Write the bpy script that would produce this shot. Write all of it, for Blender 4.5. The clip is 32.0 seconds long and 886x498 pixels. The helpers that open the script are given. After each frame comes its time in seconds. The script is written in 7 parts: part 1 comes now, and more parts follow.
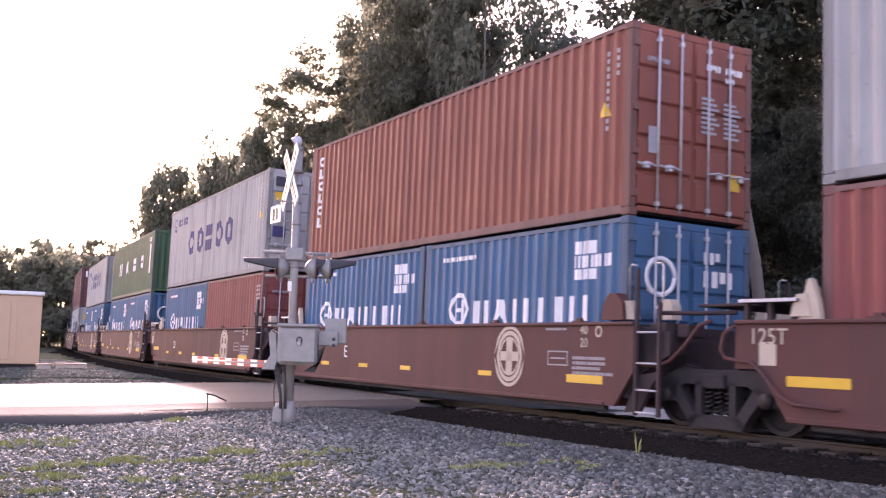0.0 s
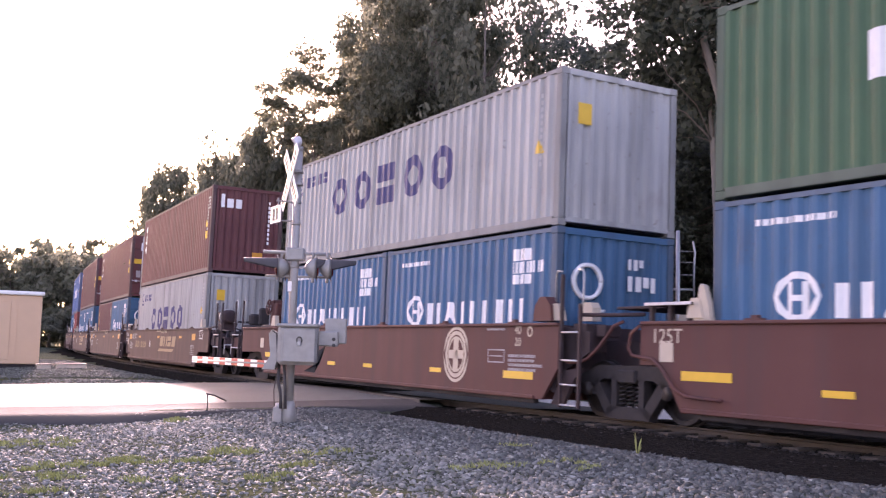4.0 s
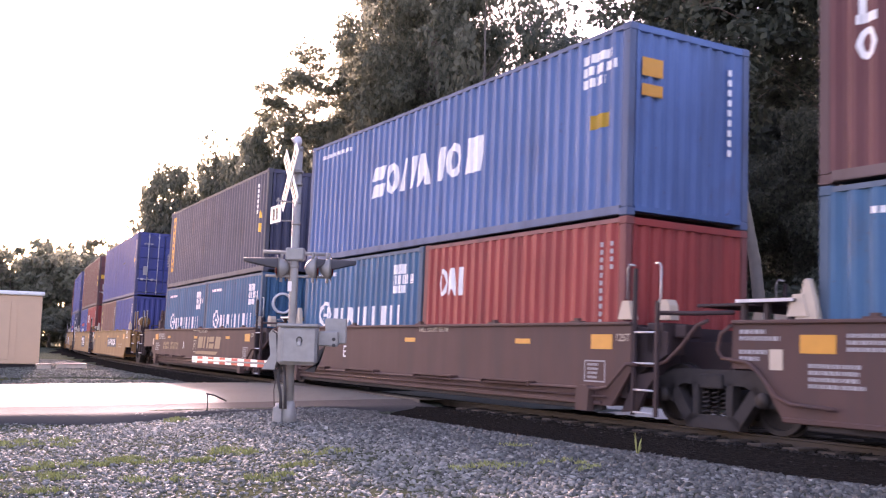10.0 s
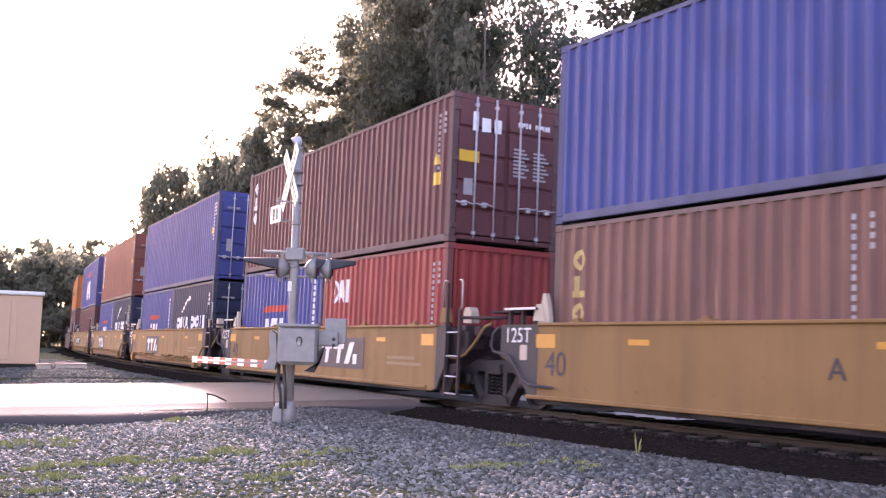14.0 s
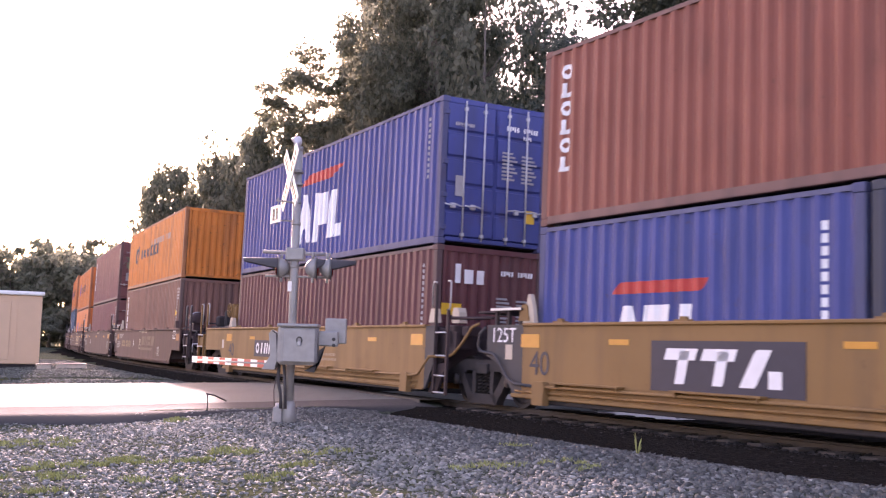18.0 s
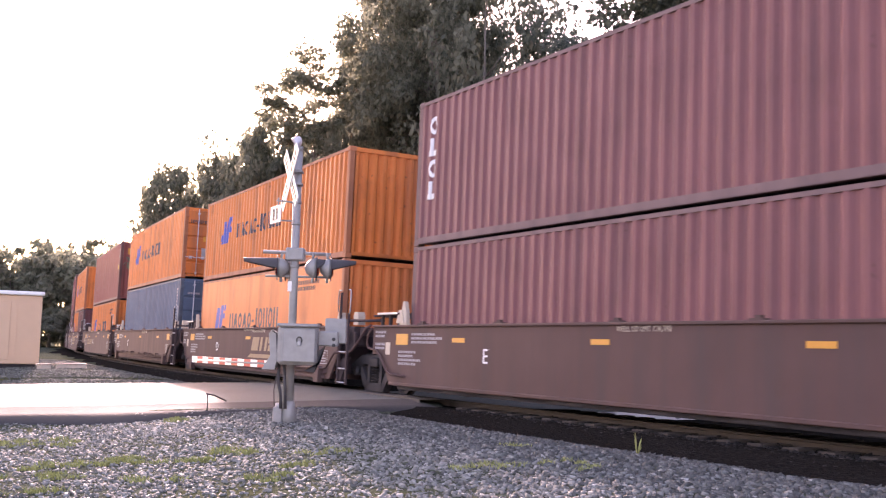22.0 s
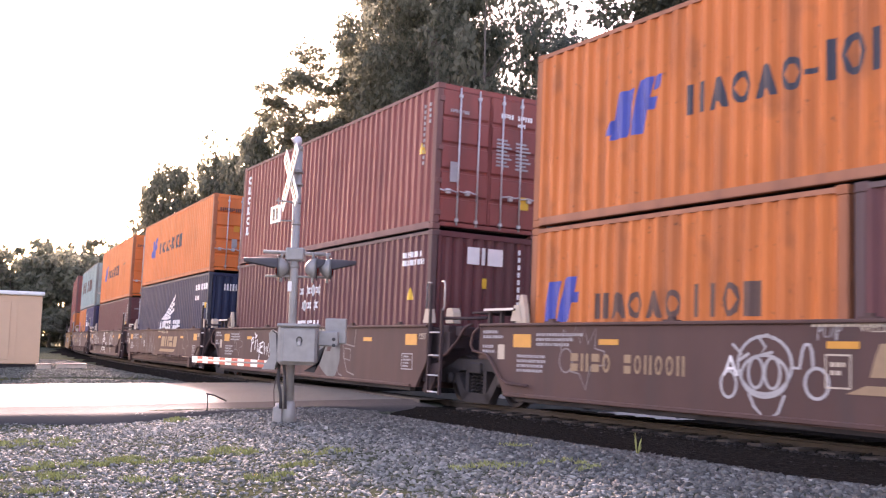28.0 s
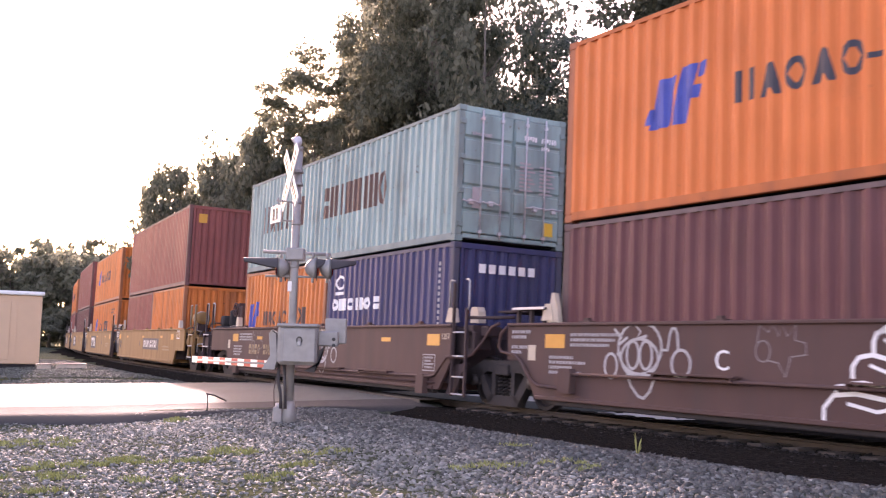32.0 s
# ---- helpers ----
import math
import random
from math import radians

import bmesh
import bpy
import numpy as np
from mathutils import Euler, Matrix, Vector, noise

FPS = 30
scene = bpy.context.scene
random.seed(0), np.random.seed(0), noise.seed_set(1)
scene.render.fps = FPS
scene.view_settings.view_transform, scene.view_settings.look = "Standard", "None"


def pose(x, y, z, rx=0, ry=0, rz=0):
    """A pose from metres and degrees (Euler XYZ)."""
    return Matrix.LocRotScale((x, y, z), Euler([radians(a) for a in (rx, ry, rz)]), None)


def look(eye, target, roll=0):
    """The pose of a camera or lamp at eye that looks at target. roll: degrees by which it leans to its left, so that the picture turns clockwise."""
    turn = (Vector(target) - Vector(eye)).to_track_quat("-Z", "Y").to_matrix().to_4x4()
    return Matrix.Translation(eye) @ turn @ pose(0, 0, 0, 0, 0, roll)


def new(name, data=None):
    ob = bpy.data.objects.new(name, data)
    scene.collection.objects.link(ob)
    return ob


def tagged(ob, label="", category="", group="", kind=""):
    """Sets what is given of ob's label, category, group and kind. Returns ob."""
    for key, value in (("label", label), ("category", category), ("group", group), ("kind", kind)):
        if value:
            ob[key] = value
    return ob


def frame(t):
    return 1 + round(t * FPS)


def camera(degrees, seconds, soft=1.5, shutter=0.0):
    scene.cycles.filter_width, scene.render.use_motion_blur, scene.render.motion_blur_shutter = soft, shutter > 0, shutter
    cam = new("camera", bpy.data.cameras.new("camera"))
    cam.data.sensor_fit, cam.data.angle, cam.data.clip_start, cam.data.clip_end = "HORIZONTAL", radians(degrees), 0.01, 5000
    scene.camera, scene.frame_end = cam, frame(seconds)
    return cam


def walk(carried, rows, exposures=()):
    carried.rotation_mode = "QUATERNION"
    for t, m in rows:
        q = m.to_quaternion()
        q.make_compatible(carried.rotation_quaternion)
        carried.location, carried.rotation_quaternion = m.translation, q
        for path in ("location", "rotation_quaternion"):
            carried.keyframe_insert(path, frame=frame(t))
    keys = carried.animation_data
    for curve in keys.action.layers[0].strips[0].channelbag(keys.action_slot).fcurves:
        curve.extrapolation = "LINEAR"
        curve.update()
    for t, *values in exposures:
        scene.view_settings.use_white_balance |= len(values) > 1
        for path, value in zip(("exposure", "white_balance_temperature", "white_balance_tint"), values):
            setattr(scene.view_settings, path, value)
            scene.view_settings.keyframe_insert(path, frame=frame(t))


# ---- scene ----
cam = camera(46.78, 32.0, soft=1.2, shutter=0.14)
EYE = (0.0, 0.0, 0.999)
VIEW = look(EYE, (0.0, 10.0, 0.999 + 10 * math.tan(0.0957)), 1.407)
walk(cam, [(0.0, VIEW), (32.0, VIEW)], exposures=[(0.0, 2.70, 7300, 55), (2.0, 2.63, 7250, 55), (7.0, 2.83, 7300, 55), (12.0, 2.77, 7150, 53), (14.5, 2.86, 7150, 54), (18.0, 2.70, 7300, 54), (20.0, 2.88, 7500, 53), (28.0, 2.84, 7450, 48), (31.0, 2.82, 7600, 50), (32.0, 2.77, 7600, 51)])

# ---- sky and sun ----
SUN_DIR = Vector((-0.325, 0.946, 0.0)).normalized()
SUN_EL = radians(12.5)
world = bpy.data.worlds.new("world")
scene.world = world
world.use_nodes = True
wn = world.node_tree.nodes
sky = wn.new("ShaderNodeTexSky")
sky.sky_type, sky.sun_disc = "NISHITA", False
sky.sun_elevation = SUN_EL
sky.sun_rotation = math.atan2(SUN_DIR.x, SUN_DIR.y)
sky.air_density, sky.dust_density, sky.ozone_density = 1.0, 1.8, 1.0
wn["Background"].inputs["Strength"].default_value = 0.128
world.node_tree.links.new(sky.outputs[0], wn["Background"].inputs["Color"])
lamp = bpy.data.lights.new("sun", "SUN")
lamp.energy, lamp.angle, lamp.color = 2.7, radians(1.5), (1.0, 0.93, 0.84)
sun = new("sun", lamp)
sun.matrix_world = look((0, 0, 60), Vector((0, 0, 60)) - Vector((SUN_DIR.x * math.cos(SUN_EL), SUN_DIR.y * math.cos(SUN_EL), math.sin(SUN_EL))))


# ---- materials ----
def mat_base(name, rough=0.6, metal=0.0, gloss=0.5):
    m = bpy.data.materials.new(name)
    m.use_nodes = True
    nt = m.node_tree
    b = nt.nodes["Principled BSDF"]
    b.inputs["Roughness"].default_value = rough
    b.inputs["Metallic"].default_value = metal
    b.inputs["Specular IOR Level"].default_value = gloss
    return m, nt, b


def noise_node(nt, scale, detail=4.0, stretch=None, coord="Object"):
    tc = nt.nodes.new("ShaderNodeTexCoord")
    n = nt.nodes.new("ShaderNodeTexNoise")
    n.inputs["Scale"].default_value, n.inputs["Detail"].default_value = scale, detail
    src = tc.outputs[coord]
    if stretch:
        mp = nt.nodes.new("ShaderNodeMapping")
        mp.inputs["Scale"].default_value = stretch
        nt.links.new(src, mp.inputs["Vector"])
        src = mp.outputs[0]
    nt.links.new(src, n.inputs["Vector"])
    return n.outputs["Fac"]


def ramp(nt, fac, stops):
    r = nt.nodes.new("ShaderNodeValToRGB")
    e = r.color_ramp.elements
    while len(e) < len(stops):
        e.new(0.5)
    for el, (p, c) in zip(e, stops):
        el.position, el.color = p, (*c, 1.0)
    nt.links.new(fac, r.inputs["Fac"])
    return r.outputs["Color"]


def mix(nt, fac, a, b, mode="MIX"):
    n = nt.nodes.new("ShaderNodeMix")
    n.data_type, n.blend_type = "RGBA", mode
    for sock, v in ((n.inputs[0], fac), (n.inputs[6], a), (n.inputs[7], b)):
        if isinstance(v, (int, float)):
            sock.default_value = v
        elif isinstance(v, tuple):
            sock.default_value = (*v, 1.0)
        else:
            nt.links.new(v, sock)
    return n.outputs[2]


def bump(nt, b, fac, strength, dist=0.02):
    n = nt.nodes.new("ShaderNodeBump")
    n.inputs["Strength"].default_value, n.inputs["Distance"].default_value = strength, dist
    nt.links.new(fac, n.inputs["Height"])
    nt.links.new(n.outputs[0], b.inputs["Normal"])


def paint(name, rgb, rough=0.55, dirt=0.5, rust=0.35):
    """Weathered painted steel: faded patches, vertical streaks, rust specks."""
    m, nt, b = mat_base(name, rough, 0.0, 0.3)
    fade = noise_node(nt, 0.9, 3.0)
    streak = noise_node(nt, 1.0, 6.0, (2.6, 2.6, 0.30))
    speck = noise_node(nt, 9.0, 6.0)
    lo, hi = tuple(c * 0.80 for c in rgb), tuple(min(1.0, c * 1.14 + 0.012) for c in rgb)
    col = mix(nt, fade, lo, hi)
    grime = ramp(nt, streak, [(0.46, (0, 0, 0)), (0.72, (dirt, dirt, dirt))])
    col = mix(nt, grime, col, tuple(0.45 * c + 0.035 for c in rgb))
    spots = ramp(nt, speck, [(0.66, (0, 0, 0)), (0.74, (rust, rust, rust))])
    col = mix(nt, spots, col, (0.10, 0.05, 0.03))
    worn = noise_node(nt, 1.7, 8.0, (1.0, 1.0, 0.7))
    patch = ramp(nt, worn, [(0.55 if rust > 0.7 else 0.60, (0, 0, 0)), (0.70, (rust * 0.75, rust * 0.75, rust * 0.75))])
    col = mix(nt, patch, col, tuple(0.35 * c + d for c, d in zip(rgb, (0.06, 0.032, 0.022))))
    nt.links.new(col, b.inputs["Base Color"])
    rr = nt.nodes.new("ShaderNodeMapRange")
    rr.inputs[3].default_value, rr.inputs[4].default_value = rough - 0.12, rough + 0.2
    nt.links.new(streak, rr.inputs[0])
    nt.links.new(rr.outputs[0], b.inputs["Roughness"])
    bump(nt, b, speck, 0.15, 0.004)
    return m


def plain(name, rgb, rough=0.6, metal=0.0, var=0.2, scale=6.0, bumpy=0.2):
    m, nt, b = mat_base(name, rough, metal)
    n = noise_node(nt, scale, 5.0)
    nt.links.new(mix(nt, n, tuple(c * (1 - var) for c in rgb), tuple(min(1.0, c * (1 + var)) for c in rgb)), b.inputs["Base Color"])
    bump(nt, b, n, bumpy, 0.01)
    return m


C = {
    "brown": (0.135, 0.042, 0.046), "rust": (0.27, 0.075, 0.05), "redbrown": (0.27, 0.07, 0.062), "mauve": (0.21, 0.075, 0.08),
    "hblue": (0.030, 0.128, 0.25), "ablue": (0.047, 0.068, 0.25), "sblue": (0.07, 0.15, 0.34), "orange": (0.65, 0.168, 0.034), "amber": (0.64, 0.186, 0.030),
    "orange2": (0.74, 0.185, 0.045), "plain_orange": (0.70, 0.19, 0.05), "grey": (0.37, 0.38, 0.385), "green": (0.045, 0.12, 0.065), "red": (0.34, 0.046, 0.042),
    "slate": (0.060, 0.064, 0.112), "navy": (0.018, 0.03, 0.075), "cnavy": (0.035, 0.04, 0.12), "teal": (0.24, 0.37, 0.37),
    "bgrey": (0.068, 0.118, 0.19), "tan": (0.21, 0.095, 0.075),
}
M = {k: paint("paint_" + k, v, dirt=0.75 if k in ("orange", "amber", "teal", "grey", "tan") else (0.22 if k == "orange2" else 0.5), rust=0.75 if k in ("orange", "amber", "teal") else (0.2 if k == "orange2" else 0.4)) for k, v in C.items()}
WORN = {k: paint("worn_paint_" + k, tuple(0.58 * c + 0.045 for c in v), 0.65, 0.7, 0.6) for k, v in C.items()}
DUSTY = {k: paint("dusty_paint_" + k, tuple(0.74 * c + 0.016 for c in v) if k == "orange2" else tuple(0.50 * c + d for c, d in zip(v, (0.085, 0.082, 0.080))), 0.7, 0.6, 0.4) for k, v in C.items()}
# The last paint is a darker brown for car ends and ladders.
CAR = {"red_car": paint("car_red_brown", (0.108, 0.038, 0.034), 0.7, 0.6), "brown_car": paint("car_brown", (0.092, 0.047, 0.043), 0.7, 0.6), "yellow_car": paint("car_yellow", (0.265, 0.142, 0.050), 0.65, 0.45), "end_dark": paint("car_end_dark_brown", (0.052, 0.031, 0.034), 0.75, 0.6)}
FLAT = {
    "white": plain("mark_white", (0.78, 0.78, 0.80), 0.6, 0, 0.12), "cream": plain("mark_cream", (0.50, 0.42, 0.34), 0.6, 0, 0.15),
    "gold": plain("mark_tan", (0.30, 0.20, 0.12), 0.6, 0, 0.25), "dim_gold": plain("mark_grimy_tan", (0.14, 0.088, 0.066), 0.7, 0, 0.3), "dim_amber": plain("mark_grimy_amber", (0.33, 0.13, 0.04), 0.7, 0, 0.3), "dark": plain("mark_dark", (0.03, 0.03, 0.05), 0.6, 0, 0.2),
    "violet": plain("mark_blue_violet", (0.05, 0.05, 0.15), 0.6, 0, 0.25), "blue": plain("mark_blue", (0.04, 0.07, 0.36), 0.6, 0, 0.2),
    "redm": plain("mark_red", (0.50, 0.04, 0.03), 0.6, 0, 0.2), "yellow": plain("mark_yellow", (0.72, 0.42, 0.03), 0.5, 0, 0.12),
    "amber": plain("mark_amber", (0.62, 0.27, 0.03), 0.5, 0, 0.12), "ochre": plain("mark_ochre", (0.52, 0.38, 0.14), 0.6, 0, 0.2), "faint": plain("mark_worn_white", (0.46, 0.43, 0.43), 0.7, 0, 0.25), "ghost": plain("mark_ghost", (0.34, 0.33, 0.35), 0.7, 0, 0.25), "spray": plain("mark_spray", (0.42, 0.41, 0.42), 0.8, 0, 0.3, 3.0), "faintspray": plain("mark_faint_spray", (0.22, 0.19, 0.19), 0.8, 0, 0.35, 3.0), "greenspray": plain("mark_green_grey_spray", (0.165, 0.175, 0.17), 0.8, 0, 0.4, 2.5), "faded": plain("mark_faded_grey", (0.40, 0.25, 0.19), 0.7, 0, 0.35), "smoke": plain("mark_smoke", (0.11, 0.06, 0.05), 0.7, 0, 0.3),
}
STEEL = plain("galvanised_steel", (0.42, 0.43, 0.45), 0.42, 0.55, 0.15, 20.0)
ROD = plain("zinc_rod", (0.50, 0.50, 0.53), 0.45, 0.2, 0.2, 15.0)
GRIME = plain("truck_grime", (0.030, 0.025, 0.027), 0.8, 0.0, 0.4, 9.0)
WHEEL = plain("wheel_steel", (0.034, 0.028, 0.029), 0.65, 0.2, 0.3, 8.0)
RAIL = plain("rail_rust", (0.055, 0.042, 0.036), 0.75, 0.0, 0.2, 4.0)
RAILTOP = plain("rail_polished_head", (0.45, 0.44, 0.44), 0.25, 0.9, 0.15, 4.0)
BLACK = plain("black_paint", (0.02, 0.02, 0.022), 0.55, 0.0, 0.3)
GREYEND = paint("car_grey", (0.060, 0.057, 0.062), 0.65, 0.6)


# ---- mesh helpers ----
def mesh_of(name, verts, faces, smooth=False):
    me = bpy.data.meshes.new(name)
    me.from_pydata([tuple(v) for v in verts], [], [tuple(f) for f in faces])
    if smooth:
        me.polygons.foreach_set("use_smooth", [True] * len(me.polygons))
    me.update()
    return me


def boxes(*bs, chamfer=0.0):
    """One mesh of boxes (x0, x1, y0, y1, z0, z1), their edges chamfered if asked."""
    if chamfer:
        bm = bmesh.new()
        for x0, x1, y0, y1, z0, z1 in bs:
            r = bmesh.ops.create_cube(bm, size=1.0, matrix=Matrix.LocRotScale(((x0 + x1) / 2, (y0 + y1) / 2, (z0 + z1) / 2), None, (x1 - x0, y1 - y0, z1 - z0)))
        bmesh.ops.bevel(bm, geom=list(bm.edges), offset=chamfer, segments=1, affect="EDGES")
        me = bpy.data.meshes.new("boxes")
        bm.to_mesh(me)
        bm.free()
        return me
    v, f = [], []
    for x0, x1, y0, y1, z0, z1 in bs:
        k = len(v)
        v += [(x0, y0, z0), (x1, y0, z0), (x1, y1, z0), (x0, y1, z0), (x0, y0, z1), (x1, y0, z1), (x1, y1, z1), (x0, y1, z1)]
        f += [tuple(k + i for i in q) for q in ((0, 3, 2, 1), (4, 5, 6, 7), (0, 1, 5, 4), (1, 2, 6, 5), (2, 3, 7, 6), (3, 0, 4, 7))]
    return mesh_of("boxes", v, f)


def prism(outline, y0, y1):
    """An outline in (x, z), counter-clockwise seen from -y, as a plate from y0 to y1."""
    n = len(outline)
    v = [(x, y0, z) for x, z in outline] + [(x, y1, z) for x, z in outline]
    f = [tuple(range(n)), tuple(range(2 * n - 1, n - 1, -1))] + [(i, n + i, n + (i + 1) % n, (i + 1) % n) for i in range(n)]
    return mesh_of("plate", v, f)


def tubes(paths, r=0.02, sides=8):
    """Round bars along lists of points, one mesh. A path may carry its own radius as (points, r) or radii per point."""
    v, f = [], []
    for p in paths:
        rad = r
        if isinstance(p, tuple):
            p, rad = p
        p = [Vector(q) for q in p]
        k0 = len(v)
        for i, q in enumerate(p):
            d = (p[min(i + 1, len(p) - 1)] - p[max(i - 1, 0)]).normalized()
            a = d.orthogonal().normalized() if i == 0 else (a - d * a.dot(d)).normalized()
            b = d.cross(a)
            rr = rad[i] if isinstance(rad, (list, tuple)) else rad
            for j in range(sides):
                w = 2 * math.pi * j / sides
                v.append(q + (a * math.cos(w) + b * math.sin(w)) * rr)
        for i in range(len(p) - 1):
            for j in range(sides):
                f.append((k0 + i * sides + j, k0 + i * sides + (j + 1) % sides, k0 + (i + 1) * sides + (j + 1) % sides, k0 + (i + 1) * sides + j))
        f.append(tuple(k0 + j for j in range(sides))[::-1])
        f.append(tuple(k0 + (len(p) - 1) * sides + j for j in range(sides)))
    return mesh_of("tube", v, f, True)


def part(name, mesh, material, parent, label="", at=None):
    """A mesh object under parent; alike parts share their mesh and carry their own paint."""
    ob = new(name, mesh)
    if not mesh.materials:
        mesh.materials.append(material)
    ob.material_slots[0].link = "OBJECT"
    ob.material_slots[0].material = material
    ob.parent = parent
    if at is not None:
        ob.matrix_basis = at
    if label:
        ob["label"] = label
    return ob


def thing(name, label, category, group="", kind="", at=None):
    ob = new(name)
    ob.empty_display_size = 0.2
    if at is not None:
        ob.matrix_basis = at
    return tagged(ob, label, category, group, kind)


LIB = {}


def lib(key, make):
    if key not in LIB:
        LIB[key] = make()
    return LIB[key]


def text_mesh(s, size):
    def make():
        cu = bpy.data.curves.new("letters", "FONT")
        cu.body, cu.size, cu.extrude = s, size, 0.001
        cu.align_x, cu.align_y = "CENTER", "CENTER"
        ob = bpy.data.objects.new("letters", cu)
        scene.collection.objects.link(ob)
        bpy.context.view_layer.update()
        me = bpy.data.meshes.new_from_object(ob.evaluated_get(bpy.context.evaluated_depsgraph_get()))
        me.materials.clear()
        bpy.data.objects.remove(ob)
        return me
    return lib(("text", s, size), make)


NEAR_FACE = pose(0, 0, 0, 90, 0, 0)


# ---- the line of the track ----
KNOTS = [-600, -150, -130, -95, -65, -40, -20, 10, 40, 70, 600]
BENDS = [0.0029, 0.0029, 0.00288, 0.00209, 0.00130, 0.00235, 0.00294, 0.00281, 0.0027, 0.0, 0.0]
STEP = 0.5
S_ALL = np.arange(-600, 450.01, STEP)
k_all = np.interp(S_ALL, KNOTS, BENDS)
a_all = np.concatenate([[0], np.cumsum((k_all[1:] + k_all[:-1]) / 2 * STEP)])
I0 = int(600 / STEP)
a_all = a_all - a_all[I0] - 1.00624
a_mid = (a_all[1:] + a_all[:-1]) / 2
X_ALL = np.concatenate([[0], np.cumsum(np.cos(a_mid)) * STEP])
Y_ALL = np.concatenate([[0], np.cumsum(np.sin(a_mid)) * STEP])
X_ALL += 11.0448 * math.cos(a_all[I0] + math.pi / 2) - X_ALL[I0]
Y_ALL += 11.0448 * math.sin(a_all[I0] + math.pi / 2) - Y_ALL[I0]


def on_track(s, lat=0.0):
    a = np.interp(s, S_ALL, a_all)
    return np.interp(s, S_ALL, X_ALL) - math.sin(a) * lat, np.interp(s, S_ALL, Y_ALL) + math.cos(a) * lat


CANT = 0.02


def on_rails(s, z=0.0, half=7.7):
    """The pose of a car whose middle stands at s; the track leans a little to its inside."""
    ax, ay = on_track(s - half)
    bx, by = on_track(s + half)
    m = pose((ax + bx) / 2, (ay + by) / 2, 0, math.degrees(-CANT), 0, math.degrees(math.atan2(by - ay, bx - ax)))
    return m @ Matrix.Translation((0, 0, z))


def dist_track(x, y):
    """How far a place is from the middle of the track: below zero on the camera's side."""
    x, y = np.asarray(x, float), np.asarray(y, float)
    best = np.full(x.shape, 1e9)
    side = np.zeros(x.shape)
    for i in range(I0 - 500, I0 + 200, 8):
        dx, dy = x - X_ALL[i], y - Y_ALL[i]
        d = np.hypot(dx, dy)
        near = d < best
        best = np.where(near, d, best)
        side = np.where(near, -dx * math.sin(a_all[i]) + dy * math.cos(a_all[i]), side)
    return np.where(best < 60, side, np.sign(side) * best)


TX, TY = math.cos(-1.00624), math.sin(-1.00624)


# ---- the train: containers ----
WID = 2.438
LEN = {40: 12.192, 20: 6.058}
TALL = {"H": 2.896, "S": 2.591}


def ribs(L):
    """Break points (x, depth) of a side wall's corrugation, rear to front."""
    n = round((L - 0.30) / 0.276)
    p = (L - 0.30) / n
    pts = []
    for i in range(n):
        x = -L / 2 + 0.15 + i * p
        pts += [(x, 0.0), (x + 0.27 * p, 0.0), (x + 0.5 * p, 0.036), (x + 0.77 * p, 0.036)]
    pts.append((L / 2 - 0.15, 0.0))
    return pts


def side_wall_mesh(L, H, smooth=False):
    pts = [(x, 0.0) for x, d in ribs(L)] if smooth else ribs(L)
    v, f = [], []
    for x, d in pts:
        v += [(x, -WID / 2 + 0.006 + d, 0.15), (x, -WID / 2 + 0.006 + d, H - 0.07)]
    for i in range(len(pts) - 1):
        f.append((2 * i, 2 * i + 2, 2 * i + 3, 2 * i + 1))
    return mesh_of("side_wall", v, f)


def end_wall_mesh(H):
    n, v, f = 9, [], []
    p = (WID - 0.30) / n
    pts = []
    for i in range(n):
        y = -WID / 2 + 0.15 + i * p
        pts += [(y, 0.0), (y + 0.3 * p, 0.0), (y + 0.5 * p, 0.045), (y + 0.8 * p, 0.045)]
    pts.append((WID / 2 - 0.15, 0.0))
    for y, d in pts:
        v += [(-0.02 - d, y, 0.15), (-0.02 - d, y, H - 0.10)]
    for i in range(len(pts) - 1):
        f.append((2 * i, 2 * i + 2, 2 * i + 3, 2 * i + 1))
    return mesh_of("end_wall", v, f)


def roof_mesh(L, H):
    n = int(L / 0.28)
    v, f = [], []
    for i in range(2 * n + 1):
        x = -L / 2 + 0.1 + (L - 0.2) * i / (2 * n)
        z = H - 0.02 - 0.02 * (i % 2)
        v += [(x, -WID / 2 + 0.05, z), (x, WID / 2 - 0.05, z)]
    for i in range(2 * n):
        f.append((2 * i, 2 * i + 2, 2 * i + 3, 2 * i + 1))
    return mesh_of("roof", v, f)


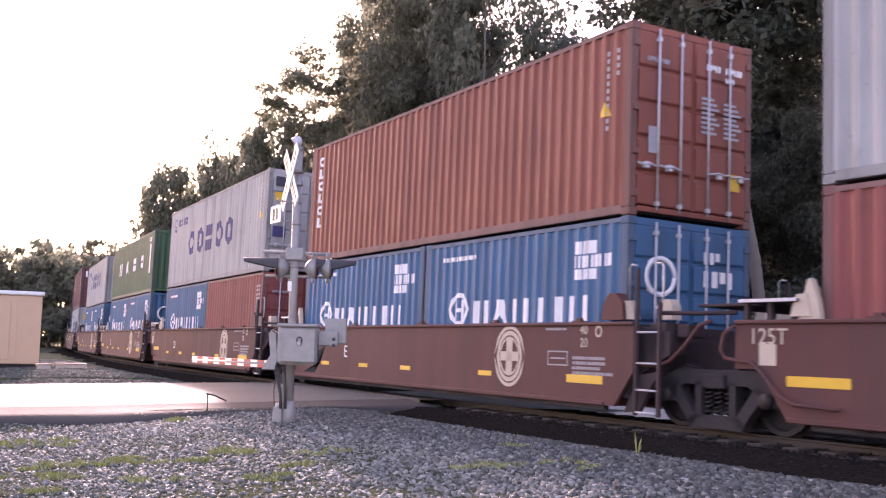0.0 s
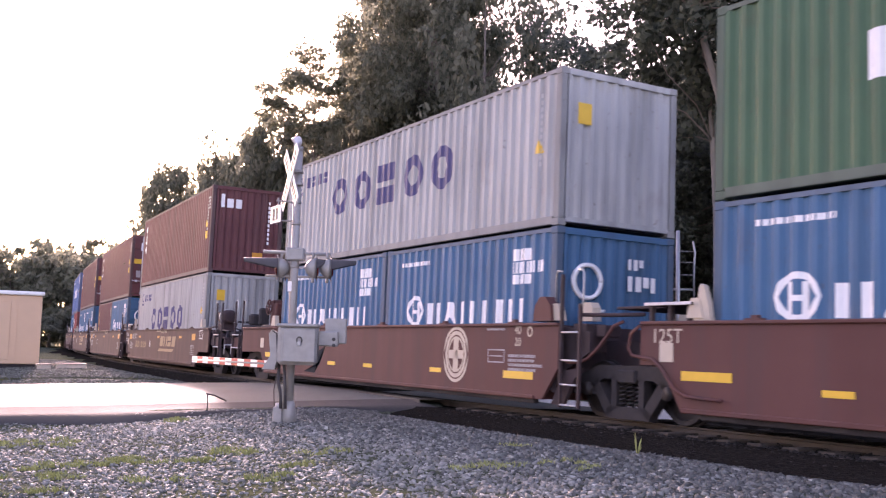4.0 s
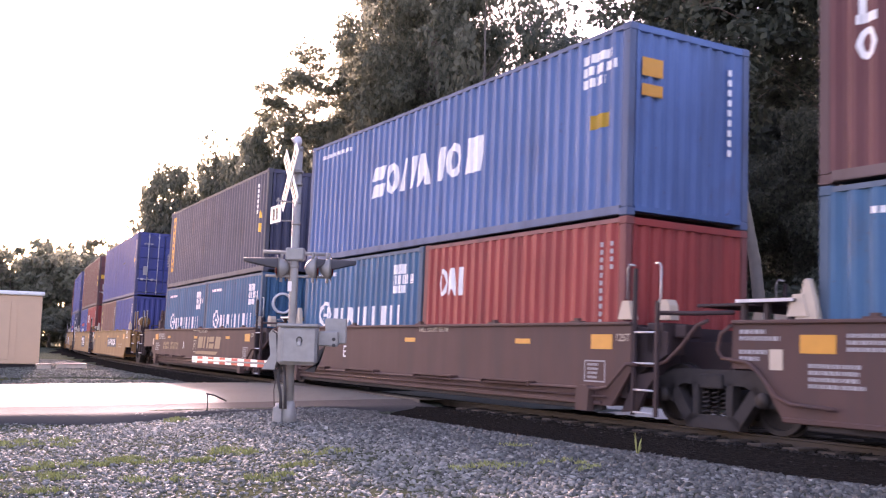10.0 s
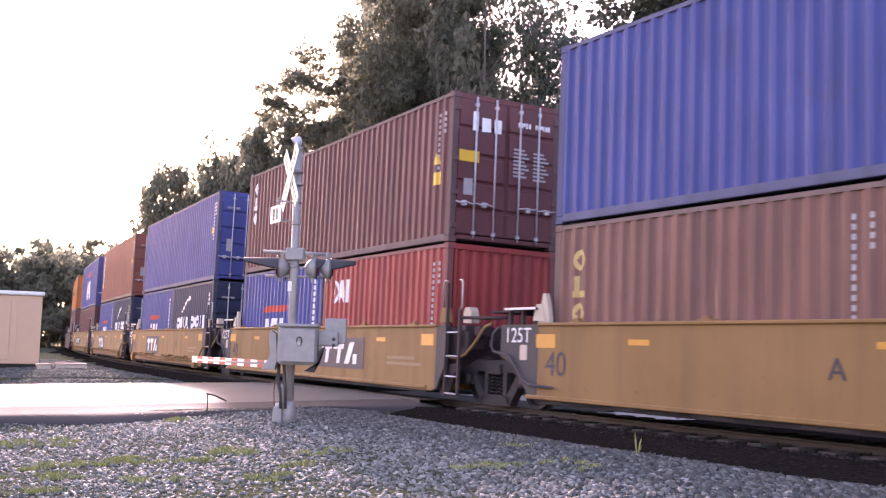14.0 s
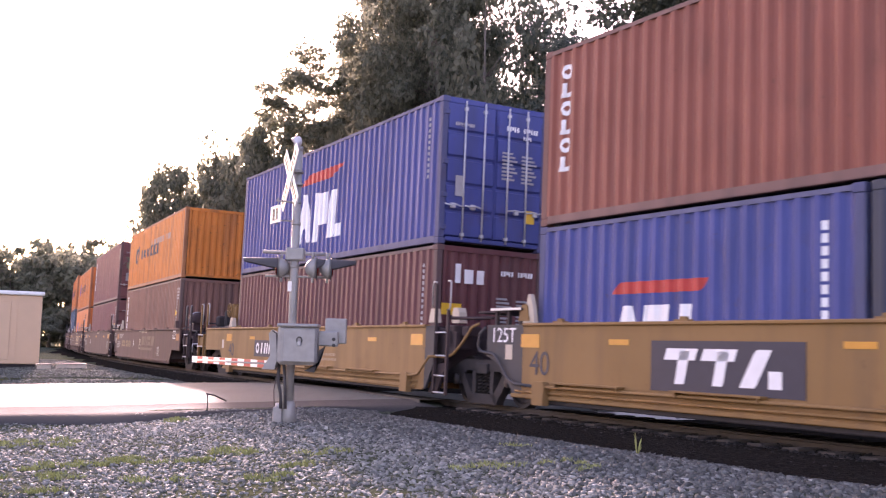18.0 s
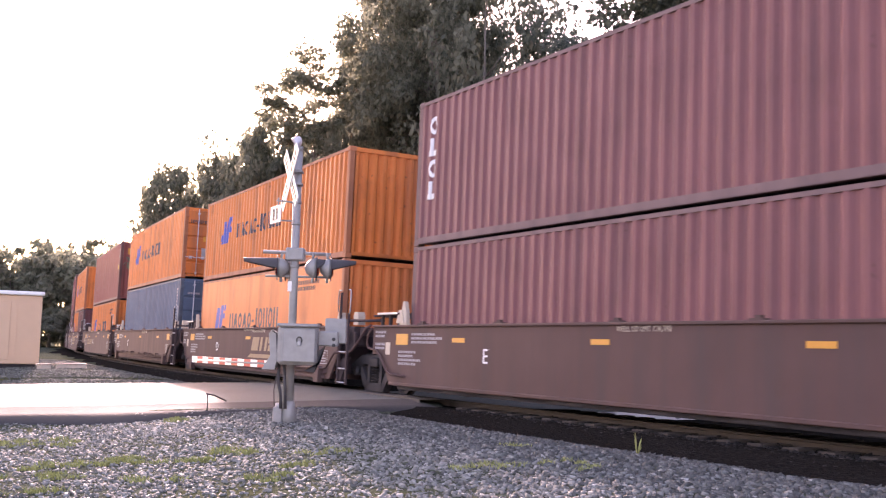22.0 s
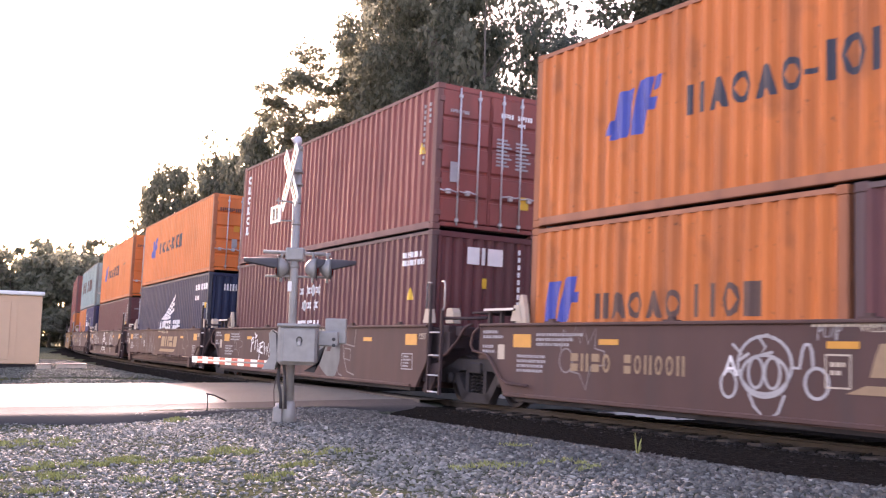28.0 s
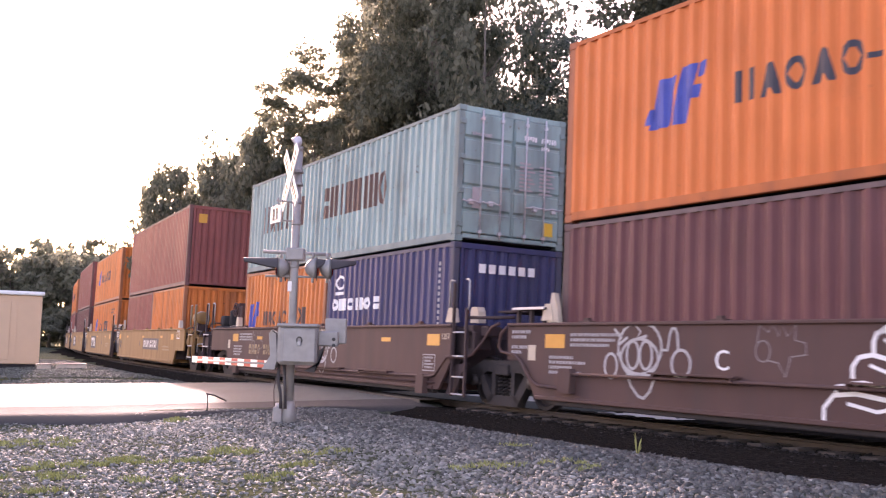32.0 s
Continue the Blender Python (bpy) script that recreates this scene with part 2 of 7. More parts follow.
def door_mesh(H):
    """One leaf, hinged at y = 0, 1.13 wide: one pressed sheet with deep horizontal ribs."""
    prof = [(0.17, -0.012)]
    n = 5
    h = (H - 0.29) / n
    for i in range(n):
        z = 0.17 + i * h
        prof += [(z + 0.02, 0.004), (z + h - 0.085, 0.004), (z + h - 0.065, -0.034), (z + h - 0.02, -0.034)] if i < n - 1 else [(z + 0.02, 0.004), (z + h - 0.02, 0.004)]
    prof.append((H - 0.12, -0.012))
    v = [(x, y, z) for z, x in prof for y in (0.06, 1.09)]
    f = [(2 * k, 2 * k + 1, 2 * k + 3, 2 * k + 2) for k in range(len(prof) - 1)]
    k = len(v)
    rim = [(-0.012, 0.01, 0.17), (-0.012, 1.13, 0.17), (-0.012, 1.13, H - 0.12), (-0.012, 0.01, H - 0.12)]
    v += rim + [(-0.05, y, z) for _, y, z in rim]
    e = len(prof) - 1
    f += [(k, k + 1, 1, 0), (2 * e, 2 * e + 1, k + 2, k + 3), (k, 0, *[2 * q for q in range(1, e + 1)], k + 3), (k + 1, k + 2, *[2 * q + 1 for q in range(e, -1, -1)])]
    f += [(k + q, k + 4 + q, k + 4 + (q + 1) % 4, k + (q + 1) % 4) for q in range(4)] + [(k + 4, k + 5, k + 6, k + 7)]
    return mesh_of("door", v, f)


def band_mesh(bands, L, smooth=False):
    """Painted shapes that follow the ribs. A band: x0, x1, low(x), high(x)."""
    pts = ribs(L)
    px, pd = [p[0] for p in pts], [0.0 if smooth else p[1] for p in pts]
    v, f = [], []
    for x0, x1, lo, hi, _ in bands:
        xs = sorted({round(x, 4) for x in np.linspace(x0, x1, max(3, int((x1 - x0) / 0.05) + 2))} | {round(x, 4) for x in px if x0 < x < x1})
        k = len(v)
        for x in xs:
            y = -WID / 2 + 0.003 + float(np.interp(x, px, pd))
            v += [(x, y, lo(x)), (x, y, hi(x))]
        for i in range(len(xs) - 1):
            f.append((k + 2 * i, k + 2 * i + 2, k + 2 * i + 3, k + 2 * i + 1))
    return mesh_of("marking", v, f)


GID = [0]


def rect(x0, x1, z0, z1, slant=0.0):
    """A block; slanted ones are cut into a parallelogram."""
    if not slant:
        return [(x0, x1, lambda x: z0, lambda x: z1, GID[0])]
    s = slant * (z1 - z0)
    h = z1 - z0
    return [(x0, x1 + s, lambda x: z0 + (max(0.0, x - x1) / s) * h, lambda x: z0 + min(1.0, (x - x0) / s) * h, GID[0])]


def ring(cx, cz, rx, rz, t):
    def out(x):
        return rz * math.sqrt(max(0.0, 1 - ((x - cx) / rx) ** 2))

    def inn(x):
        u = 1 - ((x - cx) / (rx - t)) ** 2
        return (rz - t) * math.sqrt(u) if u > 0 else 0.0
    return [(cx - rx, cx + rx, lambda x: cz + inn(x), lambda x: cz + out(x), GID[0]), (cx - rx, cx + rx, lambda x: cz - out(x), lambda x: cz - inn(x), GID[0])]


def wedge(x0, x1, z0, z1):
    w = x1 - x0
    return [(x0, x1, lambda x: z0 + max(0.0, 0.45 - abs(x - (x0 + x1) / 2) / w * 2) * (z1 - z0) * 0.7, lambda x: z0 + min(1.0, 2.9 * min(x - x0, x1 - x) / w + 0.08) * (z1 - z0), GID[0])]


def glyphs(codes, x, z, h, w, gap, slant=0.0):
    """A line of plain shapes in place of a mark: o ring, d twin bars, i bar, a wedge, s two blocks, w block."""
    out = []
    for c in codes:
        GID[0] += 1
        if c == "o":
            out += ring(x + w / 2, z + h / 2, w / 2, h / 2, w * 0.26)
        elif c == "d":
            out += rect(x, x + w * 0.32, z, z + h, slant) + rect(x + w * 0.68, x + w, z, z + h, slant)
        elif c == "i":
            out += rect(x + w * 0.3, x + w * 0.66, z, z + h, slant)
        elif c == "a":
            out += wedge(x, x + w, z, z + h)
        elif c == "s":
            out += rect(x, x + w, z, z + h * 0.42, slant) + rect(x, x + w, z + h * 0.56, z + h, slant)
        elif c == "x":
            out += tri(x, x + w, z + h * 0.25, z + h)
            out += [(x, x + w, lambda q, x=x: z + h * 0.75 - 2 * min(q - x, x + w - q) / w * h * 0.75, lambda q: z + h * 0.75, GID[0])]
        elif c == "w":
            out += rect(x, x + w, z, z + h, slant)
        x += w + gap if c != "i" else w * 0.75 + gap
    GID[0] += 1
    return out


def bars(x, z, w, h, rows, gap=0.05, seed=1):
    """Small lines of unreadable lettering as short bars."""
    rnd = random.Random(seed)
    out = []
    for r in range(rows):
        xx = x
        end = x + w * rnd.uniform(0.6, 1.0)
        while xx < end:
            ww = rnd.uniform(0.6, 1.4) * h
            out += rect(xx, min(xx + ww, end), z - r * (h + gap), z - r * (h + gap) + h)
            xx += ww + 0.35 * h
    return out


def column(x, z, w, h, n, gap):
    """Shapes stacked downwards."""
    out = []
    for i in range(n):
        zz = z - i * (h + gap)
        GID[0] += 1
        out += rect(x, x + w, zz, zz + h * 0.3) + rect(x + w * 0.1, x + w * 0.42, zz, zz + h) if i % 2 else ring(x + w / 2, zz + h / 2, w / 2, h / 2, w * 0.28)
    return out


def feather(xa, za, xb, zb, w, gid):
    """A slim blade that swells towards its upper end."""
    return [(xa, xb, lambda x: za + (zb - za) * ((x - xa) / (xb - xa)) ** 1.25 - w * 0.15, lambda x: za + (zb - za) * ((x - xa) / (xb - xa)) ** 1.25 + w * (0.35 + 0.6 * (x - xa) / (xb - xa)), gid)]


def tri(x0, x1, z0, z1):
    return [(x0, x1, lambda x: z0, lambda x: z0 + 2 * min(x - x0, x1 - x) / (x1 - x0) * (z1 - z0), GID[0])]


def side_marks(mark, L, H):
    """(name, paint, bands) of a design, in the container's own metres: x to the front, z up."""
    F, R = L / 2, -L / 2
    ids = [("number", "faint", [b for i in range(11) for b in rect(F - 0.60, F - 0.56, H - 0.42 - i * 0.115, H - 0.42 - i * 0.115 + 0.07)]), ("number", "faint", [b for i in range(4) for b in rect(F - 0.35, F - 0.31, H - 0.42 - i * 0.115, H - 0.42 - i * 0.115 + 0.07)])]
    warn = [("warning_label", "yellow", tri(F - 0.75, F - 0.5, H - 1.35, H - 1.12)), ("warning_label", "yellow", rect(F - 0.78, F - 0.42, H - 1.75, H - 1.5))]
    hz = 1.13 if H < 2.7 else 1.20
    name_a, name_b = "daoao", "iodod"
    d = {
        "ring_word": [("logo", "white", ring(R + 1.31, 1.32, 0.335, 0.30, 0.085) + rect(R + 1.16, R + 1.25, 1.10, 1.50) + rect(R + 1.37, R + 1.46, 1.10, 1.50) + rect(R + 1.25, R + 1.37, 1.27, 1.34)), ("logo", "white", glyphs("dadiid", R + 1.85, 1.06, 0.40, 0.48, 0.13)),
                   ("lettering", "white", bars(R + 0.68, H - 0.38, 1.7, 0.08, 1, seed=3)), ("number", "white", glyphs("wdw", F - 1.27, H - 0.50, 0.20, 0.155, 0.02) + glyphs("dwdwdw", F - 1.27, H - 0.71, 0.19, 0.135, 0.018) + glyphs("wdw", F - 1.26, H - 0.89, 0.16, 0.15, 0.03))],
        "five_rings": [("logo", "violet", glyphs("oosoo", R + 2.99, 1.05, 0.86, 0.84, 0.38)), ("logo", "violet", ring(R + 0.85, H - 0.50, 0.17, 0.17, 0.045) + rect(R + 0.66, R + 1.04, H - 0.82, H - 0.73)), ("logo", "violet", glyphs("wsws", R + 1.30, H - 0.66, 0.26, 0.24, 0.09))] + ids[:1] + warn[:1],
        "wide_letters": [("logo", "white", glyphs("daso", R + 2.26, 1.14, 0.58, 0.78, 1.42)), ("number", "white", rect(R + 11.09, R + 11.50, 0.83, H - 0.53)), ("lettering", "white", bars(F - 1.4, H - 0.32, 0.7, 0.07, 2, 0.03, seed=2))],
        "short_column": [("logo", "white", column(R + 0.50, H - 0.66, 0.27, 0.38, 3, 0.05))] + ids + warn,
        "tall_column": [("logo", "white", column(R + 0.45, H - 0.55, 0.25, 0.24, 6, 0.06))] + ids + warn[:1],
        "white_four": [("logo", "white", column(R + 0.46, H - 0.72, 0.26, 0.36, 4, 0.07))] + ids,
        "gold": [("logo", "ochre", column(R + 0.48, H - 0.75, 0.28, 0.33, 4, 0.08))] + ids,
        "slanted_word": [("logo", "white", glyphs("sodaiow", R + 3.55, 1.22, 0.66, 0.56, 0.12, 0.18)), ("number", "white", bars(F - 1.14, H - 0.44, 0.85, 0.14, 3, seed=5)), ("warning_label", "yellow", rect(F - 0.92, F - 0.50, H - 1.50, H - 1.28)), ("warning_label", "yellow", rect(F - 0.92, F - 0.50, H - 1.72, H - 1.57)), ("lettering", "white", bars(R + 0.6, H - 0.40, 1.9, 0.09, 1, seed=6))],
        "amber_column": [("logo", "amber", rect(R + 0.45, R + 0.80, 0.60, H - 0.25)), ("lettering", "violet", [b for i in range(8) for b in rect(R + 0.52, R + 0.73, 0.72 + i * 0.235, 0.86 + i * 0.235)]), ("number", "white", [b for i in range(6) for b in rect(F - 0.95, F - 0.87, H - 0.45 - i * 0.15, H - 0.34 - i * 0.15)])] + warn,
        "red_stroke": [("logo", "redm", rect(R + 4.45, R + 6.6, 2.02, 2.28, 3.2)), ("logo", "white", glyphs("a", R + 4.48, 0.55, 1.24, 0.98, 0.0) + rect(R + 5.52, R + 5.88, 0.52, 1.74, 0.06) + rect(R + 5.88, R + 6.42, 0.92, 1.70, 0.06)), ("logo", "white", glyphs("", 0, 0, 1, 1, 0) + rect(R + 6.54, R + 6.92, 0.56, 1.70, 0.06) + rect(R + 6.92, R + 7.38, 0.56, 0.86))] + ids[:1],
        "red_stroke_short": [("logo", "redm", rect(R + 1.80, R + 3.55, 1.45, 1.62, 0.8)), ("logo", "white", glyphs("awi", R + 1.85, 0.72, 0.56, 0.52, 0.05, 0.08)), ("number", "white", [b for i in range(9) for b in rect(F - 0.6, F - 0.52, H - 0.5 - i * 0.15, H - 0.39 - i * 0.15)])],
        "three_shapes": [("logo", "white", glyphs("oai", R + 0.58, 1.58, 0.52, 0.30, 0.03))] + ids,
        "two_words": [("logo", "white", glyphs("oda", R + 0.88, 1.05, 0.42, 0.58, 0.05) + glyphs("ood", R + 3.03, 1.05, 0.44, 0.62, 0.06)), ("logo", "white", rect(R + 1.54, R + 1.74, 1.64, 2.10, 1.7) + rect(R + 2.35, R + 2.70, 2.02, 2.18, 1.2)), ("number", "white", [b for i in range(9) for b in rect(F - 0.6, F - 0.52, H - 0.5 - i * 0.15, H - 0.39 - i * 0.15)])],
        "arrow_word": [("logo", "blue", rect(R + 1.88, R + 2.26, hz - 0.04, hz + 0.66, 0.22) + rect(R + 1.76, R + 1.90, hz + 0.04, hz + 0.26, 0.60) + rect(R + 2.32, R + 2.62, hz - 0.04, hz + 0.76, 0.22) + rect(R + 2.64, R + 2.82, hz + 0.28, hz + 0.46, 0.22) + rect(R + 2.78, R + 2.94, hz + 0.56, hz + 0.76, 0.22)), ("logo", "dark", glyphs(name_a, R + 3.48, hz + 0.05, 0.42, 0.32, 0.08) + rect(R + 5.44, R + 5.62, hz + 0.19, hz + 0.26) + glyphs(name_b, R + 5.66, hz + 0.05, 0.50, 0.32, 0.07))],
        "arrow_word_old": [("logo", "dark", rect(R + 1.70, R + 2.04, 1.14, 1.78, 0.30) + rect(R + 2.12, R + 2.36, 1.10, 1.86, 0.30) + rect(R + 2.46, R + 2.64, 1.40, 1.56, 0.3)), ("logo", "dark", glyphs(name_a, R + 3.22, 1.24, 0.40, 0.32, 0.09) + glyphs(name_b, R + 5.32, 1.24, 0.46, 0.32, 0.08)), ("old_lettering", "faded", bars(R + 5.5, 1.66, 5.2, 0.24, 1, seed=9))],
        "arrow_word_short": [("logo", "blue", rect(R + 0.36, R + 0.66, 1.06, 1.70, 0.22) + rect(R + 0.72, R + 1.0, 1.06, 1.76, 0.22) + rect(R + 1.04, R + 1.22, 1.36, 1.52, 0.22)), ("logo", "smoke", glyphs(name_a, R + 1.62, 1.10, 0.38, 0.30, 0.07) + glyphs("iiow", R + 3.55, 1.10, 0.44, 0.30, 0.07))],
        "arrow_word_low": [("logo", "blue", rect(R + 1.78, R + 2.14, 1.05, 1.68, 0.22) + rect(R + 2.20, R + 2.50, 1.05, 1.75, 0.22) + rect(R + 2.56, R + 2.78, 1.34, 1.50, 0.22) + rect(R + 2.66, R + 2.84, 1.58, 1.75, 0.22)), ("logo", "dark", glyphs(name_a, R + 3.33, 1.04, 0.44, 0.36, 0.08) + rect(R + 5.52, R + 5.70, 1.20, 1.27) + glyphs(name_b, R + 5.76, 1.04, 0.54, 0.36, 0.07)), ("lettering", "smoke", bars(F - 3.0, H - 0.5, 1.9, 0.10, 2, seed=11))],
        "wing": [("logo", "white", [b for k, (xa, za, xb, zb, w) in enumerate(((-1.22, 1.43, 1.05, 2.22, 0.12), (-0.98, 1.42, 0.96, 1.98, 0.12), (-0.70, 1.42, 0.82, 1.72, 0.11), (-0.40, 1.42, 0.34, 1.47, 0.09))) for b in feather(xa, za, xb, zb, w, 9000 + k)]), ("logo", "white", glyphs("dad", R + 4.20, 1.06, 0.31, 0.33, 0.05) + glyphs("ioosissis", R + 5.34, 1.06, 0.32, 0.29, 0.05)), ("number", "white", glyphs("wdwdwwdw", F - 1.88, H - 0.555, 0.20, 0.185, 0.022)), ("number", "white", glyphs("wdw", F - 1.84, H - 0.89, 0.15, 0.14, 0.03)), ("label_plate", "white", rect(F - 0.74, F - 0.58, 1.72, 1.90)), ("label_plate", "yellow", rect(F - 0.42, F - 0.30, 1.73, 1.90))],
        "stars": [("logo", "white", glyphs("xxxx", R + 5.20, 1.78, 0.30, 0.28, 0.08) + glyphs("xxx", R + 5.38, 1.42, 0.30, 0.28, 0.08)), ("lettering", "white", glyphs("wsdswd", R + 5.17, 1.04, 0.16, 0.19, 0.05)), ("number", "white", bars(F - 1.25, H - 0.5, 1.0, 0.11, 2, seed=12)), ("warning_label", "yellow", tri(F - 1.0, F - 0.75, H - 1.35, H - 1.1))],
        "top_ring": [("logo", "white", ring(R + 0.72, 2.04, 0.24, 0.17, 0.06) + rect(R + 0.50, R + 0.92, 1.76, 1.83)), ("logo", "white", glyphs("owodos", R + 0.28, 1.40, 0.27, 0.36, 0.09))] + ids[:1],
        "shipping": [("logo", "smoke", glyphs("dadiid", R + 1.2, 1.04, 0.74, 0.42, 0.14) + glyphs("sdiwwido", R + 5.55, 1.04, 0.74, 0.38, 0.10))],
        "numbers": ids + warn[:1], "bare": ids[:1],
    }
    return d.get(mark, [])


def end_marks(mark):
    """Bars and plates on the front end: (name, paint, y0, y1, z0, z1) measured from the near edge and the top."""
    t = {
        "ring_word": [("number", "white", 1.45, 1.80, 0.42, 0.60), ("number", "white", 1.45, 2.10, 0.70, 0.95), ("lettering", "white", 0.5, 1.0, 1.28, 1.33)],
        "short_column": [("logo", "white", 0.42, 0.54, 0.35, 0.72), ("logo", "white", 0.62, 0.82, 0.45, 0.72), ("logo", "white", 0.90, 1.06, 0.45, 0.72), ("warning_label", "yellow", 0.14, 0.58, 1.12, 1.34), ("document_plate", "ghost", 0.26, 0.46, 1.66, 1.98), ("number", "white", 1.45, 1.75, 0.42, 0.52), ("number", "white", 1.85, 2.2, 0.42, 0.52), ("data_panel", "ghost", 1.36, 1.72, 0.95, 1.60), ("data_panel", "ghost", 1.82, 2.18, 0.98, 1.62)],
        "numbers_dark": [("lettering", "smoke", 0.22, 1.02, 0.46, 0.58), ("number", "smoke", 1.45, 1.75, 0.42, 0.50), ("number", "smoke", 1.85, 2.2, 0.42, 0.50), ("data_panel", "smoke", 1.38, 1.68, 0.98, 1.30), ("data_panel", "smoke", 1.84, 2.14, 1.02, 1.40), ("document_plate", "ghost", 0.66, 0.84, 1.48, 1.78), ("warning_label", "amber", 0.70, 0.90, 1.05, 1.24), ("label_plate", "white", 1.36, 1.56, 2.02, 2.10)],
        "numbers": [("number", "white", 1.45, 1.75, 0.42, 0.52), ("number", "white", 1.85, 2.2, 0.42, 0.52), ("data_panel", "ghost", 1.36, 1.72, 0.95, 1.60), ("data_panel", "ghost", 1.82, 2.18, 0.98, 1.62), ("document_plate", "ghost", 0.32, 0.52, 1.55, 1.95), ("lettering", "ghost", 0.28, 0.72, 0.50, 0.57), ("warning_label", "yellow", 1.94, 2.16, 2.08, 2.34), ("number", "white", 1.85, 2.05, 0.58, 0.66)],
        "wing": [("number", "white", 0.52 + i * 0.19, 0.69 + i * 0.19, 0.36, 0.58) for i in range(8)],
        "stars": [("logo", "white", 0.80, 1.08, 0.28, 0.62), ("logo", "white", 1.13, 1.21, 0.28, 0.62), ("logo", "white", 1.27, 1.62, 0.28, 0.62), ("warning_label", "yellow", 1.16, 1.26, 0.88, 1.08)] + [("number", "white", 1.98, 2.04, 0.25 + i * 0.15, 0.35 + i * 0.15) for i in range(9)],
        "top_ring": [("logo", "white", 0.55 + i * 0.22, 0.70 + i * 0.22, 0.38, 0.55) for i in range(6)],
        "slanted_word": [("warning_label", "amber", 0.25, 0.65, 0.50, 0.78), ("warning_label", "amber", 0.25, 0.65, 0.90, 1.08)] + [("number", "white", 1.98, 2.06, 0.4 + i * 0.16, 0.5 + i * 0.16) for i in range(9)],
        "label": [("warning_label", "amber", 0.35, 0.65, 0.30, 0.62)],
        "five_rings": [("label_plate", "dark", 0.20, 0.56, 0.22, 0.50), ("warning_label", "yellow", 0.20, 0.52, 0.66, 0.92), ("label_plate", "violet", 0.18, 0.55, 1.62, 1.92), ("label_plate", "ghost", 0.24, 0.50, 1.12, 1.36), ("label_plate", "dark", 1.30, 1.38, 0.34, 0.46)] + [("number", "white", 2.0, 2.06, 0.3 + i * 0.14, 0.4 + i * 0.14) for i in range(8)],
        "five_rings_wall": [("warning_label", "yellow", 0.35, 0.62, 0.55, 0.90)],
        "short_column_wall": [("logo", "white", 0.30, 0.42, 0.28, 0.72), ("logo", "white", 0.50, 0.72, 0.42, 0.72), ("logo", "white", 0.80, 1.0, 0.42, 0.72), ("warning_label", "amber", 1.45, 1.8, 2.15, 2.42)] + [("number", "white", 1.92, 1.99, 0.4 + i * 0.15, 0.5 + i * 0.15) for i in range(10)],
    }
    return t.get(mark, [])


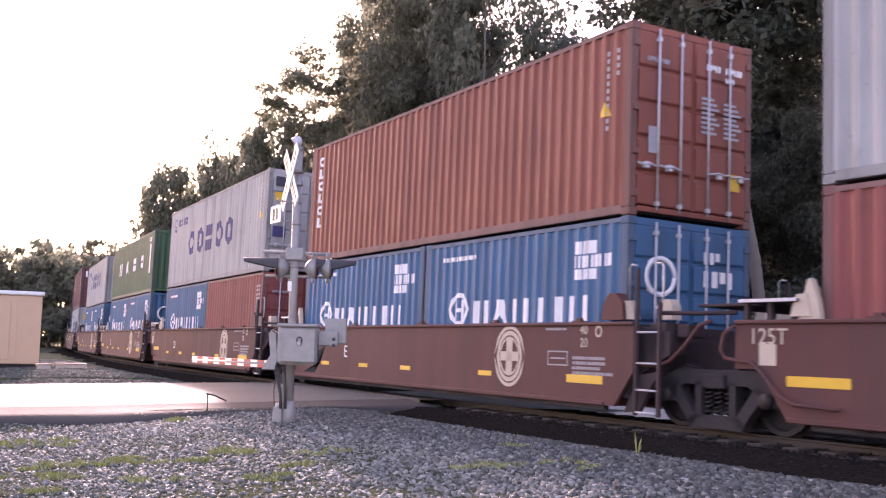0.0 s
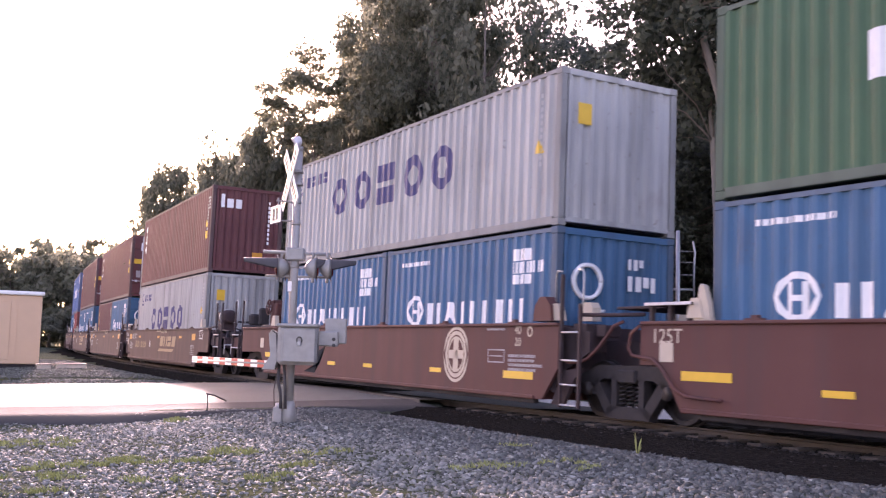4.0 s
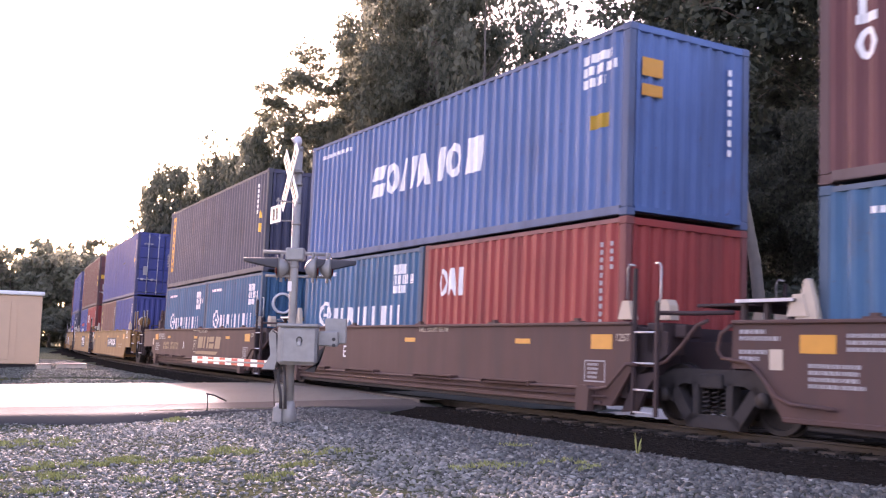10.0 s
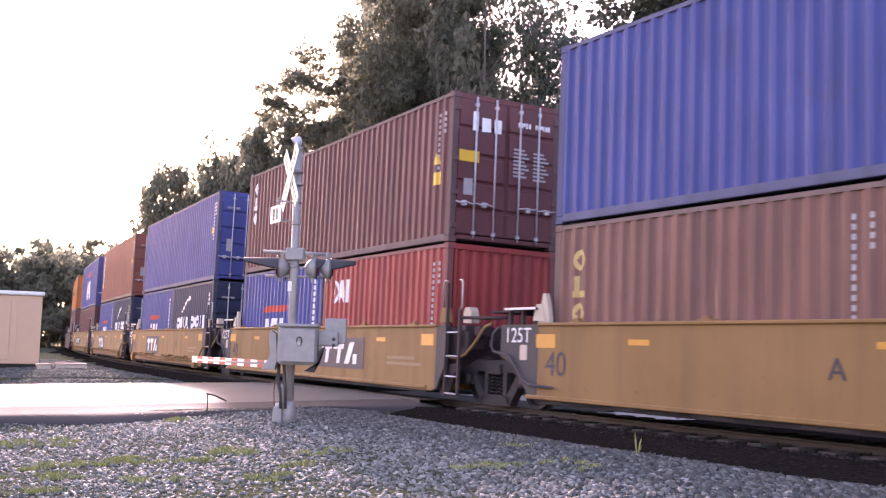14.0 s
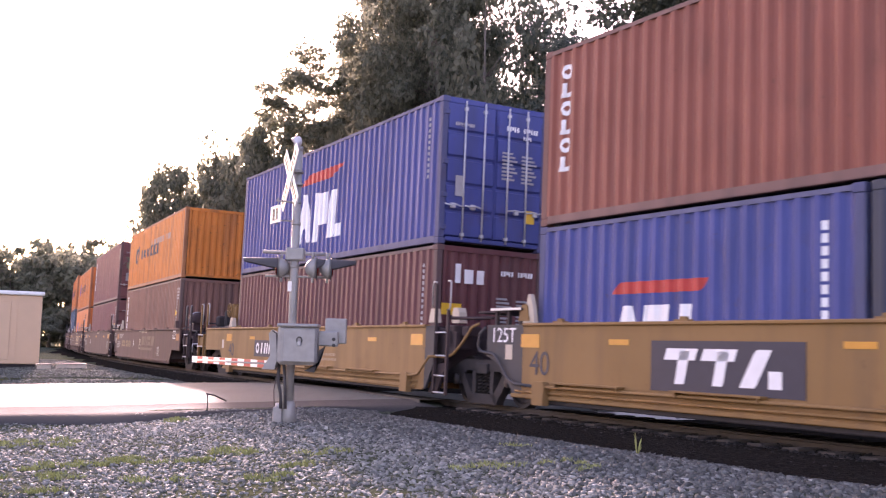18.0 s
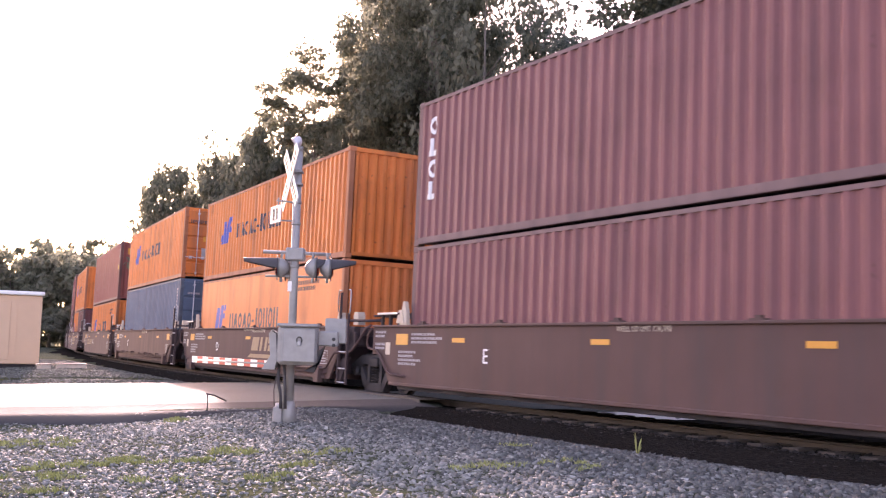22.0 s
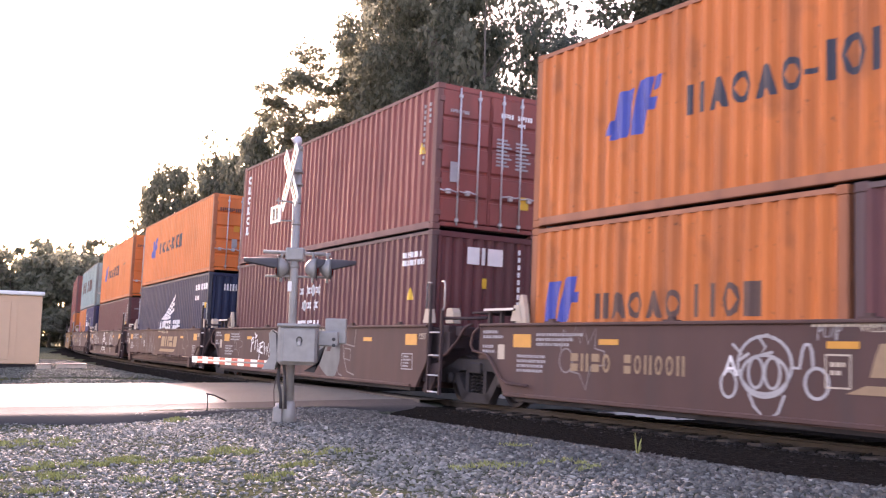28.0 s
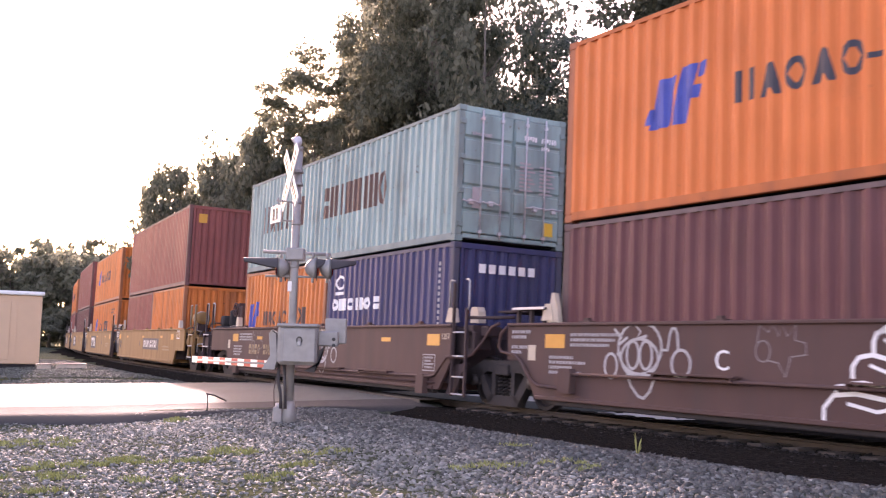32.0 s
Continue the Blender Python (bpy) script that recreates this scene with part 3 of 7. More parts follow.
def container(feet, colour, tall, front, mark, label, endmark="", group="containers on the train"):
    """A steel freight container, its bottom at z = 0, its middle at the origin, x to the front."""
    L, H, m = LEN[feet], TALL[tall], M[colour]
    smooth = colour == "plain_orange"
    key = (feet, tall, smooth)
    c = thing("freight_container", label, "container", group)
    for rz in (0, 180):
        part("side_wall", lib(("side",) + key, lambda: side_wall_mesh(L, H, smooth)), m, c, at=pose(0, 0, 0, 0, 0, rz))
    part("roof", lib(("roof",) + key, lambda: roof_mesh(L, H)), m, c)
    part("floor", lib(("floor", feet), lambda: boxes((-L / 2 + 0.1, L / 2 - 0.1, -WID / 2 + 0.06, WID / 2 - 0.06, 0.05, 0.15))), BLACK, c)
    post = lib(("post", tall), lambda: boxes((-0.15, -0.002, -WID / 2 + 0.002, -WID / 2 + 0.13, 0.118, H - 0.118), chamfer=0.012))
    cast = lib("casting", lambda: boxes((-0.178, 0.0, -WID / 2, -WID / 2 + 0.162, 0.0, 0.118), chamfer=0.01))
    rail_t = lib(("toprail", feet), lambda: boxes((-L / 2 + 0.17, L / 2 - 0.17, -WID / 2 + 0.004, -WID / 2 + 0.064, -0.085, -0.020)))
    rail_b = lib(("botrail", feet), lambda: boxes((-L / 2 + 0.17, L / 2 - 0.17, -WID / 2 + 0.004, -WID / 2 + 0.05, 0.024, 0.155), (-L / 2 + 0.17, L / 2 - 0.17, -WID / 2 + 0.004, -WID / 2 + 0.09, 0.024, 0.04)))
    sill = lib("endsill", lambda: boxes((-0.10, -0.004, -WID / 2 + 0.16, WID / 2 - 0.16, 0.07, 0.15)))
    head = lib("endhead", lambda: boxes((-0.10, -0.004, -WID / 2 + 0.16, WID / 2 - 0.16, -0.115, -0.012)))
    for rz in (0, 180):
        e = pose(0, 0, 0, 0, 0, rz) @ Matrix.Translation((L / 2, 0, 0))
        part("bottom_rail", rail_b, DUSTY[colour], c, at=pose(0, 0, 0, 0, 0, rz))
        part("top_rail", rail_t, DUSTY[colour], c, at=pose(0, 0, H, 0, 0, rz))
        part("end_sill", sill, m, c, at=e)
        part("end_header", head, m, c, at=e @ Matrix.Translation((0, 0, H)))
        for my in (0, 1):
            ee = e @ Matrix.Diagonal((1, -1 if my else 1, 1, 1))
            part("corner_post", post, WORN[colour], c, at=ee)
            for z in (0.0, H - 0.118):
                part("corner_casting", cast, WORN[colour], c, at=ee @ Matrix.Translation((0, 0, z)))
    ends = (("door", 0), ("wall", 180)) if front == "door" else (("wall", 0), ("door", 180))
    for what, rz in ends:
        e = pose(0, 0, 0, 0, 0, rz) @ Matrix.Translation((L / 2, 0, 0))
        if what == "wall":
            part("end_wall", lib(("end", tall), lambda: end_wall_mesh(H)), m, c, at=e)
        else:
            for my in (0, 1):
                dd = part("door", lib(("door", tall), lambda: door_mesh(H)), m, c, at=e @ Matrix.Diagonal((1, -1 if my else 1, 1, 1)) @ Matrix.Translation((0, -WID / 2 + 0.08, 0)))
                for z in (0.32, 0.95, 1.6, H - 0.32) if not rz else ():
                    part("hinge", lib("hinge", lambda: boxes((-0.02, 0.03, -0.05, 0.07, -0.05, 0.05), chamfer=0.01)), WORN[colour], dd, "", Matrix.Translation((0, 0, z)))
                for y in (0.42, 0.86):
                    part("lock_rod", lib(("rod", tall), lambda: tubes([[(0.035, 0, 0.10), (0.035, 0, H - 0.06)]], 0.019, 6)), ROD, dd, "", Matrix.Translation((0, y, 0)))
                    if rz:
                        continue
                    part("rod_bracket", lib("bracket", lambda: boxes((0.0, 0.055, -0.035, 0.035, -0.03, 0.03))), ROD, dd, "", Matrix.Translation((0, y, 0.20)))
                    part("rod_bracket", LIB["bracket"], ROD, dd, "", Matrix.Translation((0, y, H - 0.22)))
                    part("handle_catch", lib("catch", lambda: boxes((0.0, 0.07, -0.05, 0.05, 0.70, 0.80), chamfer=0.01)), ROD, dd, "", Matrix.Translation((0, y - 0.22, 0)))
                    part("handle", lib("handle", lambda: tubes([[(0.06, 0.15, 0.74), (0.075, 0.05, 0.75), (0.075, -0.02, 0.77), (0.06, -0.16, 0.75), (0.06, -0.26, 0.77)]], 0.016, 6)), ROD, dd, "", Matrix.Translation((0, y - 0.15, 0.02 if my else 0.0)))
    for name, col, bands in side_marks(mark, L, H):
        if name != "logo":
            mk = part(name, lib(("mark", mark, name, smooth, feet, tall, len(bands), round(bands[0][0], 3)), lambda: band_mesh(bands, L, smooth)), FLAT[col], c)
            if name != "warning_label":
                mk["kind"] = "stuff"
            continue
        for g in sorted({q[4] for q in bands}):
            piece = [q for q in bands if q[4] == g]
            part("logo_shape", lib(("logo", mark, smooth, feet, tall, round(piece[0][0], 3), round(piece[0][2](piece[0][0]), 3)), lambda: band_mesh(piece, L, smooth)), FLAT[col], c)
    for name, col, y0, y1, z0, z1 in end_marks(endmark):
        if name == "data_panel":
            off = L / 2 if front == "door" else L / 2 - 0.035
            rows = int((z1 - z0) / 0.075)
            pm = part("data_panel", boxes(*[(0.024, 0.026, -WID / 2 + y0, -WID / 2 + y0 + (y1 - y0) * (0.7 + 0.3 * ((r * 7) % 3) / 2), H - z0 - r * 0.075 - 0.04, H - z0 - r * 0.075) for r in range(rows)]), FLAT[col], c, at=Matrix.Translation((off, 0, 0)))
            pm["kind"] = "stuff"
            continue
        if name in ("number", "lettering") and y1 - y0 > 0.12:
            n = max(2, round((y1 - y0) / (0.62 * (z1 - z0))))
            w = (y1 - y0) / n
            cells = [(0.024, 0.027, -WID / 2 + y0 + k * w, -WID / 2 + y0 + k * w + w * (0.72 if k % 3 else 0.55), H - z1 + (0.3 * (z1 - z0) if k % 4 == 2 else 0.0), H - z0) for k in range(n)]
            pm = part(name, boxes(*cells), FLAT[col], c, at=Matrix.Translation((L / 2 if front == "door" else L / 2 - 0.035, 0, 0)))
            pm["kind"] = "stuff"
            continue
        part(name, boxes((0.024, 0.027, -WID / 2 + y0, -WID / 2 + y1, H - z1, H - z0)), FLAT[col], c, at=Matrix.Translation((L / 2, 0, 0)) if front == "door" else Matrix.Translation((L / 2 - 0.035, 0, 0)))
    if endmark == "ring_word":
        part("logo", lib("ringend", lambda: tubes([[(0, 0.27 * math.cos(a), 0.27 * math.sin(a)) for a in np.linspace(0, 6.2832, 25)]], 0.045, 4)), FLAT["white"], c, at=Matrix.Translation((L / 2 - 0.01, -WID / 2 + 0.62, H - 0.85)))
    return c


# ---- the train: well cars ----
def disc_wheel(r=0.42, y0=-0.80):
    """Two flanged wheels on an axle along y."""
    v, f = [], []
    n = 28
    prof = [(0.075, -0.98), (0.075, -0.83), (0.16, -0.83), (0.17, -0.79), (0.34, -0.77), (0.36, -0.82), (r, -0.82), (r, -0.72), (r + 0.028, -0.71), (r + 0.028, -0.685), (0.36, -0.685), (0.34, -0.73), (0.17, -0.74), (0.10, -0.70), (0.08, 0.0)]
    prof += [(a, -b) for a, b in reversed(prof[:-1])]
    for a, b in prof:
        for j in range(n):
            w = 2 * math.pi * j / n
            v.append((a * math.cos(w), b, a * math.sin(w)))
    for i in range(len(prof) - 1):
        for j in range(n):
            f.append((i * n + j, i * n + (j + 1) % n, (i + 1) * n + (j + 1) % n, (i + 1) * n + j))
    f += [tuple(range(n)), tuple(range((len(prof) - 1) * n, len(prof) * n))[::-1]]
    return mesh_of("wheelset", v, f)


def side_frame_mesh():
    bm = bmesh.new()
    def bar(x0, z0, x1, z1, w):
        d = math.hypot(x1 - x0, z1 - z0)
        px, pz = -(z1 - z0) / d * w / 2, (x1 - x0) / d * w / 2
        return [(x0 - px, z0 - pz), (x1 - px, z1 - pz), (x1 + px, z1 + pz), (x0 + px, z0 + pz)]
    for o in ([(-1.26, 0.34), (-0.74, 0.34), (-0.72, 0.50), (-0.55, 0.58), (0.55, 0.58), (0.72, 0.50), (0.74, 0.34), (1.26, 0.34), (1.26, 0.56), (0.66, 0.78), (-0.66, 0.78), (-1.26, 0.56)],
              bar(-0.78, 0.56, -0.38, 0.08, 0.17), bar(0.38, 0.08, 0.78, 0.56, 0.17), [(-0.47, 0.02), (0.47, 0.02), (0.50, 0.10), (0.42, 0.19), (-0.42, 0.19), (-0.50, 0.10)],
              bar(-0.30, 0.15, -0.30, 0.62, 0.11), bar(0.30, 0.15, 0.30, 0.62, 0.11)):
        a = [bm.verts.new((x, -1.08, z)) for x, z in o]
        b = [bm.verts.new((x, -0.93, z)) for x, z in o]
        bm.faces.new(a)
        bm.faces.new(b[::-1])
        for i in range(len(o)):
            j = (i + 1) % len(o)
            bm.faces.new((a[i], b[i], b[j], a[j]))
    bmesh.ops.recalc_face_normals(bm, faces=bm.faces)
    me = bpy.data.meshes.new("side_frame")
    bm.to_mesh(me)
    bm.free()
    return me


WHEELS = []


def truck(parent, x, first):
    t = part("truck", lib("bolster", lambda: boxes((-0.20, 0.20, -1.12, 1.12, 0.53, 0.72), (-0.5, 0.5, -0.45, 0.45, 0.60, 0.78), chamfer=0.02)), GRIME, parent, "grimy cast-steel four-wheel truck", Matrix.Translation((x, 0, 0)))
    for my in (1, -1):
        flip = Matrix.Diagonal((1, my, 1, 1))
        part("side_frame", lib("sideframe", side_frame_mesh), GRIME, t, at=flip)
        part("spring_pack", lib("springs", lambda: tubes([([(cx + 0.045 * math.cos(a), -1.0 + 0.045 * math.sin(a), 0.19 + 0.36 * a / 37.7) for a in np.linspace(0, 37.7, 48)], 0.017) for cx in (-0.17, 0.0, 0.17)], 0.017, 4)), WHEEL, t, at=flip)
        for bx in (-0.89, 0.89):
            part("bearing_cap", lib("cap", lambda: tubes([[(0, -1.06, 0), (0, -1.14, 0)]], 0.10, 12)), WHEEL, t, at=flip @ Matrix.Translation((bx, 0, 0.42)))
    for bx in (-0.89, 0.89):
        w = part("wheelset", lib("wheelset", disc_wheel), WHEEL, t, "steel wheels on an axle", Matrix.Translation((bx, 0, 0.42)))
        WHEELS.append((w, bx, parent, x + bx))
    return t


def text_part(name, s, size, col, parent, x, z, y=-1.507):
    return part(name, text_mesh(s, size), FLAT[col], parent, at=Matrix.Translation((x, y, z)) @ NEAR_FACE)


def plate(name, parent, x0, x1, z0, z1, col, y=-1.507):
    key = ("plate", round(x1 - x0, 3), round(z1 - z0, 3))
    return part(name, lib(key, lambda: boxes((0, x1 - x0, 0, 0.004, 0, z1 - z0))), FLAT[col], parent, at=Matrix.Translation((x0, y, z0)))


def shape_plate(name, parent, bands, col, y=-1.508):
    v, f = [], []
    for x0, x1, lo, hi, _ in bands:
        k = len(v)
        xs = np.linspace(x0, x1, 12 if x1 - x0 > 0.1 else 4)
        for x in xs:
            v += [(x, y, lo(x)), (x, y, hi(x))]
        for i in range(len(xs) - 1):
            f.append((k + 2 * i, k + 2 * i + 2, k + 2 * i + 3, k + 2 * i + 1))
    ob = part(name, mesh_of("mark", v, f), FLAT[col], parent)
    if name in ("number", "small_print"):
        ob["kind"] = "stuff"
    return ob


def oval(cx, cz, rx, rz, a0=0.0, a1=6.2832, n=22):
    return [(cx + rx * math.cos(a), cz + rz * math.sin(a)) for a in np.linspace(a0, a1, n)]


def spray(parent, path, width=0.022, paint_name="spray"):
    """One sprayed line of even width along points (x, z) of the near side."""
    v = []
    for k, (x, z) in enumerate(path):
        (xa, za), (xb, zb) = path[max(k - 1, 0)], path[min(k + 1, len(path) - 1)]
        d = math.hypot(xb - xa, zb - za) or 1.0
        nx, nz = -(zb - za) / d * width, (xb - xa) / d * width
        for sg in (-1, 1):
            v.append((x + sg * nx, -1.506, min(1.33, max(0.24, z + sg * nz))))
    part("graffiti_stroke", mesh_of("stroke", v, [(2 * k, 2 * k + 2, 2 * k + 3, 2 * k + 1) for k in range(len(path) - 1)]), FLAT[paint_name], parent, "pale sprayed graffiti line")


def tag_face(u, x, z, s, idx, col="spray"):
    """A round head with two tall eyes, a pointed chin, a ring at one side and a raised fist at the other."""
    at = lambda q: [(x + a * s, z + b * s) for a, b in q]
    for p in (oval(x, z + 0.08 * s, 0.43 * s, 0.36 * s), oval(x, z - 0.06 * s, 0.37 * s, 0.26 * s), oval(x - 0.13 * s, z - 0.02 * s, 0.12 * s, 0.19 * s), oval(x + 0.13 * s, z - 0.02 * s, 0.12 * s, 0.19 * s),
              at([(-0.24, -0.28), (-0.16, -0.44), (0.0, -0.58), (0.10, -0.60), (0.22, -0.50), (0.32, -0.28)]), oval(x - 0.58 * s, z - 0.18 * s, 0.13 * s, 0.17 * s), at([(-0.46, -0.02), (-0.36, 0.0)]),
              at([(0.42, 0.06), (0.54, 0.05), (0.58, 0.26), (0.62, 0.34), (0.68, 0.34), (0.72, 0.26), (0.74, 0.04)]), oval(x + 0.79 * s, z - 0.12 * s, 0.17 * s, 0.18 * s),
              at([(-0.52, 0.34), (-0.36, 0.20)]), at([(-0.42, 0.12), (-0.24, 0.22)]), at([(-0.08, 0.42), (0.02, 0.30), (-0.06, 0.20), (0.14, 0.24)]), at([(0.02, 0.46), (0.16, 0.40)])):
        spray(u, p, 0.020 * s, col)


def tag_hand(u, x, z, s, idx, col="faintspray"):
    spray(u, [(x + a * s, z + b * s) for a, b in ((-0.45, 0.12), (-0.40, 0.42), (-0.22, 0.28), (-0.12, 0.5), (-0.02, 0.22), (0.06, 0.52), (0.16, 0.22), (0.32, 0.44), (0.30, 0.16), (0.5, 0.12), (0.52, -0.06), (0.22, -0.1), (0.12, -0.42), (-0.02, -0.2), (-0.26, -0.16))], 0.013 * s, col)
    spray(u, oval(x - 0.33 * s, z - 0.02 * s, 0.15 * s, 0.17 * s), 0.012 * s, col)


def tag_word(u, x, z, s, idx, col="spray"):
    rnd = random.Random(idx * 7 + int(10 * (x + 9)))
    n = int(4 + 3 * s)
    for i in range(n):
        q = x + i * 0.30 * s
        top, low = z + s * rnd.uniform(0.22, 0.36), z - s * rnd.uniform(0.2, 0.36)
        if i % 3 == 0:
            p = [(q, low), (q + 0.02, top)] + oval(q + 0.1 * s, top - 0.12 * s, 0.11 * s, 0.11 * s, 2.2, -2.0, 10)
        elif i % 3 == 1:
            p = [(q, top), (q + 0.04 * s, low), (q + 0.24 * s, low + 0.08 * s)]
        else:
            p = [(q, low + 0.1 * s), (q + 0.08 * s, top), (q + 0.14 * s, low + 0.12 * s), (q + 0.22 * s, top - 0.05 * s), (q + 0.28 * s, low)]
        spray(u, p, 0.022 * s, col)


def tag_small(u, x, z, s, idx):
    tag_word(u, x, z, s, idx, "faintspray")


def tag_cone(u, x, z, s, idx):
    """A pile of four rounded tiers, each outlined in thick white paint with a wavy line inside."""
    for w, lo, hi in ((0.92, 0.0, 0.34), (0.76, 0.34, 0.46), (0.55, 0.50, 0.76), (0.29, 0.78, 1.02)):
        spray(u, [(x - w, z + lo), (x - w, z + lo + 0.5 * (hi - lo)), (x - w * 0.86, z + hi - 0.03), (x - w * 0.55, z + hi), (x - w * 0.15, z + hi - 0.05), (x + w * 0.2, z + hi), (x + w * 0.6, z + hi - 0.05), (x + w * 0.9, z + lo + 0.55 * (hi - lo)), (x + w, z + lo)], 0.026, "white")
    for w, h in ((0.62, 0.16), (0.34, 0.58), (0.16, 0.86)):
        spray(u, [(x - w, z + h + 0.07), (x - w * 0.4, z + h), (x + w * 0.1, z + h + 0.08), (x + w * 0.5, z + h + 0.01), (x + w, z + h + 0.06)], 0.020, "white")
    spray(u, [(x - 0.25, z + 0.98), (x - 0.12, z + 1.06), (x - 0.08, z + 1.09), (x + 0.06, z + 1.09), (x + 0.04, z + 0.98)], 0.024, "white")
    for word, dx, dz in (("STINKY", 0.30, 0.74), ("PILE", 0.98, 0.50)):
        text_part("graffiti_word", word, 0.21, "white", u, x + dx + 0.08, z + dz)


def curve_band(points_lo, points_hi):
    """A filled area between two lines of points (x, z)."""
    xa, xb = points_lo[0][0], points_lo[-1][0]
    lo, hi = tuple(zip(*points_lo)), tuple(zip(*points_hi))
    return [(xa, xb, lambda x: max(0.24, float(np.interp(x, *lo))), lambda x: min(1.33, float(np.interp(x, *hi))), 0)]


def tag_swirl(u, x, z, s, idx):
    """A broad filled sweep of pale green-grey paint with a long tail and a hole."""
    p = lambda q: [(x + a * s, z + b * s) for a, b in q]
    belly = curve_band(p([(-1.55, -0.02), (-1.2, 0.02), (-0.8, -0.20), (-0.4, -0.46), (0.0, -0.62), (0.4, -0.60), (0.62, -0.25)]), p([(-1.55, 0.08), (-1.25, 0.24), (-0.95, 0.20), (-0.55, 0.0), (-0.2, -0.03), (0.0, -0.06), (0.12, 0.02), (0.24, 0.14), (0.4, 0.40), (0.62, 0.10)]))
    top = curve_band(p([(-0.75, 0.36), (-0.5, 0.42), (-0.3, 0.40), (-0.1, 0.44), (0.05, 0.46), (0.2, 0.30), (0.3, 0.12), (0.4, 0.0), (0.62, 0.0)]), p([(-0.75, 0.46), (-0.5, 0.52), (0.3, 0.52), (0.45, 0.46), (0.62, 0.12)]))
    web = curve_band(p([(-0.55, 0.0), (-0.4, -0.02), (-0.2, -0.03), (-0.12, 0.0)]), p([(-0.55, 0.12), (-0.4, 0.42), (-0.2, 0.44), (-0.12, 0.46)]))
    for piece in (belly, top, web):
        shape_plate("graffiti_fill", u, piece, "greenspray", -1.5055)
    for k in range(7):
        spray(u, p([(-1.45 + k * 0.14, 0.14 - k * 0.02), (-1.40 + k * 0.14, 0.02 - k * 0.035), (-1.34 + k * 0.14, 0.16 - k * 0.03)]), 0.011, "faintspray")


def tag_box(u, x, z, s, idx):
    """Thin angular outline letters."""
    for q in ([(0.0, 0.42), (-0.08, 0.2), (0.0, -0.2), (0.22, -0.5), (0.6, -0.56)], [(-0.3, 0.14), (0.0, 0.10), (0.55, 0.04), (0.60, 0.4)], [(0.05, 0.0), (0.36, -0.02), (0.36, -0.26), (0.02, -0.22), (0.05, 0.0)], [(-0.35, -0.42), (-0.25, -0.56), (-0.05, -0.6)]):
        spray(u, [(x + a * s, z + b * s) for a, b in q], 0.015, "faintspray")


def tag_scrawl(u, x, z, s, idx):
    """A tangle of thin pale loops."""
    rnd = random.Random(idx * 13 + 5)
    for k in range(16):
        cx, cz = x + rnd.uniform(-1.0, 1.0) * s, z + rnd.uniform(-0.25, 0.3)
        r, tilt = rnd.uniform(0.08, 0.2), rnd.uniform(-0.3, 0.3)
        spray(u, [(cx + r * 0.6 * math.cos(a) + tilt * r * math.sin(a), cz + r * 1.3 * math.sin(a)) for a in np.linspace(rnd.uniform(0, 3), rnd.uniform(4.5, 8.0), 16)], 0.010, "faintspray")


def tag_bold(u, x, z, s, idx):
    """A row of bold white sprayed strokes."""
    for q in ([(0.0, -0.16), (0.03, 0.20)], [(-0.06, 0.16), (0.14, 0.24), (0.18, 0.12), (0.02, 0.04)], [(0.30, -0.10), (0.32, 0.16)], [(0.24, 0.36), (0.40, 0.22)], [(0.44, 0.30), (0.28, 0.20)], [(0.48, 0.18), (0.52, -0.14), (0.70, -0.10)],
              [(0.98, 0.12), (0.76, 0.08), (0.74, -0.16), (0.96, -0.18)], [(0.76, -0.02), (0.92, 0.0)], [(0.70, -0.2), (0.66, -0.36), (0.74, -0.40)], [(1.04, 0.10), (1.12, -0.20), (1.22, 0.02), (1.30, -0.22), (1.40, 0.08)], [(1.46, -0.26), (1.54, 0.10), (1.68, -0.26), (1.76, 0.04), (1.80, -0.14), (2.02, -0.10)]):
        spray(u, [(x + a * s, z + b * s) for a, b in q], 0.026 * s, "white")


GRAFFITI = {
    20: [(tag_face, -0.98, 0.78, 0.95), (tag_hand, -4.4, 0.84, 1.05), (tag_word, -0.22, 1.24, 0.28)],
    21: [(tag_bold, -3.6, 0.88, 1.0), (tag_hand, -4.8, 0.9, 0.75), (tag_swirl, 1.92, 0.86, 1.0), (tag_box, 2.76, 0.90, 1.0), (tag_hand, -1.35, 0.92, 0.75)],
    22: [(tag_scrawl, -3.3, 0.95, 1.1), (tag_scrawl, -1.6, 0.85, 0.8), (tag_hand, -4.5, 0.88, 0.8), (tag_small, -3.6, 1.08, 0.65), (tag_small, -1.9, 0.62, 0.72), (tag_hand, 4.55, 0.88, 0.9)],
    23: [(tag_cone, -0.08, 0.24, 1.0), (tag_face, 2.76, 0.95, 1.0), (tag_face, -4.0, 0.95, 1.0), (tag_hand, 4.76, 1.06, 0.82), (tag_hand, -1.62, 1.03, 0.74), (tag_hand, 1.65, 0.92, 0.8)],
    24: [(tag_hand, -4.0, 0.9, 0.9), (tag_face, 0.6, 0.85, 0.9), (tag_small, -2.6, 0.9, 0.8)],
}


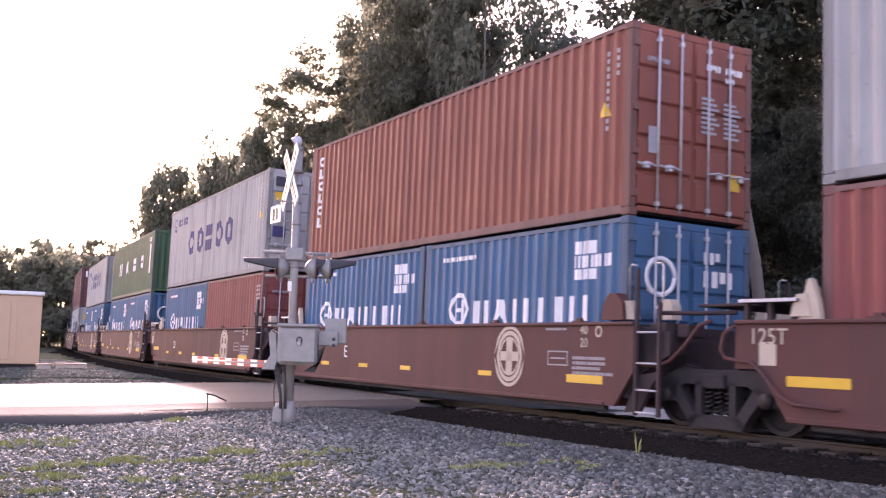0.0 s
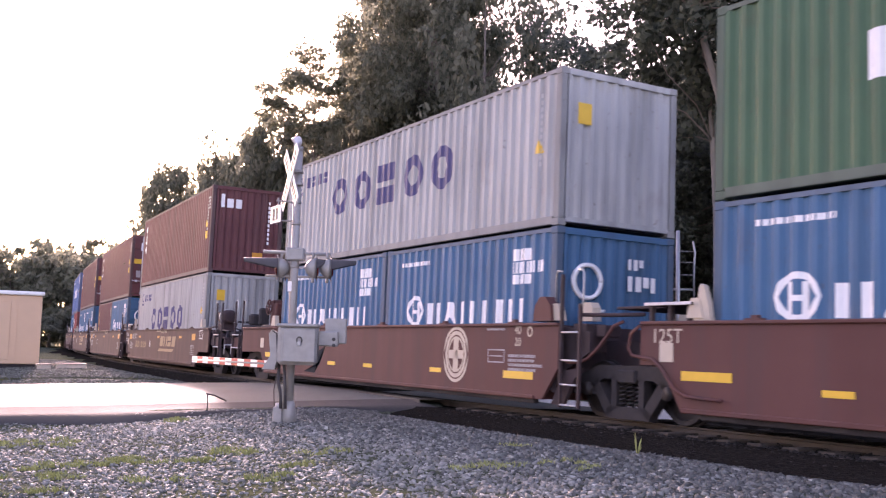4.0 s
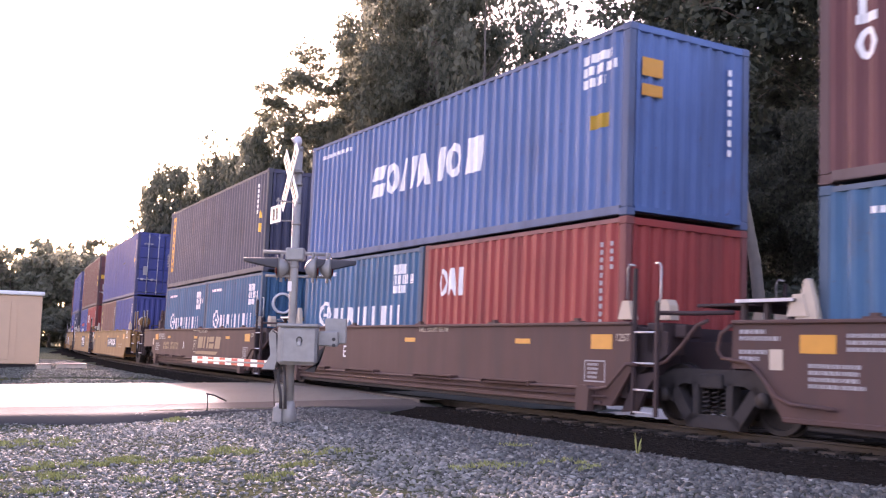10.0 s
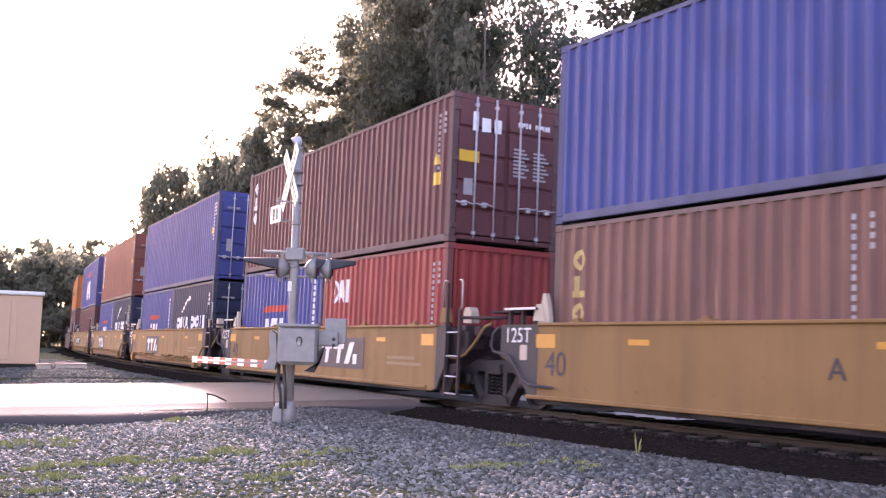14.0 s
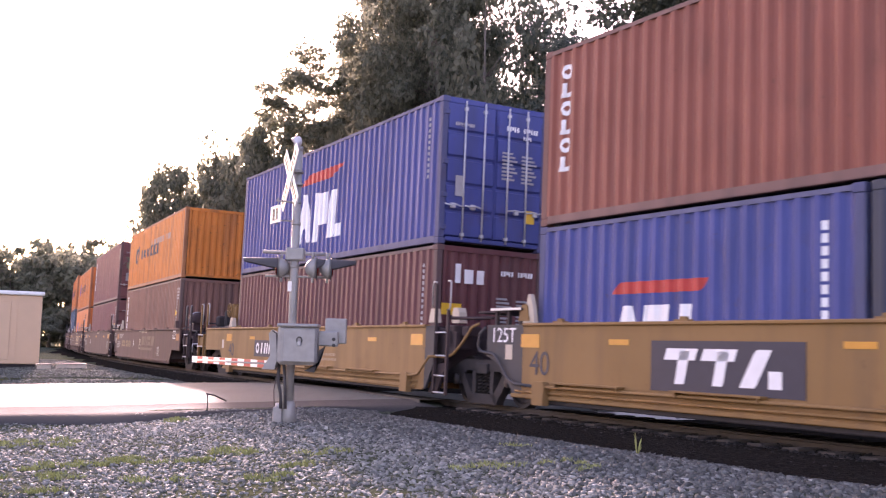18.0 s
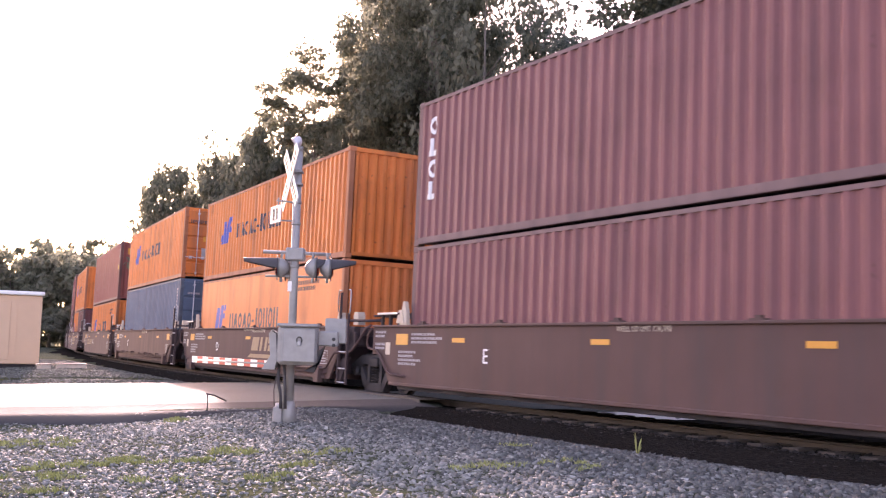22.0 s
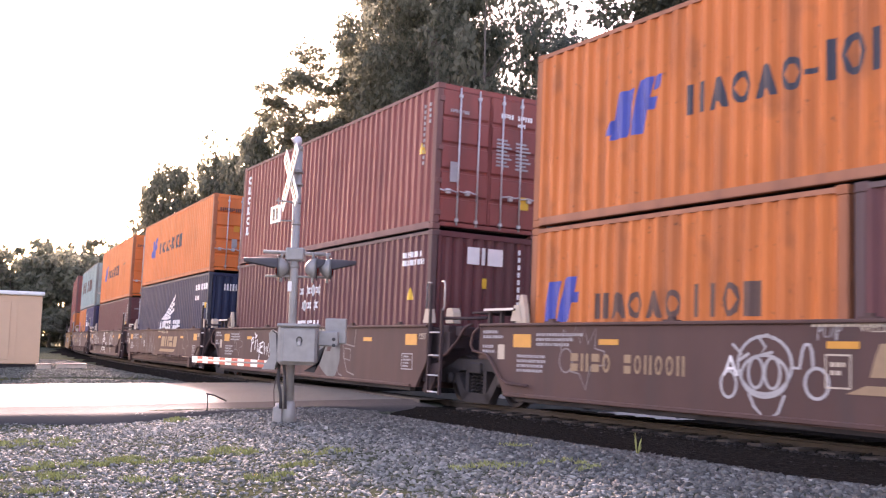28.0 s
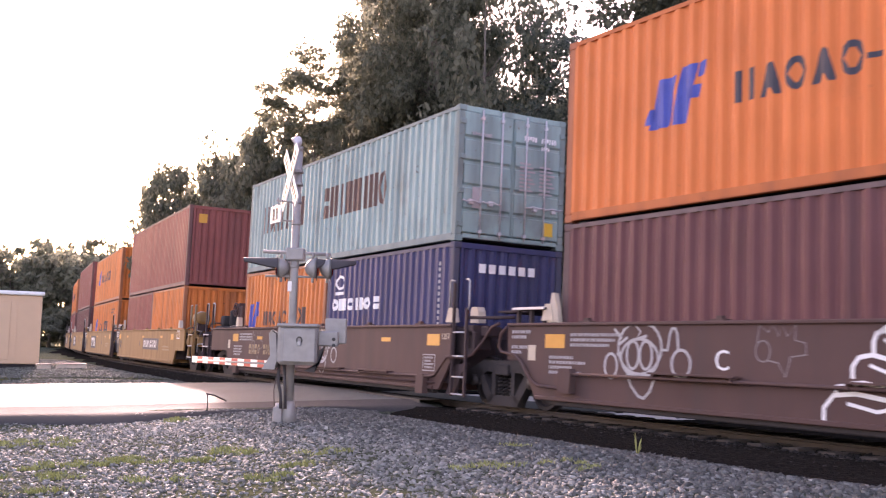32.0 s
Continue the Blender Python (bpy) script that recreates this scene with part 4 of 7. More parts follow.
def well_unit(style, pos, idx, letter, logo, tag=0):
    """One well of a five-unit car. Its middle is the origin, z = 0 the rail tops, x to the front."""
    m = CAR[style]
    names = {"red_car": "red-brown", "brown_car": "dark brown", "yellow_car": "yellow"}
    u = thing("well_car_unit", "%s steel well car unit%s on the rails" % (names[style], " with graffiti" if tag else ""), "rail car", "well cars of the train")
    dark_end = CAR["end_dark"]
    first, last = pos == 0, pos == 4
    xf = 7.95 if first else (6.60 if style != "yellow_car" else 6.30)
    xr = -8.26 if last else (-6.08 if style == "yellow_car" else -7.12)
    front = [(6.25, 0.16), (6.68, 0.64), (xf, 0.64)] if first else ([(6.20, 0.21), (xf, 0.70)] if style != "yellow_car" else [(6.20, 0.18), (xf, 0.24)])
    rear = [(xr, 0.72), (-6.75, 0.74), (-6.25, 0.22)] if last else [(xr, 0.80 if style != "yellow_car" else 0.24), (-6.74, 0.80), (-6.35, 0.22)][:1 if style == "yellow_car" else 3]
    outline = front + [(xf, 1.36), (xr, 1.36)] + rear
    key = ("sill", style == "yellow_car", first, last)
    wallm = lib(key, lambda: prism(outline, -1.50, -1.45))
    for my in (1, -1):
        fl = Matrix.Diagonal((1, my, 1, 1))
        part("side_sill", wallm, m, u, at=fl)
        part("top_chord", lib(("chord", xf, xr), lambda: boxes((xr, xf, -1.535, -1.40, 1.335, 1.385), chamfer=0.012)), m, u, at=fl)
        part("underframe_skirt", lib("skirt", lambda: boxes((-6.05, 5.95, -1.47, -1.36, 0.135, 0.215), chamfer=0.015)), GRIME, u, at=fl)
        part("bottom_sill", lib("bsill", lambda: boxes((-6.35, 6.0, -1.53, -1.42, 0.205, 0.27), chamfer=0.012)), m, u, at=fl)
        if idx in (8, 9, 12, 13, 14, 17, 18, 22, 23, 24):
            up = 0.22 if idx == 23 else 0.0
            rise = fl @ Matrix.Translation((0, 0, up))
            part("sill_pipe", lib("pipe", lambda: tubes([[(-5.65, -1.575, 0.40), (-3.0, -1.575, 0.41), (3.0, -1.575, 0.42), (6.0, -1.575, 0.44), (6.2, -1.575, 0.47), (6.42, -1.57, 0.66), (6.55, -1.54, 0.80), (6.72, -1.46, 0.80)]], 0.026, 6)), m, u, at=rise)
            for x in ((-2.95, 0.05, 3.2) if up else (-4.4, -1.9, 1.2, 3.6)) if my == 1 else ():
                part("sill_step", lib("step", lambda: boxes((-0.75, 0.75, -1.64, -1.50, 0.46, 0.485), (-0.7, -0.66, -1.62, -1.5, 0.40, 0.46), (0.66, 0.7, -1.62, -1.5, 0.40, 0.46))), m, u, at=rise @ Matrix.Translation((x, 0, 0)))
            for x in (-5.5, 5.68):
                part("jacking_pad", lib("jack", lambda: prism([(-0.15, 0.12), (0.13, 0.12), (0.15, 0.42), (0.11, 0.48), (-0.09, 0.48), (-0.15, 0.42)], -1.62, -1.50)), m, u, at=rise @ Matrix.Translation((x, 0, 0)))
            if not up:
                part("pipe_line", lib("pipe2", lambda: tubes([[(-6.2, -1.54, 0.31), (6.1, -1.54, 0.33)]], 0.018, 6)), m, u, at=fl)
        else:
            for x, w in ((-4.9, 0.55), (-3.3, 0.6), (-1.6, 0.5), (0.3, 0.62), (2.1, 0.55), (3.9, 0.6)) if my == 1 and idx < 26 else ():
                part("sill_pocket", lib(("pocket", w), lambda: boxes((-w, w, -1.47, -1.36, 0.145, 0.204))), GRIME, u, at=fl @ Matrix.Translation((x, 0, 0)))
        for x in (-5.2, -2.6, 0.4, 3.0, 5.3) if my == 1 and idx < 26 else ():
            part("hold_down", lib("holddown", lambda: boxes((-0.12, 0.12, -1.50, -1.38, 1.38, 1.41), (-0.05, 0.05, -1.47, -1.40, 1.41, 1.45))), m, u, at=fl @ Matrix.Translation((x, 0, 0)))
        for x, mx in ((6.28, 1), (-6.28, -1)):
            part("corner_guide", lib("guide", lambda: prism([(-0.15, 0), (0.15, 0), (0.08, 0.26), (-0.06, 0.26)], -1.36, -1.24)), FLAT["cream"] if (idx + mx) % 4 else m, u, "", fl @ Matrix.Translation((x, 0, 1.43)))
    for x in (-5.9, -3.0, 0.0, 3.0, 5.9):
        part("cross_member", lib("cross", lambda: boxes((-0.18, 0.18, -1.45, 1.45, 0.21, 0.33))), m, u, at=Matrix.Translation((x, 0, 0)))
    for mx in (1, -1):
        part("end_bulkhead", lib("bulk", lambda: boxes((6.30, 6.42, -1.40, 1.40, 0.33, 1.36), (6.42, 7.5, -0.45, 0.45, 0.72, 1.15))), dark_end, u, at=Matrix.Diagonal((mx, 1, 1, 1)))
    # ends
    for mx, coupled in ((1, first), (-1, last)):
        fx = Matrix.Diagonal((mx, 1, 1, 1))
        if coupled:
            deck = dark_end if style != "yellow_car" else m
            part("end_platform", lib("platform", lambda: boxes((6.42, 9.30, -0.55, 0.55, 0.70, 1.02), (7.96, 9.50, -1.38, 1.38, 1.06, 1.12), (9.38, 9.50, -1.38, 1.38, 0.80, 1.06), (6.6, 7.9, -1.44, 1.44, 1.28, 1.33), (7.96, 8.66, -1.42, -1.30, 0.86, 1.06), chamfer=0.015)), deck, u, at=fx)
            part("coupler", lib("coupler", lambda: boxes((9.4, 9.75, -0.11, 0.11, 0.74, 0.98), (9.66, 9.90, -0.20, 0.16, 0.68, 1.04), chamfer=0.02)), GRIME, u, at=fx)
            part("cushion_pocket", lib("cushion", lambda: boxes((8.6, 9.42, -0.38, 0.38, 0.52, 0.80), (8.0, 8.6, -0.9, -0.6, 0.62, 0.98), (8.0, 8.6, 0.6, 0.9, 0.62, 0.98), chamfer=0.03)), GRIME, u, at=fx)
            if mx == 1:
                part("cylinder_saddle", lib("saddle", lambda: boxes((7.50, 8.20, -1.12, -0.78, 1.33, 1.58))), dark_end, u, at=fx)
                part("brake_cylinder", lib("drum", lambda: tubes([([(7.42, -0.95, 1.76), (7.46, -0.95, 1.76), (8.30, -0.95, 1.76), (8.34, -0.95, 1.76)], [0.13, 0.21, 0.21, 0.12])], 0.2, 16)), deck, u, at=fx)
                part("cylinder_strap", lib("strap", lambda: tubes([[(0, -0.95 + 0.222 * math.cos(a), 1.76 + 0.222 * math.sin(a)) for a in np.linspace(0, 6.2832, 19)]], 0.018, 5)), ROD, u, at=fx @ Matrix.Translation((7.9, 0, 0)))
            for my in (1, -1):
                fl = fx @ Matrix.Diagonal((1, my, 1, 1))
                for x in (8.46, 9.12):
                    part("handrail", lib("hrail", lambda: tubes([[(-0.08, -1.42, 1.49), (-0.08, -1.42, 2.10), (-0.05, -1.42, 2.15), (0.10, -1.42, 2.15)]], 0.016, 6)), STEEL, u, at=fl @ Matrix.Translation((x, 0, 0)))
                    part("stanchion", lib("stanch", lambda: boxes((0.08, 0.13, -1.44, -1.40, 0.44, 2.14))), deck, u, at=fl @ Matrix.Translation((x, 0, 0)))
                sl = part("step_ladder", lib("stepback", lambda: boxes((8.66, 9.18, -1.45, -1.43, 0.83, 1.10))), m, u, at=fl)
                for x in (8.62, 9.17):
                    part("stile", lib("stile", lambda: boxes((0.0, 0.05, -1.5, -1.44, 0.42, 1.20))), deck, sl, at=Matrix.Translation((x, 0, 0)))
                for z in (0.45, 0.82, 1.18):
                    part("tread", lib("tread", lambda: boxes((8.64, 9.20, -1.52, -1.42, -0.015, 0.015))), ROD, sl, at=Matrix.Translation((0, 0, z)))
                part("side_box", lib("sidebox", lambda: boxes((7.98, 8.42, -1.40, -1.02, 0.84, 1.20), (7.98, 8.10, -1.40, -1.10, 1.20, 1.34), chamfer=0.025)), deck, u, at=fl)
            wheel = part("brake_wheel", lib("bwheel", lambda: tubes([[(7.72 + 0.20 * math.cos(a), -0.98, 1.96 + 0.20 * math.sin(a)) for a in np.linspace(0, 6.2832, 21)]] + [[(7.72, -0.98, 1.96), (7.72 + 0.20 * math.cos(a), -0.98, 1.96 + 0.20 * math.sin(a))] for a in np.linspace(0, 6.2832, 7)[:6]], 0.02, 5)), m, u, "", fx) if mx == -1 else None
            if wheel:
                part("brake_gear_housing", lib("gearbox", lambda: boxes((7.48, 7.62, -0.96, -0.66, 1.33, 2.16), (7.30, 7.60, -0.92, -0.62, 1.70, 2.08), (7.1, 8.0, -1.0, -0.6, 1.40, 1.46), chamfer=0.03)), m, u, at=fx)
            part("brake_rigging", lib("rig", lambda: boxes((8.55, 9.35, -0.62, 0.1, 1.12, 1.52), (8.66, 9.06, -0.48, 0.0, 1.52, 1.86), (9.1, 9.3, -0.30, 0.0, 1.52, 2.05), (7.85, 8.35, -0.3, 0.2, 1.04, 1.32), (8.45, 8.58, 0.3, 0.55, 1.04, 1.85), (8.30, 8.75, -0.95, -0.65, 1.12, 1.30), (8.05, 8.15, -0.6, 0.6, 1.30, 1.40), chamfer=0.05)), GRIME, u, at=fx)
            part("brake_pipe", lib("bpipe", lambda: tubes([[(6.6, -1.2, 1.36), (7.4, -1.2, 1.44), (8.1, -0.8, 1.42), (8.6, -0.3, 1.30)], [(7.2, -0.6, 1.10), (7.9, -0.6, 1.62), (8.5, -0.2, 1.62), (9.1, 0.2, 1.12)], [(7.5, 0.7, 1.1), (7.9, 0.7, 1.75), (8.6, 0.7, 1.75), (8.7, 0.7, 1.1)], [(8.0, -1.3, 1.16), (8.3, -1.2, 1.34), (8.8, -1.1, 1.30), (9.2, -1.25, 1.2), (9.45, -1.3, 0.9)]], 0.025, 6)), GRIME, u, at=fx)
            part("uncoupling_lever", lib("lever", lambda: tubes([[(9.56, -1.40, 0.62), (9.56, -1.40, 0.88), (9.56, -0.9, 0.92), (9.60, -0.2, 1.06)]], 0.016, 6)), ROD, u, at=fx)
            part("air_hose", lib("hose", lambda: tubes([[(9.2, -0.45, 0.85), (9.45, -0.45, 0.65), (9.75, -0.45, 0.40), (9.92, -0.4, 0.38)]], 0.03, 6)), BLACK, u, at=fx)
        elif mx == 1:
            for my in (1, -1):
                fl = fx @ Matrix.Diagonal((1, my, 1, 1))
                ld = part("ladder", lib("ladder", lambda: boxes((6.60, 6.645, -1.49, -1.44, 0.12, 2.12), (7.06, 7.105, -1.49, -1.44, 0.12, 1.66))), dark_end, u, at=fl)
                for z in (0.16, 0.46, 0.82, 1.24) if my == 1 and idx < 26 else ():
                    part("rung", lib("rung", lambda: tubes([[(6.62, -1.475, 0), (7.08, -1.475, 0)]], 0.015, 6)), ROD, ld, at=Matrix.Translation((0, 0, z)))
                part("brake_hose", lib("hose2", lambda: tubes([[(6.70, -1.42, 0.80), (7.02, -1.42, 0.80), (7.20, -1.40, 0.86), (7.44, -1.36, 1.06), (7.66, -1.30, 1.34), (7.80, -1.24, 1.40)]], 0.026, 8)), m, u, at=fl)
                part("end_plate", lib("eplate", lambda: prism([(6.42, 0.62), (7.1, 0.95), (7.1, 1.25), (6.42, 1.34)], -1.30, -1.24)), dark_end, u, at=fl)
                if style == "yellow_car":
                    part("end_panel", lib("frontpanel", lambda: prism([(6.304, 0.20), (6.34, 0.20), (6.64, 0.66), (6.64, 1.36), (6.304, 1.36)], -1.50, -1.45)), GREYEND, u, "grey painted end panel", fl)
                part("end_gusset", lib("gusset", lambda: prism([(6.30, 0.14), (6.60, 0.66), (7.04, 0.72), (6.86, 0.52), (6.62, 0.16)], -1.40, -1.34)), dark_end, u, at=fl)
                part("handrail", lib("hr2", lambda: tubes([[(6.46, -1.46, 1.70), (6.45, -1.46, 2.12), (6.49, -1.46, 2.18), (6.60, -1.46, 2.16)]], 0.015, 6)), STEEL, u, at=fl)
                part("handrail", lib("hr3", lambda: tubes([[(7.08, -1.46, 1.62), (7.14, -1.46, 1.70), (7.14, -1.46, 2.12), (7.10, -1.46, 2.17), (7.02, -1.46, 2.17)]], 0.015, 6)), STEEL, u, at=fl)
                part("twist_lock_stand", lib("stand", lambda: prism([(6.78, 1.42), (7.06, 1.42), (7.04, 1.62), (6.98, 1.70), (6.82, 1.70), (6.78, 1.62)], -1.22, -1.06)), FLAT["cream"], u, "off-white corner stand", fl)
                part("cross_rail", lib("xrail", lambda: tubes([[(7.06, -1.44, 1.50), (7.5, -1.20, 1.50), (8.2, -1.20, 1.50)]], 0.03, 6)), dark_end, u, at=fl)
                part("equipment_box", lib("eqbox", lambda: boxes((6.68, 7.02, -1.30, -0.9, 0.95, 1.38), (7.12, 7.34, -1.20, -0.9, 1.18, 1.36), chamfer=0.02)), dark_end, u, at=fl)
        else:
            part("walkway", lib("walk", lambda: boxes((-8.25, -6.95, -0.95, 0.95, 1.60, 1.64), (-7.14, -6.30, -1.40, -0.95, 1.60, 1.64), (-7.14, -6.30, 0.95, 1.40, 1.60, 1.64), chamfer=0.008)), dark_end, u)
            part("walkway_edge", lib("walke", lambda: boxes((-7.16, -6.30, -1.412, -1.402, 1.605, 1.645))), ROD, u)
            for bx in (-7.1, -6.75, -6.4):
                part("walkway_bracket", lib("walkb", lambda: boxes((-0.03, 0.03, -1.34, -1.28, 1.36, 1.60))), dark_end, u, at=Matrix.Translation((bx, 0, 0)))
            for my in (1, -1):
                fl = Matrix.Diagonal((1, my, 1, 1))
                part("train_line_pipe", lib("tline", lambda: tubes([[(-7.10, -1.54, 1.32), (-7.26, -1.54, 1.22), (-7.32, -1.54, 1.02), (-7.24, -1.54, 0.92), (-6.86, -1.54, 0.88), (-6.70, -1.54, 0.78), (-6.42, -1.55, 0.50), (-6.20, -1.57, 0.42), (-5.6, -1.58, 0.40)]], 0.024, 8)), m if style != "yellow_car" else GREYEND, u, at=fl)
                part("guide_horn", lib("horn", lambda: prism([(-6.32, 1.40), (-6.02, 1.40), (-6.06, 1.62), (-6.14, 1.86), (-6.20, 1.86), (-6.26, 1.62)], -1.34, -1.26)), FLAT["cream"], u, "off-white pointed corner guide", fl)
            if style == "yellow_car":
                for my in (1, -1):
                    part("end_panel", lib("endpanel", lambda: prism([(-7.10, 0.85), (-6.70, 0.70), (-6.30, 0.24), (-6.085, 0.24), (-6.085, 1.36), (-7.10, 1.36)], -1.50, -1.45)), GREYEND, u, "grey painted end panel", Matrix.Diagonal((1, my, 1, 1)))
            if style == "brown_car":
                shape_plate("small_print", u, bars(-7.0, 1.22, 0.62, 0.05, 2, 0.03, seed=idx + 60) + bars(-7.0, 0.98, 0.45, 0.05, 2, 0.03, seed=idx + 70), "ghost")
            else:
                text_part("load_mark", "125T", 0.27 if style == "red_car" else 0.34, "cream" if style == "red_car" else "white", u, -6.62, 1.18)
    if not first and style == "brown_car":
        text_part("load_mark", "125T", 0.15, "cream", u, 6.42, 1.16)
    truck(u, 7.72, True)
    if last:
        truck(u, -7.72, True)
    # markings on the near side
    if letter:
        text_part("unit_letter", letter, 0.36, "white" if style != "yellow_car" else "dark", u, (-1.5 if letter in ("A", "B") and style == "brown_car" else (-2.5 if idx == 23 else -2.9)) if style != "yellow_car" else (-0.6 if first else (0.5 if last else 2.47)), 0.88 if idx == 23 else 0.82)
    amber = "yellow" if style == "red_car" else "amber"
    if style == "red_car":
        for x in (-4.2, -2.2, -0.3, 2.6):
            plate("reflector", u, x, x + 0.42, 0.52, 0.60, amber)
        plate("reflector", u, 5.1, 5.95, 0.50, 0.62, amber)
        plate("reflector", u, -6.35, -5.5, 0.62, 0.74, amber)
        plate("label", u, -6.75, -6.5, 0.85, 1.1, "cream")
    else:
        for x in (-6.12, 7.33 if idx == 15 else 5.72):
            plate("reflector", u, x, x + 0.48, 0.98 if idx == 15 else 1.0, 1.21, "dim_amber" if idx == 15 else amber)
        for x in (-4.0, -0.1, 3.75) if idx not in (15, 23) else (3.63,) if idx == 23 else ():
            plate("reflector", u, x, x + 0.42, 1.06, 1.14, amber)
        plate("label", u, -6.55, -6.36, 0.80, 1.04, "cream")
    if logo == "round":
        for piece in (ring(3.54, 0.855, 0.45, 0.49, 0.055), ring(3.54, 0.855, 0.375, 0.41, 0.07), ring(3.54, 0.855, 0.285, 0.315, 0.035), rect(3.27, 3.81, 0.78, 0.93), rect(3.45, 3.63, 0.56, 1.15)):
            shape_plate("emblem_shape", u, piece, "cream")
        shape_plate("small_print", u, bars(5.24, 0.84, 1.0, 0.045, 4, 0.028, seed=idx + 40) + bars(4.55, 1.27, 0.8, 0.035, 1, seed=idx), "ghost")
        text_part("length_mark", "40", 0.19, "cream", u, 5.5, 1.27)
        text_part("length_mark", "20", 0.19, "cream", u, 5.5, 1.08)
        shape_plate("wheel_mark", u, ring(5.84, 1.25, 0.08, 0.085, 0.03), "cream")
        part("valve_cover", lib("valve", lambda: prism([(5.78, 1.42), (6.27, 1.42), (6.24, 1.66), (6.10, 1.80), (5.95, 1.80), (5.82, 1.66)], -1.42, -1.24)), m, u)
        shape_plate("data_frame", u, rect(4.61, 5.12, 0.94, 0.96) + rect(4.61, 5.12, 0.74, 0.76) + rect(4.61, 4.63, 0.74, 0.96) + rect(5.10, 5.12, 0.74, 0.96) + rect(4.67, 5.06, 0.84, 0.86), "ghost")
    elif logo == "word":
        tan = "dim_gold" if idx == 15 else "gold"
        for k, g in enumerate("wdsw"):
            for piece in glyphs(g, 0.45 + k * 0.70, 0.76, 0.36, 0.58, 0.12, 0.30):
                shape_plate("emblem_shape", u, [piece], tan)
        shape_plate("emblem_stroke", u, rect(0.15, 2.9, 0.57, 0.67, 0.6), tan)
        shape_plate("small_print", u, bars(-0.3, 1.30, 1.1, 0.05, 1, seed=idx), "cream")
    elif logo == "box":
        x0 = 0.62 if idx == 11 else -3.13
        plate("emblem_plate", u, x0, x0 + 2.53, 0.47, 1.13, "dark")
        for k in range(3):
            shape_plate("emblem", u, (rect(x0 + 0.25 + k * 0.66, x0 + 0.85 + k * 0.66, 0.88, 1.03, 0.1) + rect(x0 + 0.45 + k * 0.66, x0 + 0.63 + k * 0.66, 0.57, 1.0, 0.2)) if k < 2 else rect(x0 + 1.55, x0 + 1.80, 0.57, 1.03, 0.55) + rect(x0 + 2.0, x0 + 2.2, 0.57, 0.78), "white", -1.514)
    elif logo == "plate":
        x0 = 0.18 if first else -3.56
        plate("number_plate", u, x0, x0 + 3.28, 0.61, 1.04, "dark")
        shape_plate("number", u, glyphs("oiid", x0 + 0.16, 0.69, 0.28, 0.26, 0.06, 0.15) + glyphs("isiosd", x0 + 1.45, 0.69, 0.28, 0.20, 0.07, 0.15), "white", -1.514)
    if style == "yellow_car":
        text_part("length_mark", "40", 0.52, "dark", u, -5.62, 0.74)
        shape_plate("small_print", u, bars(4.3 if not last else 1.1, 0.72, 1.5, 0.06, 2, seed=idx), "gold")
    elif style == "brown_car":
        shape_plate("small_print", u, bars(-5.5, 1.18, 1.2, 0.045, 3, 0.03, seed=idx) + bars(-6.0, 0.84, 0.9, 0.045, 4, 0.03, seed=idx + 9), "ghost")
        fx0, fz0 = (5.22, 0.32) if idx == 23 else ((3.9, 0.42) if idx == 15 else (5.58, 0.54))
        shape_plate("data_frame", u, rect(fx0, fx0 + 0.48, fz0 + 0.28, fz0 + 0.30) + rect(fx0, fx0 + 0.48, fz0 - 0.01, fz0 + 0.01) + rect(fx0, fx0 + 0.02, fz0, fz0 + 0.3) + rect(fx0 + 0.46, fx0 + 0.48, fz0, fz0 + 0.3) + bars(fx0 + 0.07, fz0 + 0.22, 0.36, 0.035, 4, 0.025, seed=idx), "ghost")
        if letter in ("A", "B"):
            shape_plate("number", u, glyphs("sdso", -4.63, 0.67, 0.26, 0.17, 0.07) + glyphs("sodood", -3.45, 0.67, 0.26, 0.145, 0.06), "gold")
        if letter == "A":
            shape_plate("data_frame", u, rect(-0.12, 0.22, 0.98, 1.0) + rect(-0.12, 0.22, 0.62, 0.64) + rect(-0.12, -0.10, 0.62, 1.0) + rect(0.20, 0.22, 0.62, 1.0) + bars(-0.05, 0.86, 0.2, 0.05, 2, 0.04, seed=idx), "cream")
    if first and style != "red_car":
        shape_plate("notice_frame", u, rect(6.76, 7.22, 1.29, 1.32) + rect(6.76, 7.22, 1.04, 1.07) + rect(6.76, 6.79, 1.04, 1.32) + rect(7.19, 7.22, 1.04, 1.32) + rect(6.98, 7.0, 1.07, 1.30), "white")
    if style == "brown_car":
        text_part("load_limit", "WELL LD LMT 125,000" if idx == 20 else "WELL LD LMT 124,700", 0.145 if idx == 20 else 0.115, "cream", u, 1.02, 1.285)
    for what, x, z, size in GRAFFITI.get(idx, ()):
        what(u, x, z, size, idx)
    return u


